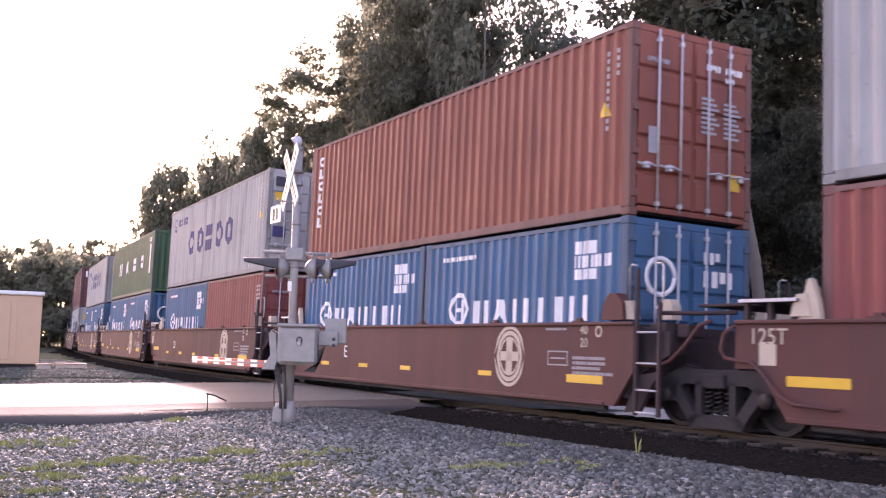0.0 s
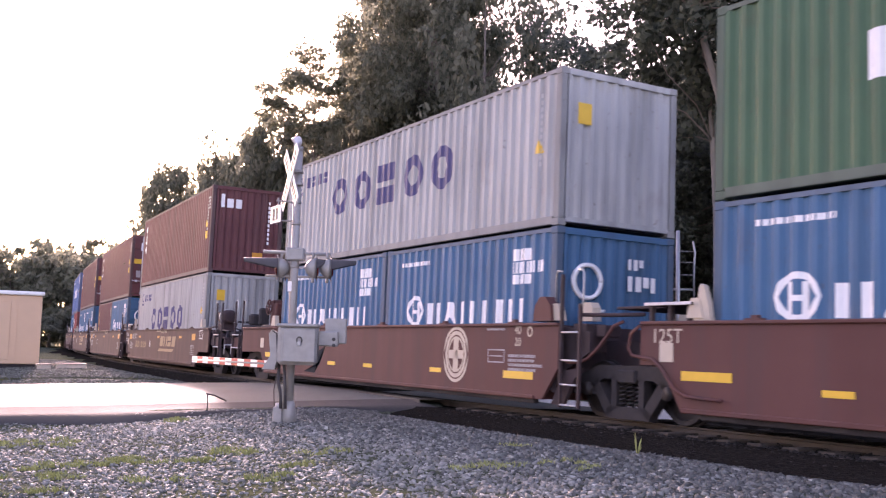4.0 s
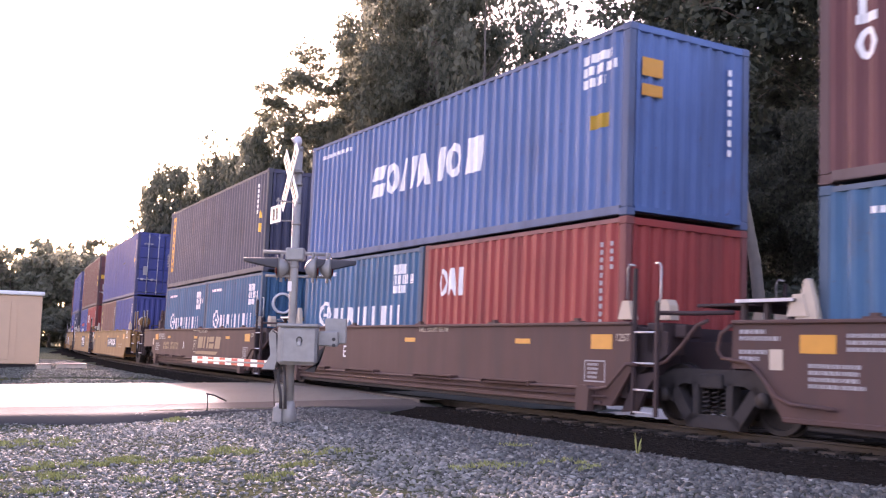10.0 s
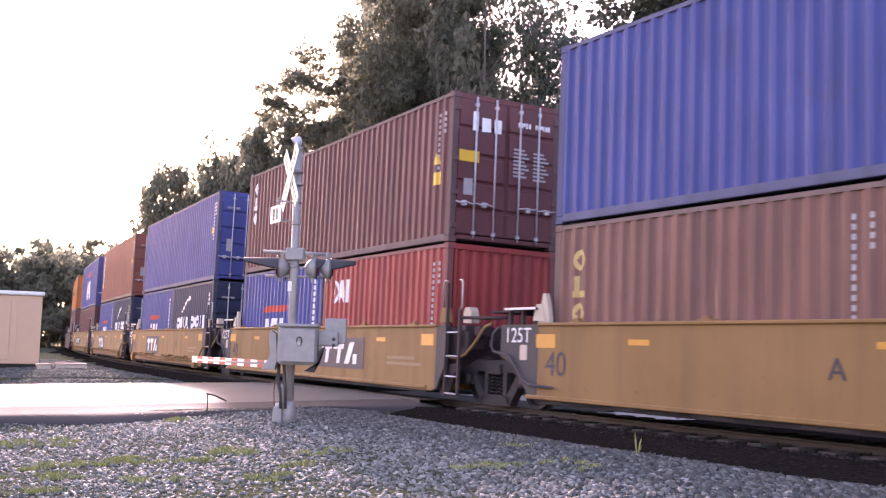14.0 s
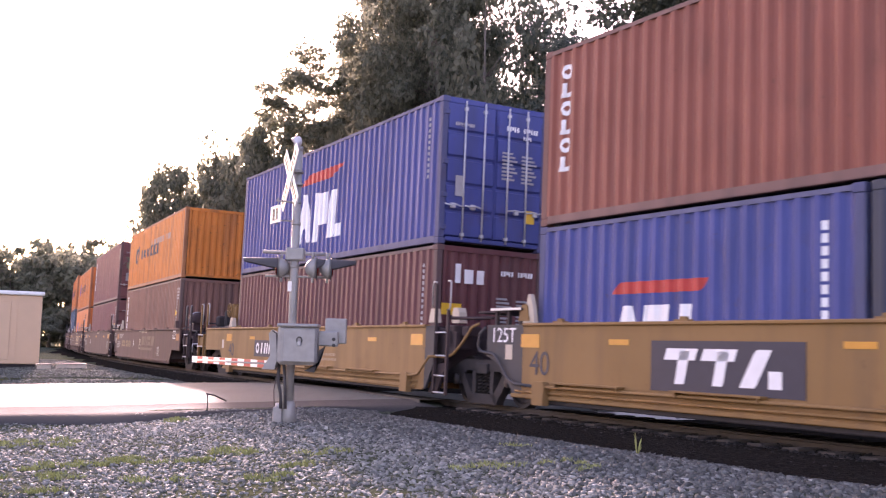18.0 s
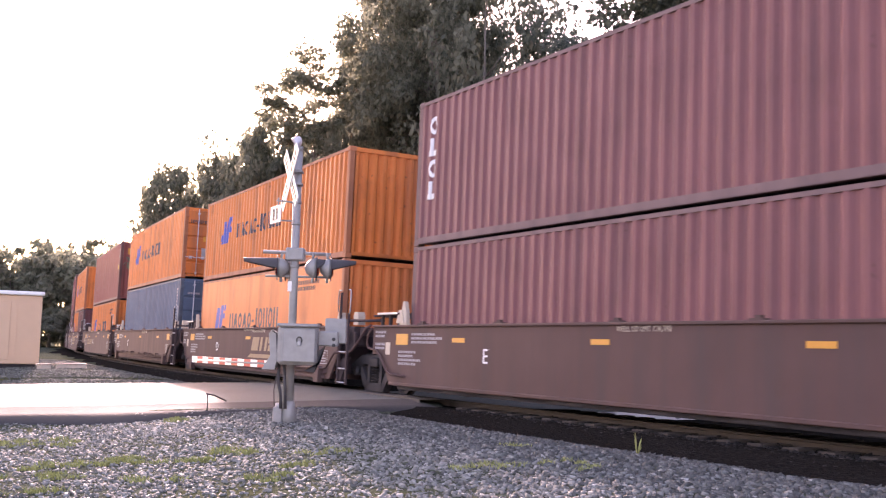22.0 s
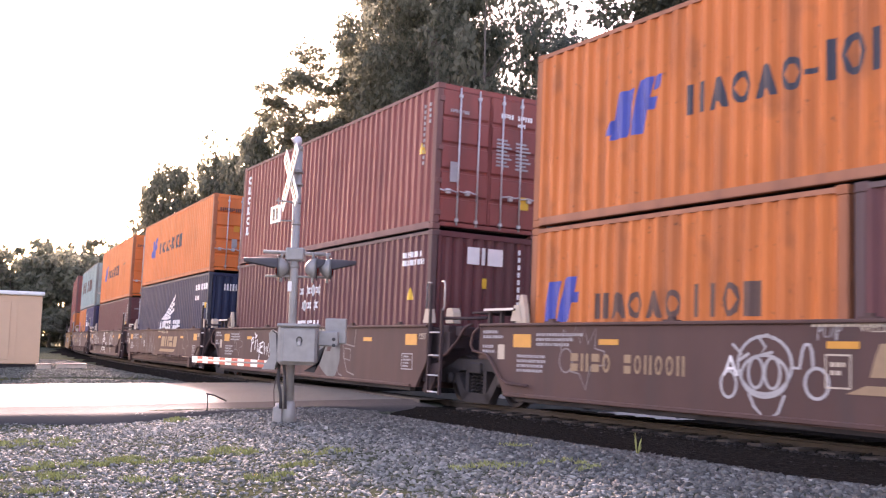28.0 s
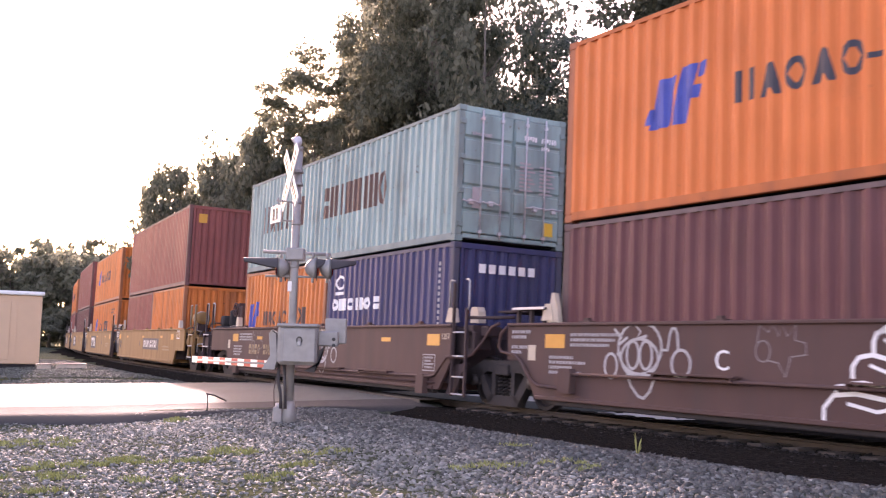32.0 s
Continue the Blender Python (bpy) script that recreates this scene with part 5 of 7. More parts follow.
# style, unit letter, logo, graffiti, upper (paint, height, front, side mark, end mark), lower (feet, ...) front to rear
UNITS = [
    ("red_car", "", "round", 0, ("grey", "H", "wall", "five_rings", ""), [(40, "redbrown", "S", "wall", "numbers", "")]),
    ("red_car", "E", "round", 0, ("rust", "H", "door", "tall_column", "numbers"), [(20, "hblue", "S", "door", "ring_word", "ring_word"), (20, "hblue", "S", "wall", "ring_word", "")]),
    ("red_car", "D", "round", 0, ("grey", "H", "door", "five_rings", "five_rings"), [(20, "redbrown", "S", "door", "numbers", "numbers"), (20, "hblue", "S", "wall", "ring_word", "")]),
    ("red_car", "C", "round", 0, ("green", "S", "wall", "wide_letters", ""), [(20, "hblue", "S", "wall", "ring_word", "ring_word"), (20, "hblue", "S", "wall", "ring_word", "")]),
    ("red_car", "B", "round", 0, ("grey", "S", "wall", "five_rings", "five_rings_wall"), [(20, "hblue", "S", "wall", "ring_word", "ring_word"), (20, "hblue", "S", "wall", "ring_word", "")]),
    ("brown_car", "B", "word", 0, ("brown", "H", "wall", "short_column", "short_column_wall"), [(40, "grey", "H", "wall", "five_rings", "five_rings_wall")]),
    ("brown_car", "C", "", 0, ("brown", "H", "door", "short_column", "short_column"), [(20, "hblue", "S", "door", "ring_word", "ring_word"), (20, "brown", "S", "wall", "gold", "")]),
    ("brown_car", "D", "word", 0, ("brown", "H", "door", "short_column", "short_column"), [(20, "hblue", "S", "door", "ring_word", "ring_word"), (20, "hblue", "S", "wall", "ring_word", "")]),
    ("brown_car", "E", "", 0, ("sblue", "H", "wall", "slanted_word", "slanted_word"), [(20, "red", "S", "wall", "three_shapes", ""), (20, "hblue", "S", "wall", "ring_word", "")]),
    ("brown_car", "A", "word", 0, ("slate", "H", "wall", "amber_column", ""), [(20, "hblue", "S", "wall", "ring_word", "ring_word"), (20, "hblue", "S", "wall", "ring_word", "")]),
    ("yellow_car", "A", "plate", 0, ("ablue", "H", "door", "numbers", "numbers"), [(20, "ablue", "S", "wall", "numbers", ""), (20, "tan", "S", "wall", "gold", "")]),
    ("yellow_car", "E", "box", 0, ("brown", "H", "door", "short_column", "short_column"), [(20, "red", "S", "wall", "three_shapes", ""), (20, "ablue", "S", "wall", "red_stroke_short", "")]),
    ("yellow_car", "D", "box", 0, ("ablue", "H", "door", "numbers", "numbers"), [(20, "navy", "S", "door", "two_words", "numbers"), (20, "ablue", "S", "wall", "red_stroke_short", "")]),
    ("yellow_car", "C", "box", 0, ("rust", "H", "door", "tall_column", "numbers"), [(20, "navy", "S", "door", "two_words", "numbers"), (20, "ablue", "S", "wall", "red_stroke_short", "")]),
    ("yellow_car", "B", "plate", 0, ("ablue", "H", "door", "red_stroke", "numbers"), [(40, "brown", "S", "wall", "bare", "short_column")]),
    ("brown_car", "A", "word", 0, ("amber", "S", "wall", "arrow_word_old", ""), [(40, "tan", "H", "wall", "tall_column", "")]),
    ("brown_car", "E", "", 0, ("mauve", "H", "door", "white_four", "numbers"), [(40, "mauve", "S", "door", "numbers", "numbers")]),
    ("brown_car", "D", "word", 0, ("orange", "S", "wall", "arrow_word", ""), [(40, "plain_orange", "S", "wall", "arrow_word_low", "")]),
    ("brown_car", "C", "", 0, ("orange", "S", "door", "arrow_word", "numbers_dark"), [(40, "bgrey", "H", "door", "bare", "numbers")]),
    ("brown_car", "B", "nums", 0, ("redbrown", "H", "wall", "numbers", "label"), [(40, "orange", "S", "wall", "arrow_word_low", "")]),
    ("brown_car", "A", "word", 2, ("orange", "H", "wall", "arrow_word", ""), [(20, "brown", "S", "wall", "numbers", ""), (20, "orange", "S", "wall", "arrow_word_short", "")]),
    ("brown_car", "E", "", 3, ("redbrown", "H", "door", "tall_column", "numbers"), [(40, "brown", "H", "wall", "stars", "stars")]),
    ("brown_car", "D", "word", 1, ("orange2", "S", "door", "arrow_word", "numbers_dark"), [(40, "navy", "H", "wall", "wing", "wing")]),
    ("brown_car", "C", "", 2, ("orange2", "H", "door", "arrow_word", "numbers_dark"), [(40, "brown", "S", "door", "numbers", "numbers")]),
    ("brown_car", "B", "nums", 1, ("teal", "S", "door", "shipping", "numbers"), [(20, "cnavy", "S", "wall", "top_ring", "top_ring"), (20, "orange", "S", "wall", "arrow_word_short", "")]),
    ("yellow_car", "A", "plate", 0, ("redbrown", "H", "wall", "", "label"), [(20, "orange", "S", "wall", "", ""), (20, "redbrown", "S", "wall", "", "")]),
    ("yellow_car", "E", "box", 0, ("orange", "S", "wall", "arrow_word", ""), [(40, "orange", "S", "wall", "arrow_word_low", "")]),
    ("yellow_car", "D", "box", 0, ("redbrown", "H", "wall", "", ""), [(40, "brown", "S", "wall", "", "")]),
    ("yellow_car", "C", "box", 0, ("orange", "S", "wall", "arrow_word", ""), [(40, "redbrown", "S", "wall", "", "")]),
    ("yellow_car", "B", "box", 0, ("brown", "H", "wall", "short_column", ""), [(40, "brown", "S", "wall", "", "")]),
    ("brown_car", "A", "", 0, ("redbrown", "H", "wall", "", ""), [(40, "hblue", "S", "wall", "", "")]),
]
SAY = {"brown": "dark brown", "rust": "rust-orange", "redbrown": "red-brown", "mauve": "mauve-brown", "hblue": "blue", "ablue": "violet-blue", "sblue": "bright blue", "orange": "weathered orange", "amber": "rust-stained amber-orange", "orange2": "clean orange", "plain_orange": "smooth-sided orange", "grey": "pale grey", "green": "dark green", "red": "red", "slate": "slate-grey", "navy": "dark navy", "cnavy": "navy", "teal": "pale teal", "bgrey": "blue-grey", "tan": "reddish-tan"}
FLOOR_Z = 0.354
MOVERS = []


def head_at(t):
    return 179.97 + 11.5235 * (t - 16) + 0.02275 * (t - 16) ** 2 / 2


def unit_offset(i):
    return i * 15.5015 + 4.27 * (i // 5)


def build_train():
    for i, (style, letter, logo, tag, up, low) in enumerate(UNITS):
        u = well_unit(style, i % 5, i, letter, logo, tag)
        off = unit_offset(i)
        MOVERS.append((u, off, 0.0, 0.0))
        for j, (feet, colour, tall, front, mark, em) in enumerate(low):
            c = container(feet, colour, tall, front, mark, "%s %ssteel %s container sitting in a well car" % (SAY[colour], "" if colour == "plain_orange" else "corrugated ", "forty-foot" if feet == 40 else "twenty-foot"), em)
            MOVERS.append((c, off, 0.0 if feet == 40 else (3.067 if j == 0 else -3.067), FLOOR_Z))
        colour, tall, front, mark, em = up
        c = container(40, colour, tall, front, mark, "%s corrugated steel container stacked on the lower one" % SAY[colour], em)
        MOVERS.append((c, off, 0.0, FLOOR_Z + TALL[low[0][2]] + 0.012))


build_train()


# ---- ground, road and track ----
def smooth(a, b, x):
    t = np.clip((np.asarray(x, float) - a) / (b - a), 0, 1)
    return t * t * (3 - 2 * t)


def along(x, y):
    """Metres along the track's near tangent, away from the camera; the road lies between two values."""
    return -TX * x - TY * y


ROAD0, ROAD1 = 16.5, 25.2


def ground_z(x, y):
    x, y = np.asarray(x, float), np.asarray(y, float)
    d = dist_track(x, y)
    near = -0.38 + 0.30 * smooth(-10.5, -5.0, d)
    near = near - 0.18 * smooth(-3.6, -2.4, d)
    near = np.where(y > 28, near + 0.05, near)
    far = -0.46 - 0.24 * smooth(5.0, 7.0, d) + 1.6 * smooth(6, 13, d) + 9.0 * smooth(12, 38, d)
    z = np.where(d < 0, near, far)
    a = along(x, y)
    road = smooth(ROAD0 - 1.6, ROAD0, a) * (1 - smooth(ROAD1, ROAD1 + 2.0, a))
    zr = -0.02 - 0.012 * np.clip(np.abs(d) - 2, 0, 40)
    z = np.where(d < -0.8, z * (1 - road) + (zr - 0.025) * road, z)
    bumps = np.array([noise.noise((float(p) * 0.7, float(q) * 0.7, 0.0)) for p, q in zip(x.ravel(), y.ravel())]).reshape(x.shape)
    return z + 0.03 * bumps * (1 - road) * (np.hypot(x, y) < 70)


def axis(points):
    out = []
    for a, b, st in points:
        out += list(np.arange(a, b, st))
    return np.array(out + [points[-1][1]])


def ground():
    xs = axis([(-2500, -300, 550), (-300, -60, 40), (-60, -14, 2.5), (-14, 16, 0.4), (16, 60, 2.5), (60, 300, 40), (300, 2500, 550)])
    ys = axis([(-2500, -300, 550), (-300, -40, 40), (-40, -2, 3), (-2, 32, 0.4), (32, 70, 2.0), (70, 300, 20), (300, 2500, 550)])
    gx, gy = np.meshgrid(xs, ys)
    gz = ground_z(gx, gy)
    nx = len(xs)
    v = list(zip(gx.ravel(), gy.ravel(), gz.ravel()))
    f = [(j * nx + i, j * nx + i + 1, (j + 1) * nx + i + 1, (j + 1) * nx + i) for j in range(len(ys) - 1) for i in range(nx - 1)]
    me = mesh_of("ground", v, f, True)
    m, nt, b = mat_base("gravelly_earth", 1.0, 0.0, 0.0)
    big, fine, grit = noise_node(nt, 0.45, 4.0), noise_node(nt, 14.0, 6.0), noise_node(nt, 60.0, 3.0)
    col = ramp(nt, fine, [(0.3, (0.031, 0.036, 0.027)), (0.7, (0.105, 0.120, 0.088))])
    grass = ramp(nt, big, [(0.54, (0, 0, 0)), (0.66, (0.75, 0.75, 0.75))])
    col = mix(nt, grass, col, (0.075, 0.08, 0.035))
    nt.links.new(col, b.inputs["Base Color"])
    bump(nt, b, grit, 0.6, 0.03)
    me.materials.append(m)
    tagged(new("ground", me), "gravelly earth with patches of thin grass", "ground", kind="structure")


def strip(s0, s1, step, profile, zs):
    """Sweep a cross-section (lat, z) along the track."""
    ss = np.arange(s0, s1 + 0.01, step)
    v, f, n = [], [], len(profile)
    for s in ss:
        for (lat, z) in profile:
            x, y = on_track(s, lat)
            v.append((x, y, z - CANT * lat - (0.125 if lat > 0.5 else 0.0)))
    for i in range(len(ss) - 1):
        for j in range(n - 1):
            f.append((i * n + j, (i + 1) * n + j, (i + 1) * n + j + 1, i * n + j + 1))
    return mesh_of("strip", v, f)


def stones(name, pts, sizes, material, label, seed):
    """Angular stones in one mesh: eight corners pushed about, lying at the given places."""
    rng = np.random.default_rng(seed)
    base = np.array([(-1, -1, -0.6), (1, -1, -0.6), (1, 1, -0.6), (-1, 1, -0.6), (-0.7, -0.6, 0.6), (0.6, -0.7, 0.7), (0.7, 0.6, 0.5), (-0.6, 0.7, 0.7)])
    fb = np.array([(0, 3, 2, 1), (4, 5, 6, 7), (0, 1, 5, 4), (1, 2, 6, 5), (2, 3, 7, 6), (3, 0, 4, 7)])
    n = len(pts)
    q = base[None] + rng.uniform(-0.38, 0.38, (n, 8, 3))
    a = rng.uniform(0, 6.283, n)
    c, s = np.cos(a), np.sin(a)
    x = q[:, :, 0] * c[:, None] - q[:, :, 1] * s[:, None]
    y = q[:, :, 0] * s[:, None] + q[:, :, 1] * c[:, None]
    tilt = rng.uniform(-0.5, 0.5, n)[:, None]
    z = q[:, :, 2] * rng.uniform(0.55, 1.0, n)[:, None] + x * tilt
    v = np.stack([x, y, z], 2) * np.asarray(sizes)[:, None, None] + np.asarray(pts)[:, None, :]
    f = (fb[None] + (np.arange(n) * 8)[:, None, None]).reshape(-1, 4)
    me = bpy.data.meshes.new(name)
    me.vertices.add(n * 8)
    me.vertices.foreach_set("co", v.reshape(-1))
    me.loops.add(len(f) * 4)
    me.loops.foreach_set("vertex_index", f.reshape(-1))
    me.polygons.add(len(f))
    me.polygons.foreach_set("loop_start", np.arange(0, len(f) * 4, 4))
    me.polygons.foreach_set("loop_total", np.full(len(f), 4))
    me.update(calc_edges=True)
    me.materials.append(material)
    return tagged(new(name, me), label, "gravel", kind="stuff")


def stone_mat(name, lo, hi):
    m, nt, b = mat_base(name, 0.9, 0.0, 0.12)
    geo = nt.nodes.new("ShaderNodeNewGeometry")
    col = ramp(nt, geo.outputs["Random Per Island"], [(0.0, lo), (0.8, tuple((p + q) / 2 for p, q in zip(lo, hi))), (1.0, hi)])
    n = noise_node(nt, 25.0, 4.0)
    nt.links.new(mix(nt, n, col, tuple(0.10 * p + 0.34 * q for p, q in zip(lo, hi))), b.inputs["Base Color"])
    bump(nt, b, n, 0.3, 0.01)
    return m


def track():
    # Oil grime and the train's shadow share this one dark colour.
    bal, nt, b = mat_base("oil_shade_ballast", 1.0, 0.0, 0.0)
    n1, n2 = noise_node(nt, 18.0, 5.0), noise_node(nt, 1.2, 3.0)
    col = mix(nt, n2, ramp(nt, n1, [(0.3, (0.008, 0.0075, 0.007)), (0.75, (0.034, 0.032, 0.029))]), (0.014, 0.012, 0.010))
    nt.links.new(col, b.inputs["Base Color"])
    bump(nt, b, n1, 0.9, 0.05)
    # Very pale colour stands in for sunlight on this stretch of shoulder.
    pale = plain("sunlit_pale_ballast", (0.62, 0.60, 0.57), 0.95, 0, 0.35, 16.0, 0.8)
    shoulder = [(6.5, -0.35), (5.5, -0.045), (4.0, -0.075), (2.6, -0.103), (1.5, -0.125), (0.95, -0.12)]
    sun_strip = strip(-24, -14.5, 0.95, shoulder, None)
    for s0, s1 in ((-170, -24), (-14.5, 60)):
        dull = strip(s0, s1, 0.95, shoulder, None)
        dull.materials.append(bal)
        tagged(new("ballast_shoulder", dull), "dark stone shoulder beyond the rails", "track bed", kind="structure")
    sun_strip.materials.append(pale)
    tagged(new("ballast_shoulder", sun_strip), "stone shoulder beyond the rails, sunlight painted into its pale colour", "track bed", kind="structure")
    bed = strip(-170, 60, 1.0, [(0.95, -0.10), (0.5, -0.20), (0, -0.16), (-0.9, -0.12), (-1.75, -0.11), (-2.5, -0.22), (-3.1, -0.36)], None)
    bed.materials.append(bal)
    tagged(new("ballast_bed", bed), "dark ballast bed with oil and train shade in its colour", "track bed", kind="structure")
    tr = thing("track", "curved railway track of steel rails on wooden ties", "railway track", kind="structure")
    for lat in (-0.755, 0.755):
        prof = [(lat + dx, z) for dx, z in ((0.07, -0.172), (0.07, -0.155), (0.012, -0.135), (0.012, -0.04), (0.036, -0.03), (0.036, -0.006), (-0.036, -0.006), (-0.036, -0.03), (-0.012, -0.04), (-0.012, -0.135), (-0.07, -0.155), (-0.07, -0.172))]
        part("rail", strip(-170, 60, 1.0, prof, None), RAIL, tr, "rusty steel rail")
        part("rail_head", strip(-170, 60, 1.0, [(lat + 0.036, -0.006), (lat + 0.026, 0.0), (lat - 0.026, 0.0), (lat - 0.036, -0.006)], None), RAILTOP, tr, "polished rail head")
    tie_m = plain("creosoted_wood", (0.05, 0.04, 0.033), 0.9, 0, 0.35, 5.0)
    tie = boxes((-0.115, 0.115, -1.30, 1.30, -0.33, -0.085), chamfer=0.01)
    for i in range(150):
        s = -62 + i * 0.52
        if not (-24.4 < s < -15.4):
            x, y = on_track(s)
            part("tie", tie, tie_m, tr, at=pose(x, y, 0.0, math.degrees(-CANT), 0, math.degrees(np.interp(s, S_ALL, a_all)) + (i * 37 % 5 - 2) * 0.3))


def road():
    m, nt, b = mat_base("worn_asphalt", 0.72, 0.0, 0.22)
    n1, n2, n3 = noise_node(nt, 0.35, 5.0), noise_node(nt, 45.0, 4.0), noise_node(nt, 2.5, 6.0, (1.0, 0.25, 1.0))
    col = mix(nt, n1, (0.050, 0.063, 0.060), (0.086, 0.108, 0.101))
    col = mix(nt, ramp(nt, n3, [(0.48, (0, 0, 0)), (0.62, (0.5, 0.5, 0.5))]), col, (0.055, 0.066, 0.060))
    col = mix(nt, ramp(nt, n2, [(0.35, (0.5, 0.5, 0.5)), (0.6, (0, 0, 0))]), col, (0.10, 0.10, 0.10))
    nt.links.new(col, b.inputs["Base Color"])
    bump(nt, b, n2, 0.4, 0.008)
    nx_, ny_ = -TY, TX  # across the track, away from the camera
    v, f = [], []
    lats = list(np.linspace(-60, -3, 40)) + [-1.5, -0.9]
    wid = np.linspace(ROAD0, ROAD1, 12)
    for q in lats:
        for w in wid:
            edge = 0.18 * noise.noise((q * 0.6, w, 3.0)) if w in (wid[0], wid[-1]) else 0.0
            w2 = w + edge + (0.9 * (max(0.0, -q - 6) / 10) ** 2 if w == wid[0] and q > -16 else 0)
            x, y = -TX * w2 + nx_ * (11.04 + q), -TY * w2 + ny_ * (11.04 + q)
            z = (-0.035 if w in (wid[0], wid[-1]) else -0.005) - 0.012 * max(0.0, -q - 2) + 0.04 * math.sin((w - ROAD0) / (ROAD1 - ROAD0) * math.pi)
            v.append((x, y, z))
    n = len(wid)
    f = [(i * n + j, (i + 1) * n + j, (i + 1) * n + j + 1, i * n + j + 1) for i in range(len(lats) - 1) for j in range(n - 1)]
    me = mesh_of("road", v, f, True)
    me.materials.append(m)
    tagged(new("road", me), "worn pale asphalt road over the railway crossing", "road", kind="structure")
    tar = plain("tarred_edge", (0.034, 0.033, 0.032), 0.95, 0, 0.35, 12.0, 0.6)
    v, qs = [], np.linspace(-14, -1.0, 40)
    for q in qs:
        wob = 0.16 * noise.noise((q * 0.8, 1.0, 9.0))
        broad = 0.95 * math.exp(-((q + 6.2) / 1.9) ** 2)  # the tar spreads out halfway along
        for w, z in ((ROAD0 - 0.78 - broad + wob, -0.03), (ROAD0 - 0.70 - broad + wob, 0.035), (ROAD0 - 0.3 + wob, None), (ROAD0 + 0.25 + wob * 0.6, None)):
            side = w > ROAD0
            w += 0.9 * (max(0.0, -q - 6) / 10) ** 2
            x, y = -TX * w + nx_ * (11.04 + q), -TY * w + ny_ * (11.04 + q)
            if z is None:
                z = (0.014 if side else -0.055) - 0.012 * max(0.0, -q - 2)
            else:
                z += float(ground_z(np.array([x]), np.array([y]))[0])
            v.append((x, y, z))
    me = mesh_of("road_edge", v, [(4 * i + j, 4 * i + 4 + j, 4 * i + 5 + j, 4 * i + 1 + j) for i in range(len(qs) - 1) for j in (0, 1, 2)], True)
    me.materials.append(tar)
    tagged(new("road_edge", me), "dark tarred shoulder along the road's edge", "road edge", kind="structure")
    tim = plain("crossing_timber", (0.09, 0.075, 0.065), 0.9, 0, 0.3, 6.0)
    deck = thing("crossing_deck", "dark timber crossing plank beside the rail", "crossing deck", kind="structure")
    for lat0, lat1 in ((-1.5, -0.86),):
        part("plank", strip(-24.3, -15.5, 1.0, [(lat1, -0.12), (lat1, 0.0), (lat0, 0.0), (lat0, -0.12)], None), tim, deck)
    # far side of the road beyond the rails
    v = []
    for q in (1.5, 4, 8, 14):
        for w in (ROAD0, ROAD1):
            v.append((-TX * w + nx_ * (11.3 + q), -TY * w + ny_ * (11.3 + q), -0.262 - 0.05 * max(0.0, q - 4)))
    me = mesh_of("road", v, [(0, 2, 3, 1), (2, 4, 5, 3), (4, 6, 7, 5)])
    me.materials.append(m)
    tagged(new("road", me), "worn asphalt road beyond the rails", "road", kind="structure")


def gravel():
    rng = np.random.default_rng(5)
    x = rng.uniform(-8, 13, 330000)
    y = 4 + 20 * rng.uniform(0, 1, 330000) ** 0.85
    d = dist_track(x, y)
    a = along(x, y)
    ok = (d < -2.75 + 0.3 * np.sin(x * 3.1)) & (a < ROAD0 - 0.85 + 0.2 * np.sin(x * 5)) & (np.abs(x) < 0.50 * y + 0.6) & (y > 5)
    x, y, d = x[ok], y[ok], d[ok]
    dens = np.array([noise.noise((float(p) * 0.55, float(q) * 0.55, 7.0)) for p, q in zip(x, y)])
    keep = rng.uniform(0, 1, len(x)) < np.clip(0.45 + 0.55 * smooth(-8.5, -4.5, d) + 0.5 * dens, 0.12, 1)
    x, y, d = x[keep], y[keep], d[keep]
    size = (0.007 + 0.018 * rng.uniform(0, 1, len(x)) ** 1.8) * (1 + 0.4 * smooth(-7, -4, d))
    # Stones near the track get a darker colour, painting in the shade there.
    darkened = d + rng.normal(size=len(d)) * 0.6 > -5.3
    for pick, m, label in ((~darkened, stone_mat("grey_stone", (0.050, 0.053, 0.050), (0.50, 0.51, 0.47)), "loose grey crushed stone"), (darkened, stone_mat("shaded_grey_stone", (0.020, 0.022, 0.021), (0.27, 0.285, 0.27)), "grey crushed stone near the track, coloured darker for shade")):
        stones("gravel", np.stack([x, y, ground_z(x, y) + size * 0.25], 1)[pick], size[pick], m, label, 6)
    s = rng.uniform(-40, 4, 16000)
    lat = -rng.uniform(0.9, 3.2, 16000)
    ok = ~((s > -24.6) & (s < -15.2) & (lat > -3.4))
    s, lat = s[ok], lat[ok]
    px = np.array([on_track(p, q) for p, q in zip(s, lat)])
    z = np.interp(-lat, [0.9, 1.75, 2.5, 3.1], [-0.10, -0.11, -0.22, -0.33])
    # Grime and the train's shadow both go into these stones' dark colour.
    stones("track_ballast", np.column_stack([px, z + 0.01]), rng.uniform(0.018, 0.04, len(s)), stone_mat("grime_shade_stone", (0.010, 0.009, 0.0085), (0.055, 0.052, 0.048)), "ballast stones beside the rails, grime and shade in their colour", 7)
    # beyond the road
    x = rng.uniform(-24, 0, 60000)
    y = rng.uniform(20, 48, 60000)
    d, a = dist_track(x, y), along(x, y)
    ok = (d < -1.8) & (d > -16) & (a > ROAD1 + 0.2)
    x, y = x[ok], y[ok]
    size = rng.uniform(0.012, 0.032, len(x))
    stones("gravel", np.stack([x, y, ground_z(x, y) + size * 0.2], 1), size, stone_mat("pale_stone", (0.055, 0.058, 0.05), (0.27, 0.285, 0.255)), "loose gravel beyond the road", 8)


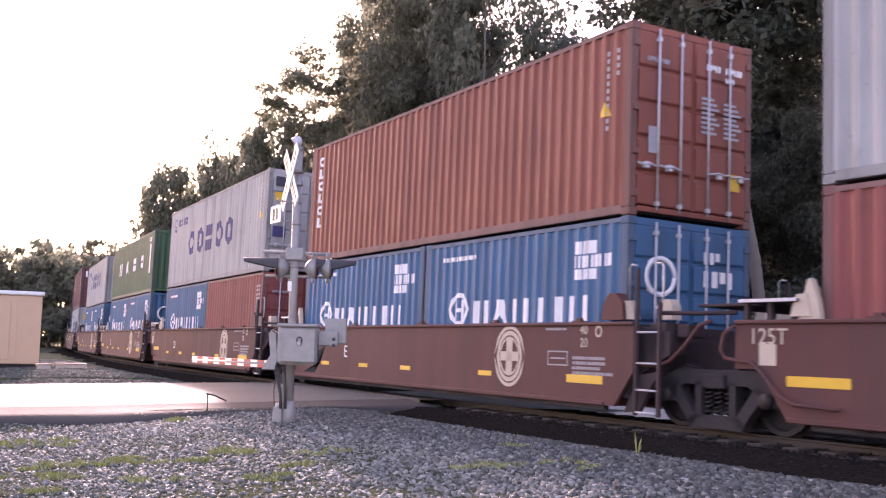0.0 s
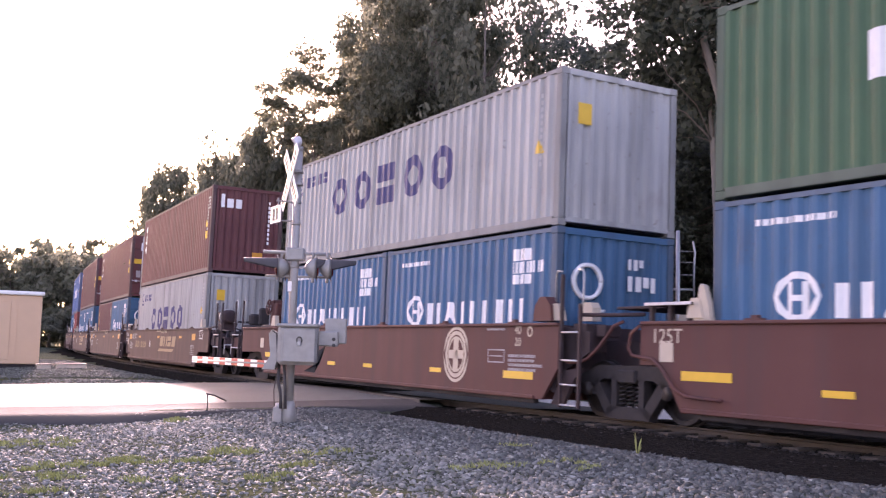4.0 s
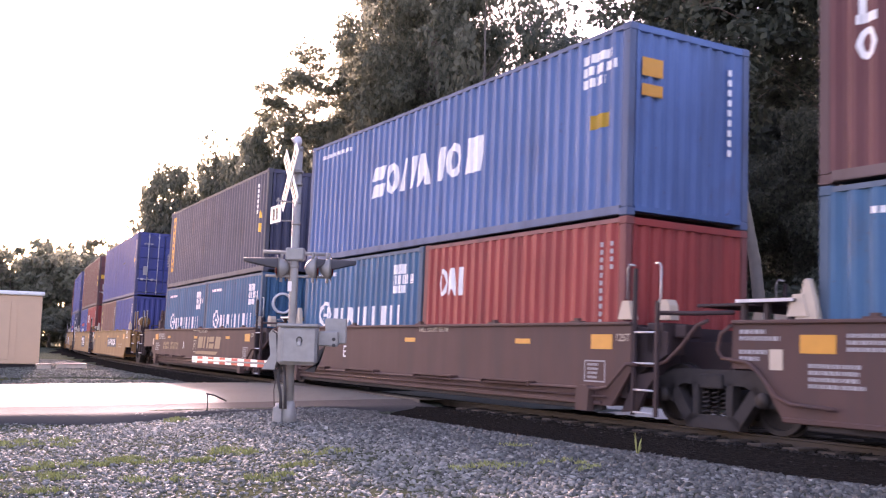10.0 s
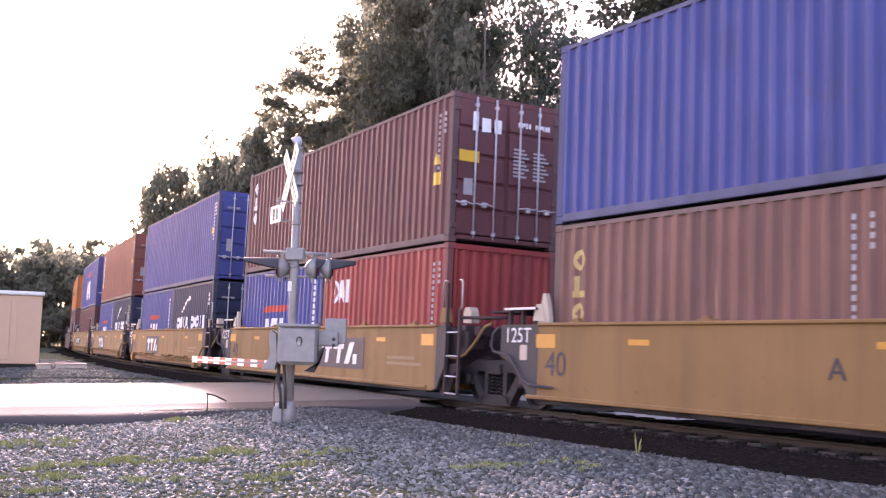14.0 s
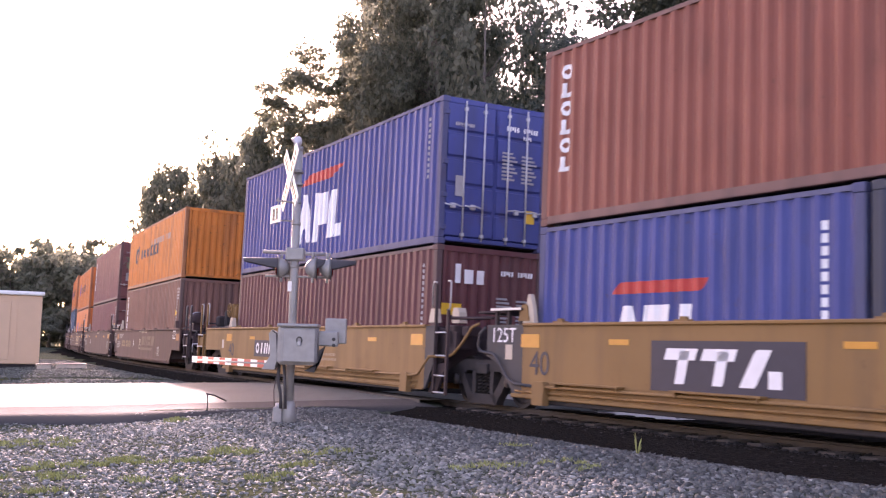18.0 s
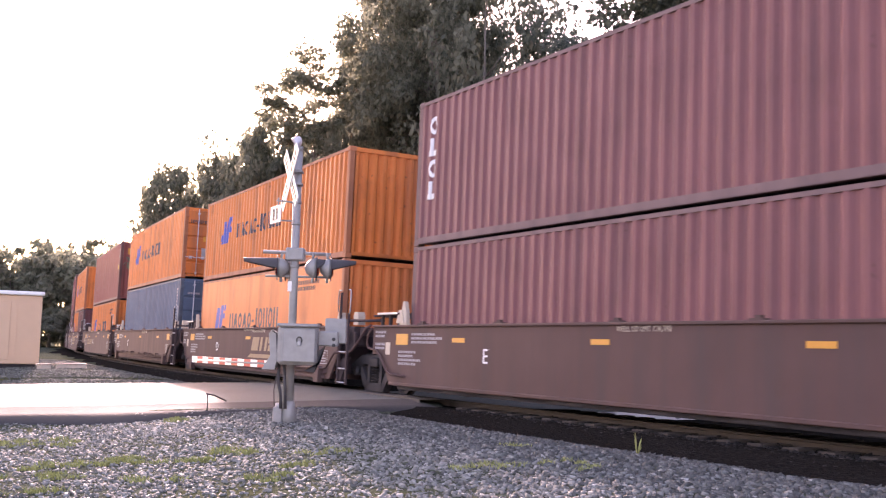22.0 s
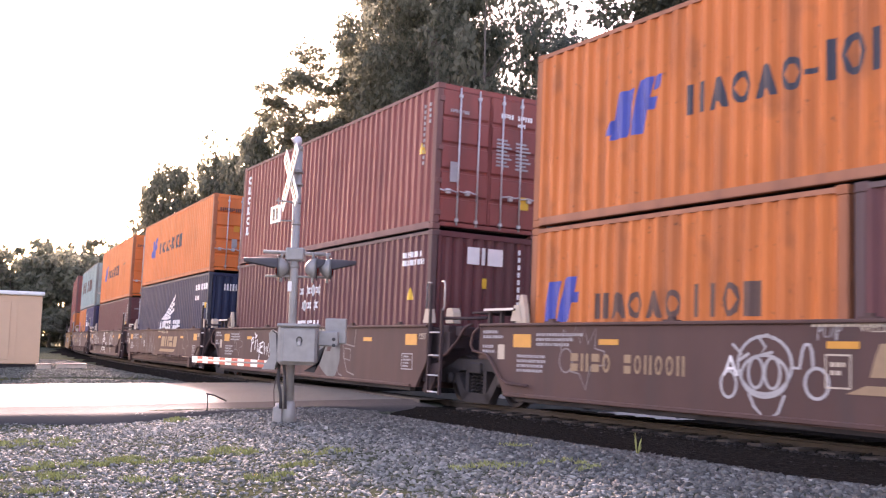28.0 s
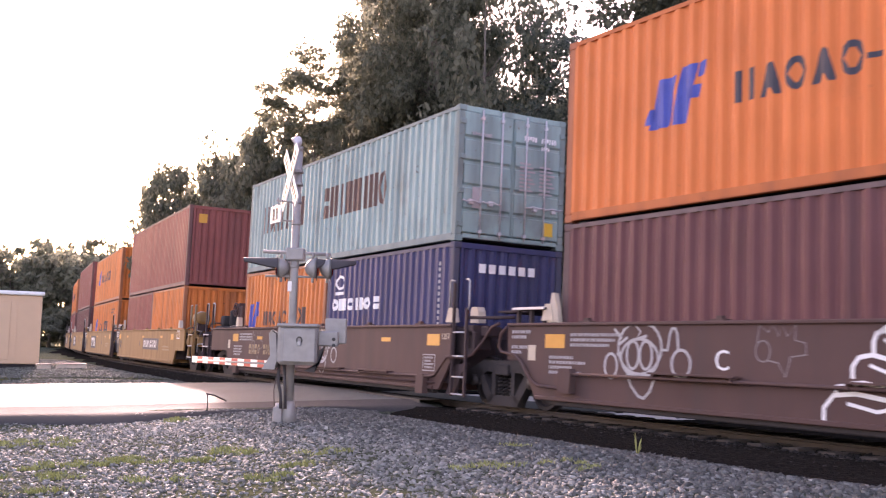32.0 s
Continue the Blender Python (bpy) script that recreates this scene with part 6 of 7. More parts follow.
def grass():
    rng = np.random.default_rng(11)
    v, f = [], []
    # (along the ground to the side, away, half width, half depth, blades)
    spots = [(-3.8, 14.83, 0.22, 0.3, 380), (-4.87, 12.5, 0.5, 0.35, 420), (-5.25, 12.8, 0.5, 0.4, 380), (-3.91, 10.7, 0.5, 0.25, 520), (-3.34, 10.9, 0.35, 0.3, 420), (-2.2, 11.15, 0.35, 0.28, 480), (-2.4, 10.6, 0.4, 0.25, 300), (-1.31, 9.9, 0.18, 0.15, 180), (-1.62, 9.25, 0.3, 0.2, 260),
             (0.45, 9.6, 0.35, 0.2, 300), (0.75, 11.4, 0.25, 0.25, 200), (1.2, 9.85, 0.4, 0.2, 260), (-3.95, 9.8, 0.5, 0.3, 420), (-3.7, 9.0, 0.5, 0.2, 360), (-1.25, 10.75, 0.3, 0.25, 160), (-2.7, 9.3, 0.4, 0.2, 160)]
    for cx, cy, rx, ry, count in spots:
        n = max(4, count // 45)
        tufts = rng.normal(size=(n, 2)) * 0.55
        for tx, ty in tufts:
            for _ in range(60):
                a, q = rng.uniform(0, 6.283), rng.uniform(0, 1) ** 0.6 * rng.uniform(0.05, 0.13)
                v.append((cx + tx * rx + q * math.cos(a), cy + ty * ry + q * math.sin(a) * 0.8, 0.0))
    pts = np.array(v)
    z = ground_z(pts[:, 0], pts[:, 1])
    v = []
    for (x, y, _), zz in zip(pts, z):
        h, a, lean = rng.uniform(0.02, 0.06), rng.uniform(0, 3.14), rng.uniform(-0.04, 0.04, 2)
        w = rng.uniform(0.004, 0.009)
        k = len(v)
        dx, dy = math.cos(a) * w, math.sin(a) * w
        v += [(x - dx, y - dy, zz - 0.01), (x + dx, y + dy, zz - 0.01), (x + dx * 0.6 + lean[0] * 0.5, y + dy * 0.6 + lean[1] * 0.5, zz + h * 0.6), (x + lean[0], y + lean[1], zz + h)]
        f += [(k, k + 1, k + 2), (k, k + 2, k + 3)]
    me = mesh_of("grass", v, f)
    m, nt, b = mat_base("grass_blade", 0.7)
    geo = nt.nodes.new("ShaderNodeNewGeometry")
    nt.links.new(ramp(nt, geo.outputs["Random Per Island"], [(0.0, (0.13, 0.155, 0.045)), (1.0, (0.32, 0.335, 0.12))]), b.inputs["Base Color"])
    me.materials.append(m)
    tagged(new("grass", me), "thin patches of short green grass in gravel", "grass", kind="stuff")
    # one taller weed
    v, f = [], []
    wx, wy = 2.05, 10.7
    wz = float(ground_z(np.array([wx]), np.array([wy]))[0])
    for i in range(9):
        a, h = rng.uniform(0, 6.283), rng.uniform(0.10, 0.27)
        k = len(v)
        dx, dy = math.cos(a), math.sin(a)
        v += [(wx - dy * 0.007, wy + dx * 0.007, wz), (wx + dy * 0.007, wy - dx * 0.007, wz), (wx + dx * 0.022, wy + dy * 0.022, wz + h * 0.7), (wx + dx * 0.05, wy + dy * 0.05, wz + h)]
        f += [(k, k + 1, k + 2), (k, k + 2, k + 3)]
    me = mesh_of("weed", v, f)
    me.materials.append(m)
    tagged(new("weed", me), "tall green weed growing in the gravel", "weed")


# ---- crossing signal ----
def signal():
    px, py = -2.07, 14.28
    z0 = float(ground_z(np.array([px]), np.array([py]))[0])
    s = thing("crossing_signal", "grey steel railway crossing signal mast with crossbuck and lamps", "crossing signal", at=pose(px, py, z0))
    white, red = plain("sign_white", (0.80, 0.80, 0.80), 0.4, 0, 0.06), plain("sign_red", (0.45, 0.03, 0.03), 0.4, 0, 0.1)
    glass = plain("lens_red", (0.10, 0.008, 0.008), 0.2, 0, 0.1)
    alu = plain("signal_grey", (0.29, 0.285, 0.28), 0.55, 0.2, 0.25, 9.0)
    part("mast", tubes([[(0, 0, -0.05), (0, 0, 3.85)]], 0.057, 16), alu, s)
    part("mast_cap", tubes([([(0, 0, 3.80), (0, 0, 3.86), (0, 0, 3.88)], [0.066, 0.06, 0.02])], 0.06, 12), alu, s)
    part("base_casting", tubes([([(0, 0, -0.06), (0, 0, 0.16), (0, 0, 0.24), (0, 0, 0.30)], [0.11, 0.10, 0.08, 0.07])], 0.1, 16), alu, s)
    part("junction_base", boxes((-0.21, -0.08, -0.10, 0.06, -0.05, 0.22), chamfer=0.015), alu, s)
    part("conduit_elbow", tubes([[(-0.145, -0.02, 0.20), (-0.145, -0.02, 0.27)]], 0.04, 10), STEEL, s)
    # crossbuck: two boards crossing, seen nearly edge-on, facing along the road
    cb = pose(-0.08, -0.07, 3.40, 0, 0, -67)
    for k, ang in enumerate((46, -46)):
        b = part("crossbuck_board", boxes((-0.53, 0.53, -0.012 - 0.02 * k, 0.004 - 0.02 * k, -0.098, 0.098), chamfer=0.004), white, s, "white crossbuck sign board", cb @ pose(0, 0, 0, 0, ang, 0))
        part("lettering", boxes(*[(x, x + 0.055, y - 0.02 * k, y + 0.003 - 0.02 * k, -0.05, 0.05) for x in (-0.46, -0.37, -0.28, -0.19, 0.13, 0.22, 0.31, 0.40) for y in (-0.0155, 0.0045)]), BLACK, b, "", None)
    part("sign_bracket", boxes((-0.07, 0.07, -0.10, 0.07, 3.30, 3.34), (-0.07, 0.07, -0.10, 0.07, 3.48, 3.52), chamfer=0.004), alu, s)
    tp = part("track_number_sign", boxes((-0.19, 0.19, -0.008, 0.008, -0.12, 0.12), chamfer=0.004), white, s, "small white sign under the crossbuck", pose(-0.28, -0.06, 2.88, 0, 0, -60))
    for x in (-0.09, 0.03):
        part("character", boxes((x, x + 0.06, -0.013, -0.009, -0.08, 0.08)), BLACK, tp)
    part("sign_arm", tubes([[(0, 0, 2.80), (-0.30, -0.05, 2.80)], [(0, 0, 3.06), (-0.28, -0.05, 3.08)], [(-0.26, -0.05, 2.74), (-0.25, -0.05, 3.12)]], 0.011, 6), alu, s)
    # warning bell on top of the mast
    part("bell", tubes([([(-0.06, -0.03, 3.90), (-0.05, -0.03, 3.90), (-0.01, -0.02, 3.95), (0.02, -0.01, 3.98), (0.03, -0.01, 3.985)], [0.085, 0.09, 0.07, 0.035, 0.01])], 0.1, 16), ROD, s, "weathered pale bell on the mast top")
    part("mast_label", boxes((-0.075, -0.02, -0.062, -0.058, 1.81, 1.95)), white, s)
    part("band_clamp", tubes([[(0, 0, 2.74), (0, 0, 2.78)], [(0, 0, 3.04), (0, 0, 3.08)], [(0, 0, 2.14), (0, 0, 2.18)]], 0.066, 14), alu, s)
    # lamp arm
    part("lamp_crossarm", tubes([[(-0.44, -0.02, 2.36), (0.50, 0.02, 2.34)]], 0.026, 10), alu, s)
    part("arm_clamp", boxes((-0.12, 0.14, -0.10, 0.10, 2.24, 2.42), chamfer=0.02), alu, s)
    part("lower_brace", tubes([[(-0.40, -0.02, 2.02), (0.46, 0.02, 2.02)]], 0.016, 8), alu, s)

    def lamp(x, y, yaw, reach=0.34):
        m4 = pose(x, y, 2.14, 0, 0, yaw)
        disc = part("lamp_background", tubes([([(0, 0, 0), (0, 0.012, 0)], 0.175)], 0.2, 28), GREYEND, s, "dark round background of a flashing lamp", m4)
        part("lamp_housing", tubes([([(0, 0.012, 0), (0, 0.05, 0), (0, 0.10, 0), (0, 0.15, 0), (0, 0.17, 0)], [0.14, 0.138, 0.118, 0.068, 0.02])], 0.16, 20), alu, disc)
        part("lens", tubes([([(0, -0.025, 0), (0, 0.0, 0)], [0.09, 0.125])], 0.15, 20), glass, disc, "dark red lamp lens")
        hood = [((0.138 - 0.02 * q) * math.cos(a), -reach * q, (0.138 - 0.02 * q) * math.sin(a) + 0.005 * q) for q in (0.0, 1.0) for a in np.linspace(-0.1 + 0.75 * q, math.pi + 0.1 - 0.75 * q, 17)]
        hood += [(a * 0.96, b, c * 0.96) for a, b, c in hood]
        part("visor", mesh_of("visor", hood, [(i, i + 1, i + 18, i + 17) for i in range(16)] + [(i + 34, i + 51, i + 52, i + 35) for i in range(16)] + [(i + 17, i + 18, i + 52, i + 51) for i in range(16)], True), GREYEND, disc, "dark lamp hood")
        part("lamp_hanger", tubes([[(0, 0.06, 0.13), (0, 0.06, 0.22)], [(0, 0.06, -0.13), (0, 0.06, -0.2)]], 0.02, 8), alu, disc)
        return disc
    lamp(-0.24, -0.02, -80, 0.46)
    lamp(-0.16, 0.22, -84, 0.30)
    lamp(0.32, -0.02, 96, 0.12)
    lamp(0.52, 0.0, 97, 0.34)
    # relay box and gate mechanism
    part("relay_box", boxes((-0.15, 0.39, -0.33, -0.02, 0.80, 1.34), chamfer=0.045), alu, s, "grey steel control box")
    part("box_door", boxes((-0.07, 0.37, -0.345, -0.325, 0.84, 1.29), chamfer=0.01), alu, s)
    part("box_lid", boxes((-0.16, 0.40, -0.36, 0.0, 1.315, 1.36), chamfer=0.014), alu, s)
    part("box_bracket", prism([(0.20, 0.72), (0.40, 0.80), (0.40, 1.0), (0.48, 1.06), (0.42, 0.86), (0.34, 0.70)], -0.16, -0.06), GREYEND, s)
    part("padlock", boxes((0.13, 0.18, -0.375, -0.345, 1.06, 1.12), chamfer=0.008), STEEL, s)
    part("latch_ring", tubes([[(0.155 + 0.035 * math.cos(a), -0.36, 1.14 + 0.04 * math.sin(a)) for a in np.linspace(0, 6.2832, 13)]], 0.008, 5), GREYEND, s)
    part("counterweight_arm", boxes((0.38, 0.66, -0.14, -0.04, 1.06, 1.27), chamfer=0.02), alu, s)
    part("counterweight", boxes((0.46, 0.76, -0.04, 0.04, 1.10, 1.45), chamfer=0.015), alu, s)
    part("counterweight_bolt", tubes([[(0.60, -0.16, 1.16), (0.60, -0.12, 1.16)], [(0.60, -0.16, 1.08), (0.60, -0.12, 1.08)]], 0.025, 8), GREYEND, s)
    part("gate_mechanism", prism([(-0.36, 0.73), (-0.18, 0.73), (-0.15, 0.85), (-0.18, 1.24), (-0.24, 1.27), (-0.28, 1.22), (-0.25, 0.92)], -0.24, -0.08), alu, s)
    part("mechanism_rim", tubes([[(-0.17, -0.25, 0.76), (-0.14, -0.25, 0.88), (-0.17, -0.25, 1.22), (-0.23, -0.25, 1.26)]], 0.012, 6), GREYEND, s)
    part("conduit", tubes([[(-0.10, -0.10, 0.20), (-0.11, -0.11, 0.40), (-0.15, -0.12, 0.58), (-0.14, -0.12, 0.85)], [(-0.04, -0.11, 0.20), (-0.05, -0.12, 0.50), (-0.08, -0.12, 0.85)]], 0.022, 8), GREYEND, s)
    part("cable", tubes([[(-0.19, -0.1, 0.24), (-0.20, -0.12, 0.45), (-0.16, -0.13, 0.70)]], 0.007, 5), BLACK, s)
    # lowered gate arm
    d = Vector((-TX, -TY, 0.0))
    g = part("gate_arm", tubes([[Vector((-0.14, -0.08, 0.80)), Vector((-0.14, -0.08, 0.78)) + d * 3.6]], 0.02, 6), alu, s, "lowered red and white striped crossing gate arm")
    side = Vector((TY, -TX, 0.0)) * 0.012
    for i in range(14):
        a, b = Vector((-0.14, -0.08, 0.79)) + d * (i * 0.258), Vector((-0.14, -0.08, 0.79)) + d * (i * 0.258 + 0.258)
        v = []
        for q in (a, b):
            for sg in (-1, 1):
                for dz in (-0.052, 0.052):
                    v.append(q + side * sg + Vector((0, 0, dz)))
        part("stripe", mesh_of("stripe", v, [(0, 1, 3, 2), (4, 6, 7, 5), (0, 4, 5, 1), (2, 3, 7, 6), (1, 5, 7, 3), (0, 2, 6, 4)]), white if i % 2 else red, g)


def shed():
    tin = plain("shed_metal", (0.60, 0.40, 0.27), 0.5, 0.1, 0.08, 2.0)
    roof = plain("shed_roof", (0.78, 0.78, 0.78), 0.45, 0.1, 0.05, 2.0)
    s = thing("signal_hut", "tan sheet-metal signal equipment hut with white roof", "hut", at=pose(-14.15, 36.3, -0.04, 0, 0, 27))
    part("wall", boxes((-2.4, 0, -0.1, 2.2, 0.10, 2.50), chamfer=0.02), tin, s)
    part("roof", boxes((-2.5, 0.08, -0.2, 2.3, 2.50, 2.64), chamfer=0.03), roof, s, "white overhanging flat roof")
    part("foundation", boxes((-2.3, -0.1, 0.0, 2.1, -0.15, 0.10)), GRIME, s)
    part("door", boxes((-1.9, -1.0, -0.125, -0.10, 0.25, 2.25), chamfer=0.008), tin, s)
    for x in (-2.4, -1.6, -0.8, -0.02):
        part("seam", boxes((x, x + 0.03, -0.118, -0.1, 0.12, 2.48)), tin, s)


# ---- woods ----
def leaf_crown(seed, n_clump, leaves, rx, rz, leaf):
    """A crown of many small leaves in clumps round limb ends; the origin is the crown's middle."""
    rng = np.random.default_rng(seed)
    u = rng.normal(size=(n_clump, 3))
    u /= np.linalg.norm(u, axis=1)[:, None]
    r = rng.uniform(0.30, 1.0, n_clump) ** 0.55
    lump = 1 + 0.30 * np.array([noise.noise((float(a) * 1.8 + seed, float(b) * 1.8, float(c) * 1.8)) for a, b, c in u])
    cen = u * (r * lump)[:, None] * np.array([rx, rx, rz])
    rad = rng.uniform(0.38, 0.95, n_clump) * rx / 3.2
    w = rng.normal(size=(n_clump, leaves, 3))
    w /= np.linalg.norm(w, axis=2)[:, :, None]
    knob = 1 + 0.22 * np.sin(w[:, :, 0] * 5 + cen[:, None, 0] * 7) * np.cos(w[:, :, 2] * 6 + cen[:, None, 1] * 5)
    p = (cen[:, None] + w * (rad[:, None] * knob * rng.uniform(0.12, 1, (n_clump, leaves)) ** 0.42)[:, :, None] * np.array([1.0, 1.0, 0.72])).reshape(-1, 3)
    n = len(p)
    # leaves lie round the outside of their clump, tipped up and about
    nrm = w.reshape(-1, 3) * 0.8 + rng.normal(size=(n, 3)) * 0.55 + np.array([0, 0, 0.45])
    nrm /= np.linalg.norm(nrm, axis=1)[:, None]
    a = np.cross(nrm, rng.normal(size=(n, 3)))
    a /= np.linalg.norm(a, axis=1)[:, None]
    b = np.cross(nrm, a)
    sz = leaf * rng.uniform(0.6, 1.3, n)[:, None]
    quad = np.stack([p - a * sz, p - b * sz * 0.6, p + a * sz, p + b * sz * 0.6], 1)
    me = bpy.data.meshes.new("crown")
    me.vertices.add(n * 4)
    me.vertices.foreach_set("co", quad.reshape(-1))
    me.loops.add(n * 4)
    me.loops.foreach_set("vertex_index", np.arange(n * 4))
    me.polygons.add(n)
    me.polygons.foreach_set("loop_start", np.arange(0, n * 4, 4))
    me.polygons.foreach_set("loop_total", np.full(n, 4))
    me.update(calc_edges=True)
    return me, cen


def leaf_mat(name, lo, hi):
    m, nt, b = mat_base(name, 0.8, 0.0, 0.08)
    geo = nt.nodes.new("ShaderNodeNewGeometry")
    oi = nt.nodes.new("ShaderNodeObjectInfo")
    col = ramp(nt, geo.outputs["Random Per Island"], [(0.0, lo), (1.0, hi)])
    col = mix(nt, oi.outputs["Random"], col, tuple(c * 1.35 for c in hi), "MIX")
    col2 = mix(nt, 0.72, col, ramp(nt, geo.outputs["Random Per Island"], [(0.0, lo), (1.0, hi)]))
    nt.links.new(col2, b.inputs["Base Color"])
    tr = nt.nodes.new("ShaderNodeBsdfTranslucent")
    nt.links.new(col2, tr.inputs["Color"])
    mx = nt.nodes.new("ShaderNodeMixShader")
    mx.inputs[0].default_value = 0.58
    out = nt.nodes["Material Output"]
    nt.links.new(b.outputs[0], mx.inputs[1])
    nt.links.new(tr.outputs[0], mx.inputs[2])
    nt.links.new(mx.outputs[0], out.inputs["Surface"])
    return m


def woods():
    bark = plain("grey_bark", (0.20, 0.17, 0.145), 0.95, 0, 0.4, 3.0, 0.8)
    # Leaf colours hold the light: lifted for haze left, darkened for deep shade right.
    leafm = leaf_mat("haze_pale_leaves", (0.108, 0.120, 0.090), (0.25, 0.258, 0.19))
    shade_leaf = leaf_mat("shade_dark_leaves", (0.060, 0.074, 0.064), (0.165, 0.19, 0.147))
    crowns = [leaf_crown(20 + i, 105, 260, 3.2, 3.6, 0.078) for i in range(4)]
    light = [leaf_crown(80 + i, 150, 70, 3.2, 3.6, 0.15) for i in range(4)]
    far = [leaf_crown(90 + i, 90, 34, 3.2, 3.6, 0.23) for i in range(4)]
    sparse = [leaf_crown(40, 95, 120, 2.0, 2.4, 0.08), leaf_crown(41, 84, 74, 2.0, 2.4, 0.072)]
    bush = [leaf_crown(60 + i, 60, 70, 2.0, 1.5, 0.13) for i in range(2)]
    rng = random.Random(4)

    def tree(x, y, top, wide, kind=0, trunk=0.17, bare=0.45, lean=0.0, label="tall broad-leaved tree with dark green foliage"):
        """Top is the crown's highest point; the crown is scaled to its width; bare is the share of clean trunk."""
        z0 = float(ground_z(np.array([x]), np.array([y]))[0]) - 0.1
        t = thing("tree", label, "tree", "woods behind the railway", at=pose(x, y, z0, 0, 0, rng.uniform(0, 360) if not lean else 0))
        me, cen = (far if y > 90 else light if kind < 4 and y > 41 else crowns + sparse)[kind]
        H = top - z0
        rx, rz = (3.2, 3.6) if kind < 4 else (2.0, 2.4)
        ch = H * (1 - bare) / 2
        sx, sz = wide / rx, ch / rz / 1.12
        mid = H - ch
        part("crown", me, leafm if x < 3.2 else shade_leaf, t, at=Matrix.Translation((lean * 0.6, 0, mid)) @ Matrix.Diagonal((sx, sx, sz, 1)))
        k = [Vector((lean * q * q + 0.12 * math.sin(5 * q + x), 0.12 * math.cos(4 * q + y), q * (mid + ch * 0.5))) for q in np.linspace(0, 1, 8)]
        part("trunk", tubes([(k, [trunk * (1.25 if i == 0 else 1.0) * (1 - 0.8 * i / 7) for i in range(8)])], trunk, 9), bark, t)
        limbs = []
        for c in cen[::max(1, len(cen) // 16)]:
            e = Vector((c[0] * sx + lean * 0.6, c[1] * sx, c[2] * sz + mid))
            low = e.z - 0.55 * math.hypot(e.x, e.y) - 0.4
            b0 = min(k[4:], key=lambda q: abs(q.z - low))
            side = Vector((0.18 * math.sin(9 * c[1]), 0.18 * math.cos(7 * c[0]), 0.0))
            limbs.append(([b0, b0.lerp(e, 0.3) + side + Vector((0, 0, 0.1)), b0.lerp(e, 0.65) - side, e], [trunk * 0.20, trunk * 0.14, trunk * 0.09, 0.012]))
        part("branchwork", tubes(limbs, 0.05, 5), bark, t)
        return t

    # close behind the rails
    tree(7.0, 22.5, 14.5, 3.2, 5, 0.17, 0.52, -2.6)
    tree(10.0, 24.5, 13.5, 3.4, 1, 0.15, 0.50, -1.9)
    tree(12.6, 21.5, 16.0, 4.2, 2, 0.24, 0.42)
    tree(1.3, 33.0, 17.2, 2.6, 5, 0.09, 0.30)
    tree(-0.67, 37.0, 17.8, 3.2, 3, 0.2, 0.30)
    tree(4.7, 30.2, 10.2, 3.2, 3, 0.16, 0.30)
    tree(3.9, 32.0, 12.4, 2.5, 5, 0.12, 0.40, label="slender tree with open branches")
    tree(-5.1, 38.0, 12.5, 2.0, 4, 0.09, 0.64, label="slender tree with sparse sunlit leaves")
    tree(6.3, 24.0, 13.0, 2.6, 4, 0.11, 0.45, label="slender tree with open branches")
    for x, y, top, w, k in ((-0.3, 37, 17, 2.4, 2), (-1.6, 40, 15.5, 2.4, 1), (7.4, 33, 9.6, 3.2, 3), (13.5, 31, 16, 4.0, 0), (15, 27, 17, 4.6, 1), (16.5, 35, 15, 4.4, 2), (5, 40, 12.0, 3.4, 0), (11.4, 42, 14.5, 4.2, 3), (19, 31, 19, 5, 0), (17.5, 20, 17, 4.4, 3), (22, 25, 19, 5, 1),
                           (-7.9, 44, 11.1, 2.0, 2), (-6.4, 44, 11.0, 2.0, 0), (-10.0, 47, 10.9, 1.9, 1), (-13.0, 50, 10.6, 2.1, 3), (-8.9, 49, 11.2, 2.2, 0), (-11.3, 52, 10.6, 2.1, 2), (-14.5, 54, 9.9, 2.0, 1), (-12.2, 53.5, 10.6, 1.7, 0), (-6.2, 50, 11.8, 2.6, 3), (-3.4, 43.5, 9.4, 2.0, 3), (-15.6, 60, 7.6, 1.8, 2), (-18.0, 66, 7.6, 2.2, 3), (-20.5, 74, 8.0, 2.6, 0), (-23, 82, 8.6, 3.0, 1), (-26.5, 92, 9.5, 3.4, 2), (-10, 60, 9.5, 3.0, 3), (-15, 74, 9.8, 3.4, 0), (-4, 55, 11, 4.0, 1)):
        tree(x, y, top, w, k, 0.2, 0.12 if y > 43 else (0.46 if abs(x) < 2 else 0.25))
    for x, y, top, w, k in ((13.4, 51, 16.5, 4.6, 0), (14, 48, 13, 4.4, 1), (19, 44, 15, 4.6, 2), (24, 38, 16, 5, 3), (13, 58, 13, 4.6, 0), (19, 56, 16, 5, 1), (26, 50, 17, 5, 2), (5, 54, 15.6, 4.6, 3), (9.0, 53, 15.4, 4.4, 1), (28, 42, 17, 5, 0), (22, 62, 17, 5.5, 1)):
        tree(x, y, top, w, k, 0.2, 0.02)
    # leafy to the ground, closing the wood's edge
    for x, y, top, w, k in ((-4.3, 44, 14.2, 1.5, 1), (-2.9, 43, 17.0, 2.0, 0), (-1.4, 45, 17.5, 2.2, 2), (0.2, 43, 16.6, 2.2, 3), (1.7, 44, 14.6, 2.0, 1), (3.4, 42.5, 13.0, 2.0, 0), (4.7, 45, 11.8, 2.2, 2)):
        tree(x, y, top, w, k, 0.14, 0.03, label="leafy tree with dense foliage down to the ground")
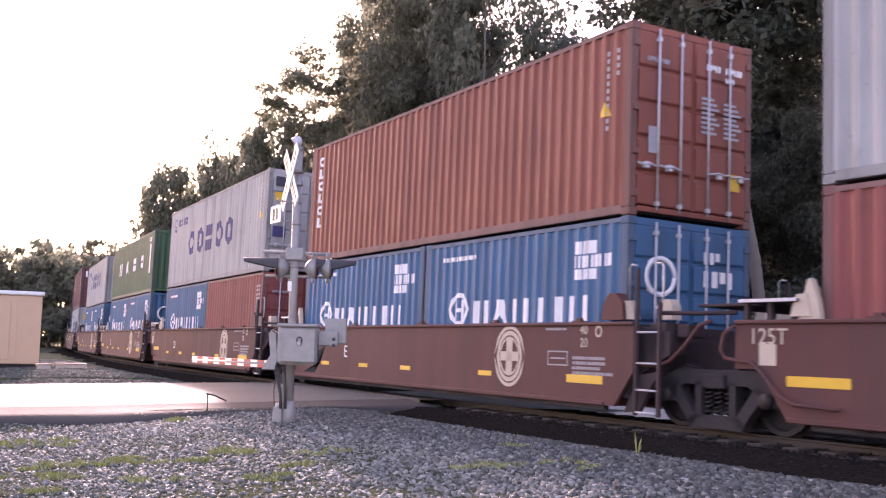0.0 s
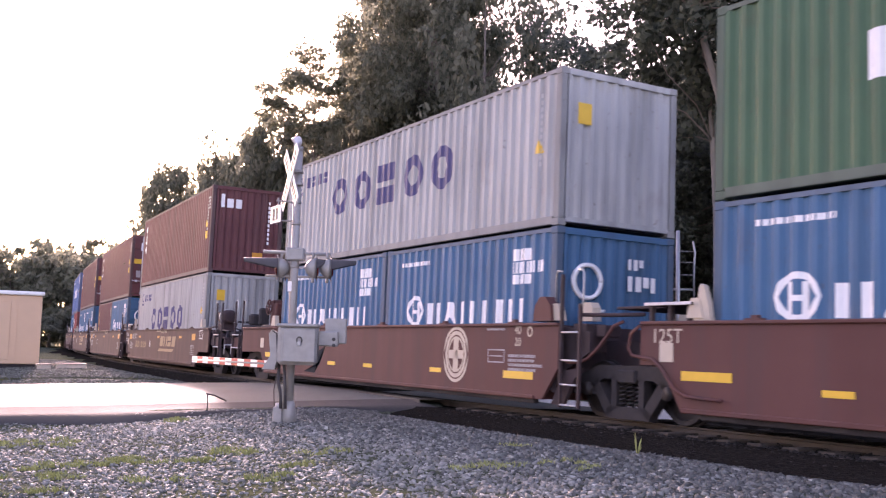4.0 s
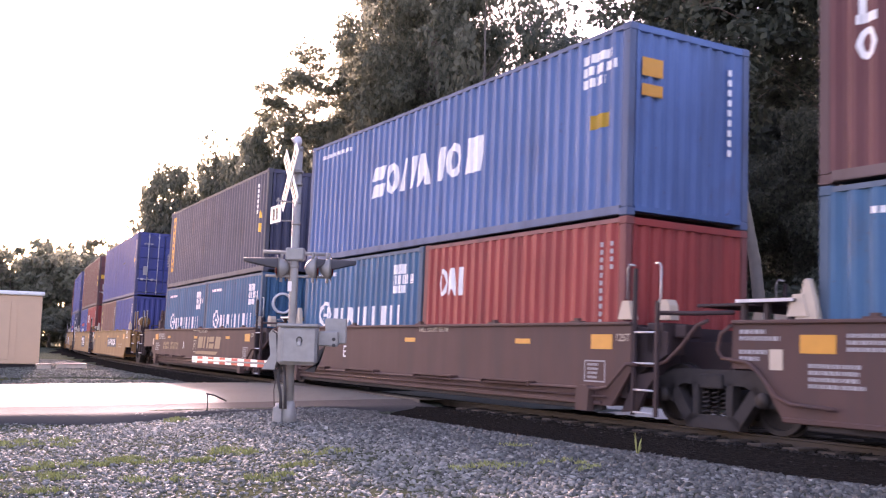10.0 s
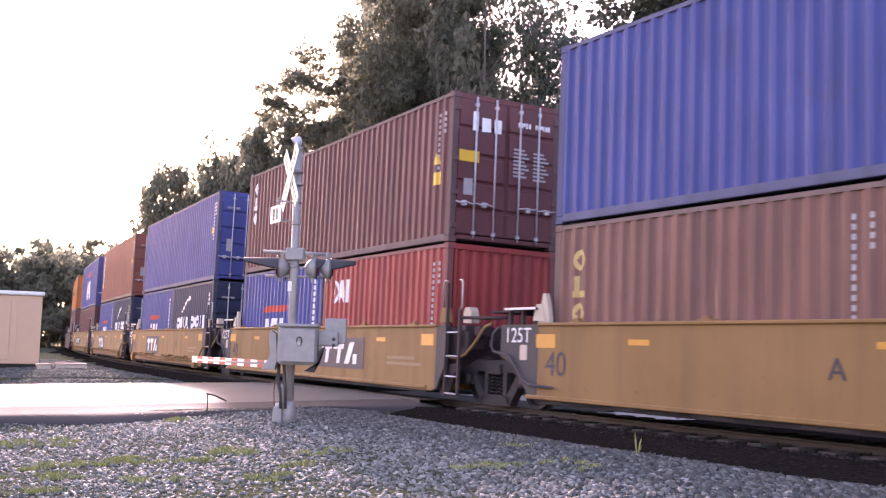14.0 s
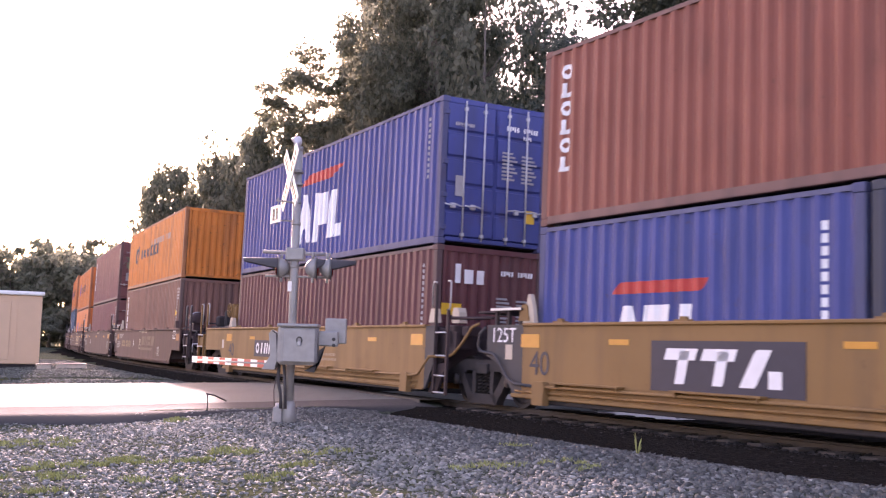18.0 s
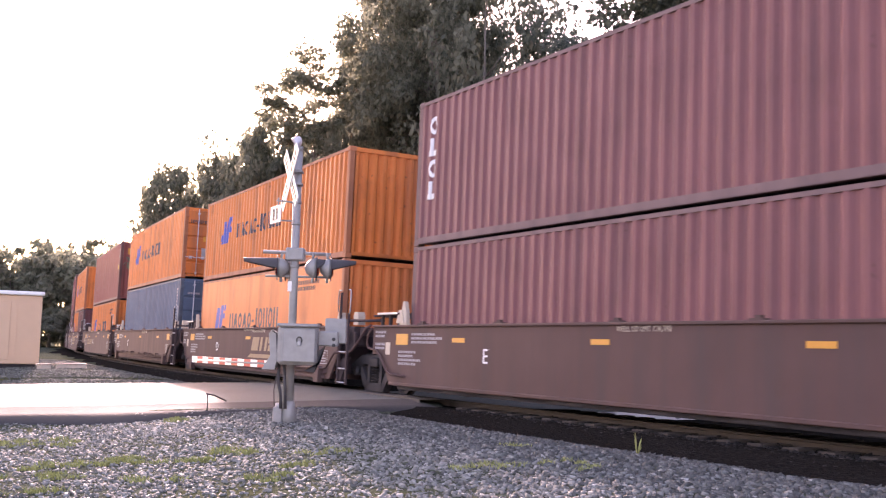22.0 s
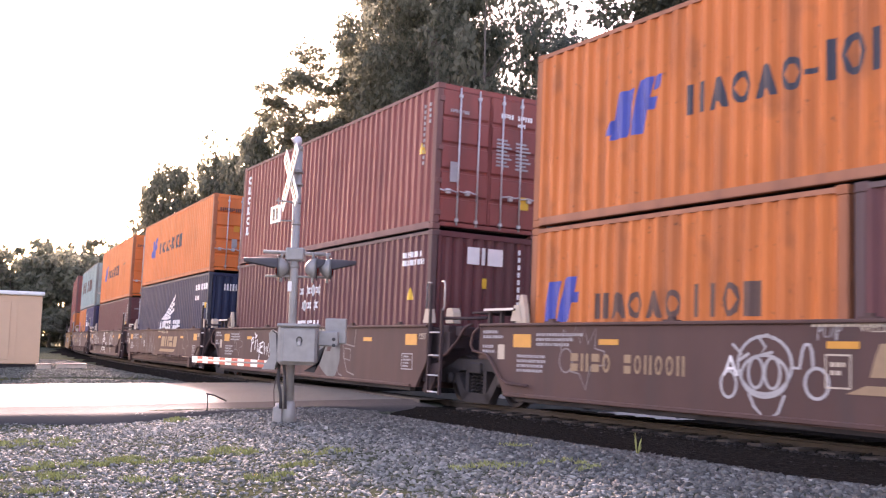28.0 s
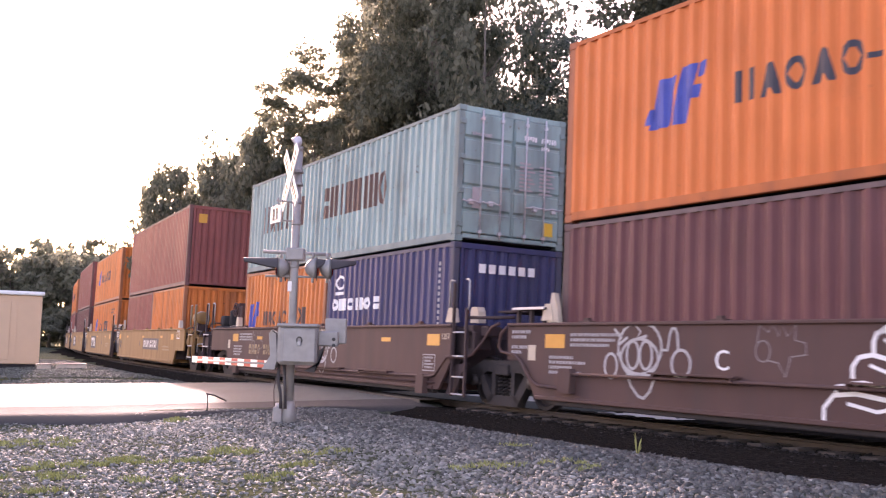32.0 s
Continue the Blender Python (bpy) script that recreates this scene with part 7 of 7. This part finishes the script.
    # small trees that close the wood behind the tall ones
    for i in range(24):
        s = -26 + i * 1.35
        x, y = on_track(s, 13 + (i * 3 % 7) * 1.6)
        if x > 0.08 * y:
            tree(x, y, 6.5 + (i * 5 % 4) * 1.1, 2.3, i % 4, 0.08, 0.04, label="young understorey tree with dense dark leaves")
    # undergrowth
    for i in range(46):
        s = -62 + i * 1.55
        lat = (9.5 if s < -12 else 7.0) + (i * 7 % 5) * 1.5
        x, y = on_track(s, lat)
        z0 = float(ground_z(np.array([x]), np.array([y]))[0])
        k = 0.8 + 0.35 * rng.random()
        b = thing("bush", "dense dark green undergrowth bush", "bush", "undergrowth behind the railway", at=pose(x, y, z0, 0, 0, rng.uniform(0, 360)))
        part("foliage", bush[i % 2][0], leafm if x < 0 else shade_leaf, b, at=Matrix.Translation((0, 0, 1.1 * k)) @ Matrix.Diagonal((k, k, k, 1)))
        part("woody_base", lib("stems", lambda: tubes([([(0, 0, -0.1), (0.3 * math.cos(a), 0.3 * math.sin(a), 0.8), (0.8 * math.cos(a), 0.8 * math.sin(a), 1.7)], [0.03, 0.02, 0.008]) for a in (0.3, 1.6, 2.9, 4.1, 5.3)], 0.03, 5)), bark, b)
    # far treeline
    for i in range(44):
        row = i % 2
        x = -92 + i * 1.55 + rng.uniform(-0.8, 0.8)
        y = 122 + row * 11 + rng.uniform(-3, 3)
        if i % 3 == 0:
            tree(x, y - 9, 4.6 + rng.uniform(-0.6, 0.9), 4.2, i % 4, 0.1, 0.0, label="low dense far hedgerow tree")
        tree(x, y, 11.6 + row * 1.3 - x * 0.012 + rng.uniform(-1.1, 1.0), 4.4, i % 4, 0.2, 0.02)


def roadside():
    """A short bent steel rod by the road's near edge and a strip of concrete by the hut."""
    x, y = -3.60, 16.05
    z = float(ground_z(np.array([x]), np.array([y]))[0])
    r = thing("marker_rod", "thin dark bent steel rod standing in gravel", "rod", at=pose(x, y, z - 0.05))
    part("upright", tubes([[(0, 0, 0), (0.01, 0, 0.18), (0.0, 0, 0.34)]], 0.011, 6), BLACK, r)
    part("crossbar", tubes([[(-0.02, 0, 0.33), (0.10, 0.02, 0.31), (0.28, 0.1, 0.22)]], 0.012, 6), BLACK, r)
    x, y = 4.68, 20.3
    z = float(ground_z(np.array([x]), np.array([y]))[0])
    p = thing("relay_post", "pale slender steel post with cross arm behind the rails", "post", at=pose(x, y, z))
    part("pole", tubes([[(0, 0, -0.1), (0, 0, 3.43 - z)]], 0.045, 10), STEEL, p)
    part("cross_arm", tubes([[(-0.24, -0.02, 2.25 - z), (0.30, 0.0, 2.26 - z)]], 0.022, 6), STEEL, p)
    part("side_rod", tubes([[(0.32, 0, 1.9 - z), (0.32, 0, 2.7 - z), (0.34, 0, 3.0 - z), (0.30, 0, 3.22 - z)]], 0.022, 6), STEEL, p)
    part("step_peg", tubes([[(0, 0, q - z), (0.30, 0, q - z)] for q in (2.55, 2.80, 3.02)], 0.01, 5), STEEL, p)
    for x, y, w in ((-12.6, 35.2, 0.5), (-13.3, 34.6, 0.22)):
        z = float(ground_z(np.array([x]), np.array([y]))[0])
        c = thing("cable_trough", "short pale concrete trough beside the hut", "trough", at=pose(x, y, z, 0, 0, 27))
        part("trough_wall", boxes((-w, w, -0.14, -0.10, -0.02, 0.14), chamfer=0.01), FLAT["cream"], c)
        part("trough_lid", boxes((-w - 0.02, w + 0.02, -0.16, 0.14, 0.142, 0.17), chamfer=0.008), GRIME, c)


ground()
track()
road()
gravel()
grass()
signal()
shed()
roadside()
woods()


# ---- movement ----
def motions():
    times = [i * 0.5 for i in range(65)]
    offs = {ob.name: off for ob, off, dx, z in MOVERS}
    for w, bx, car, ahead in WHEELS:
        off = offs[car.name] - ahead
        near = [k / FPS for k in range(1, 32 * FPS) if -30 < head_at(k / FPS) - off < 12]
        if near:
            ts = sorted({0.0, 32.0, *near})
            turn = {t: math.degrees((head_at(min(max(t, near[0]), near[-1])) - head_at(near[0])) / 0.42) for t in ts}
            walk(w, [(t, pose(bx, 0, 0.42, 0, turn[t], 0)) for t in ts])
    for ob, off, dx, z in MOVERS:
        walk(ob, [(t, on_rails(head_at(t) - off, z) @ Matrix.Translation((dx, 0, 0))) for t in times])


motions()
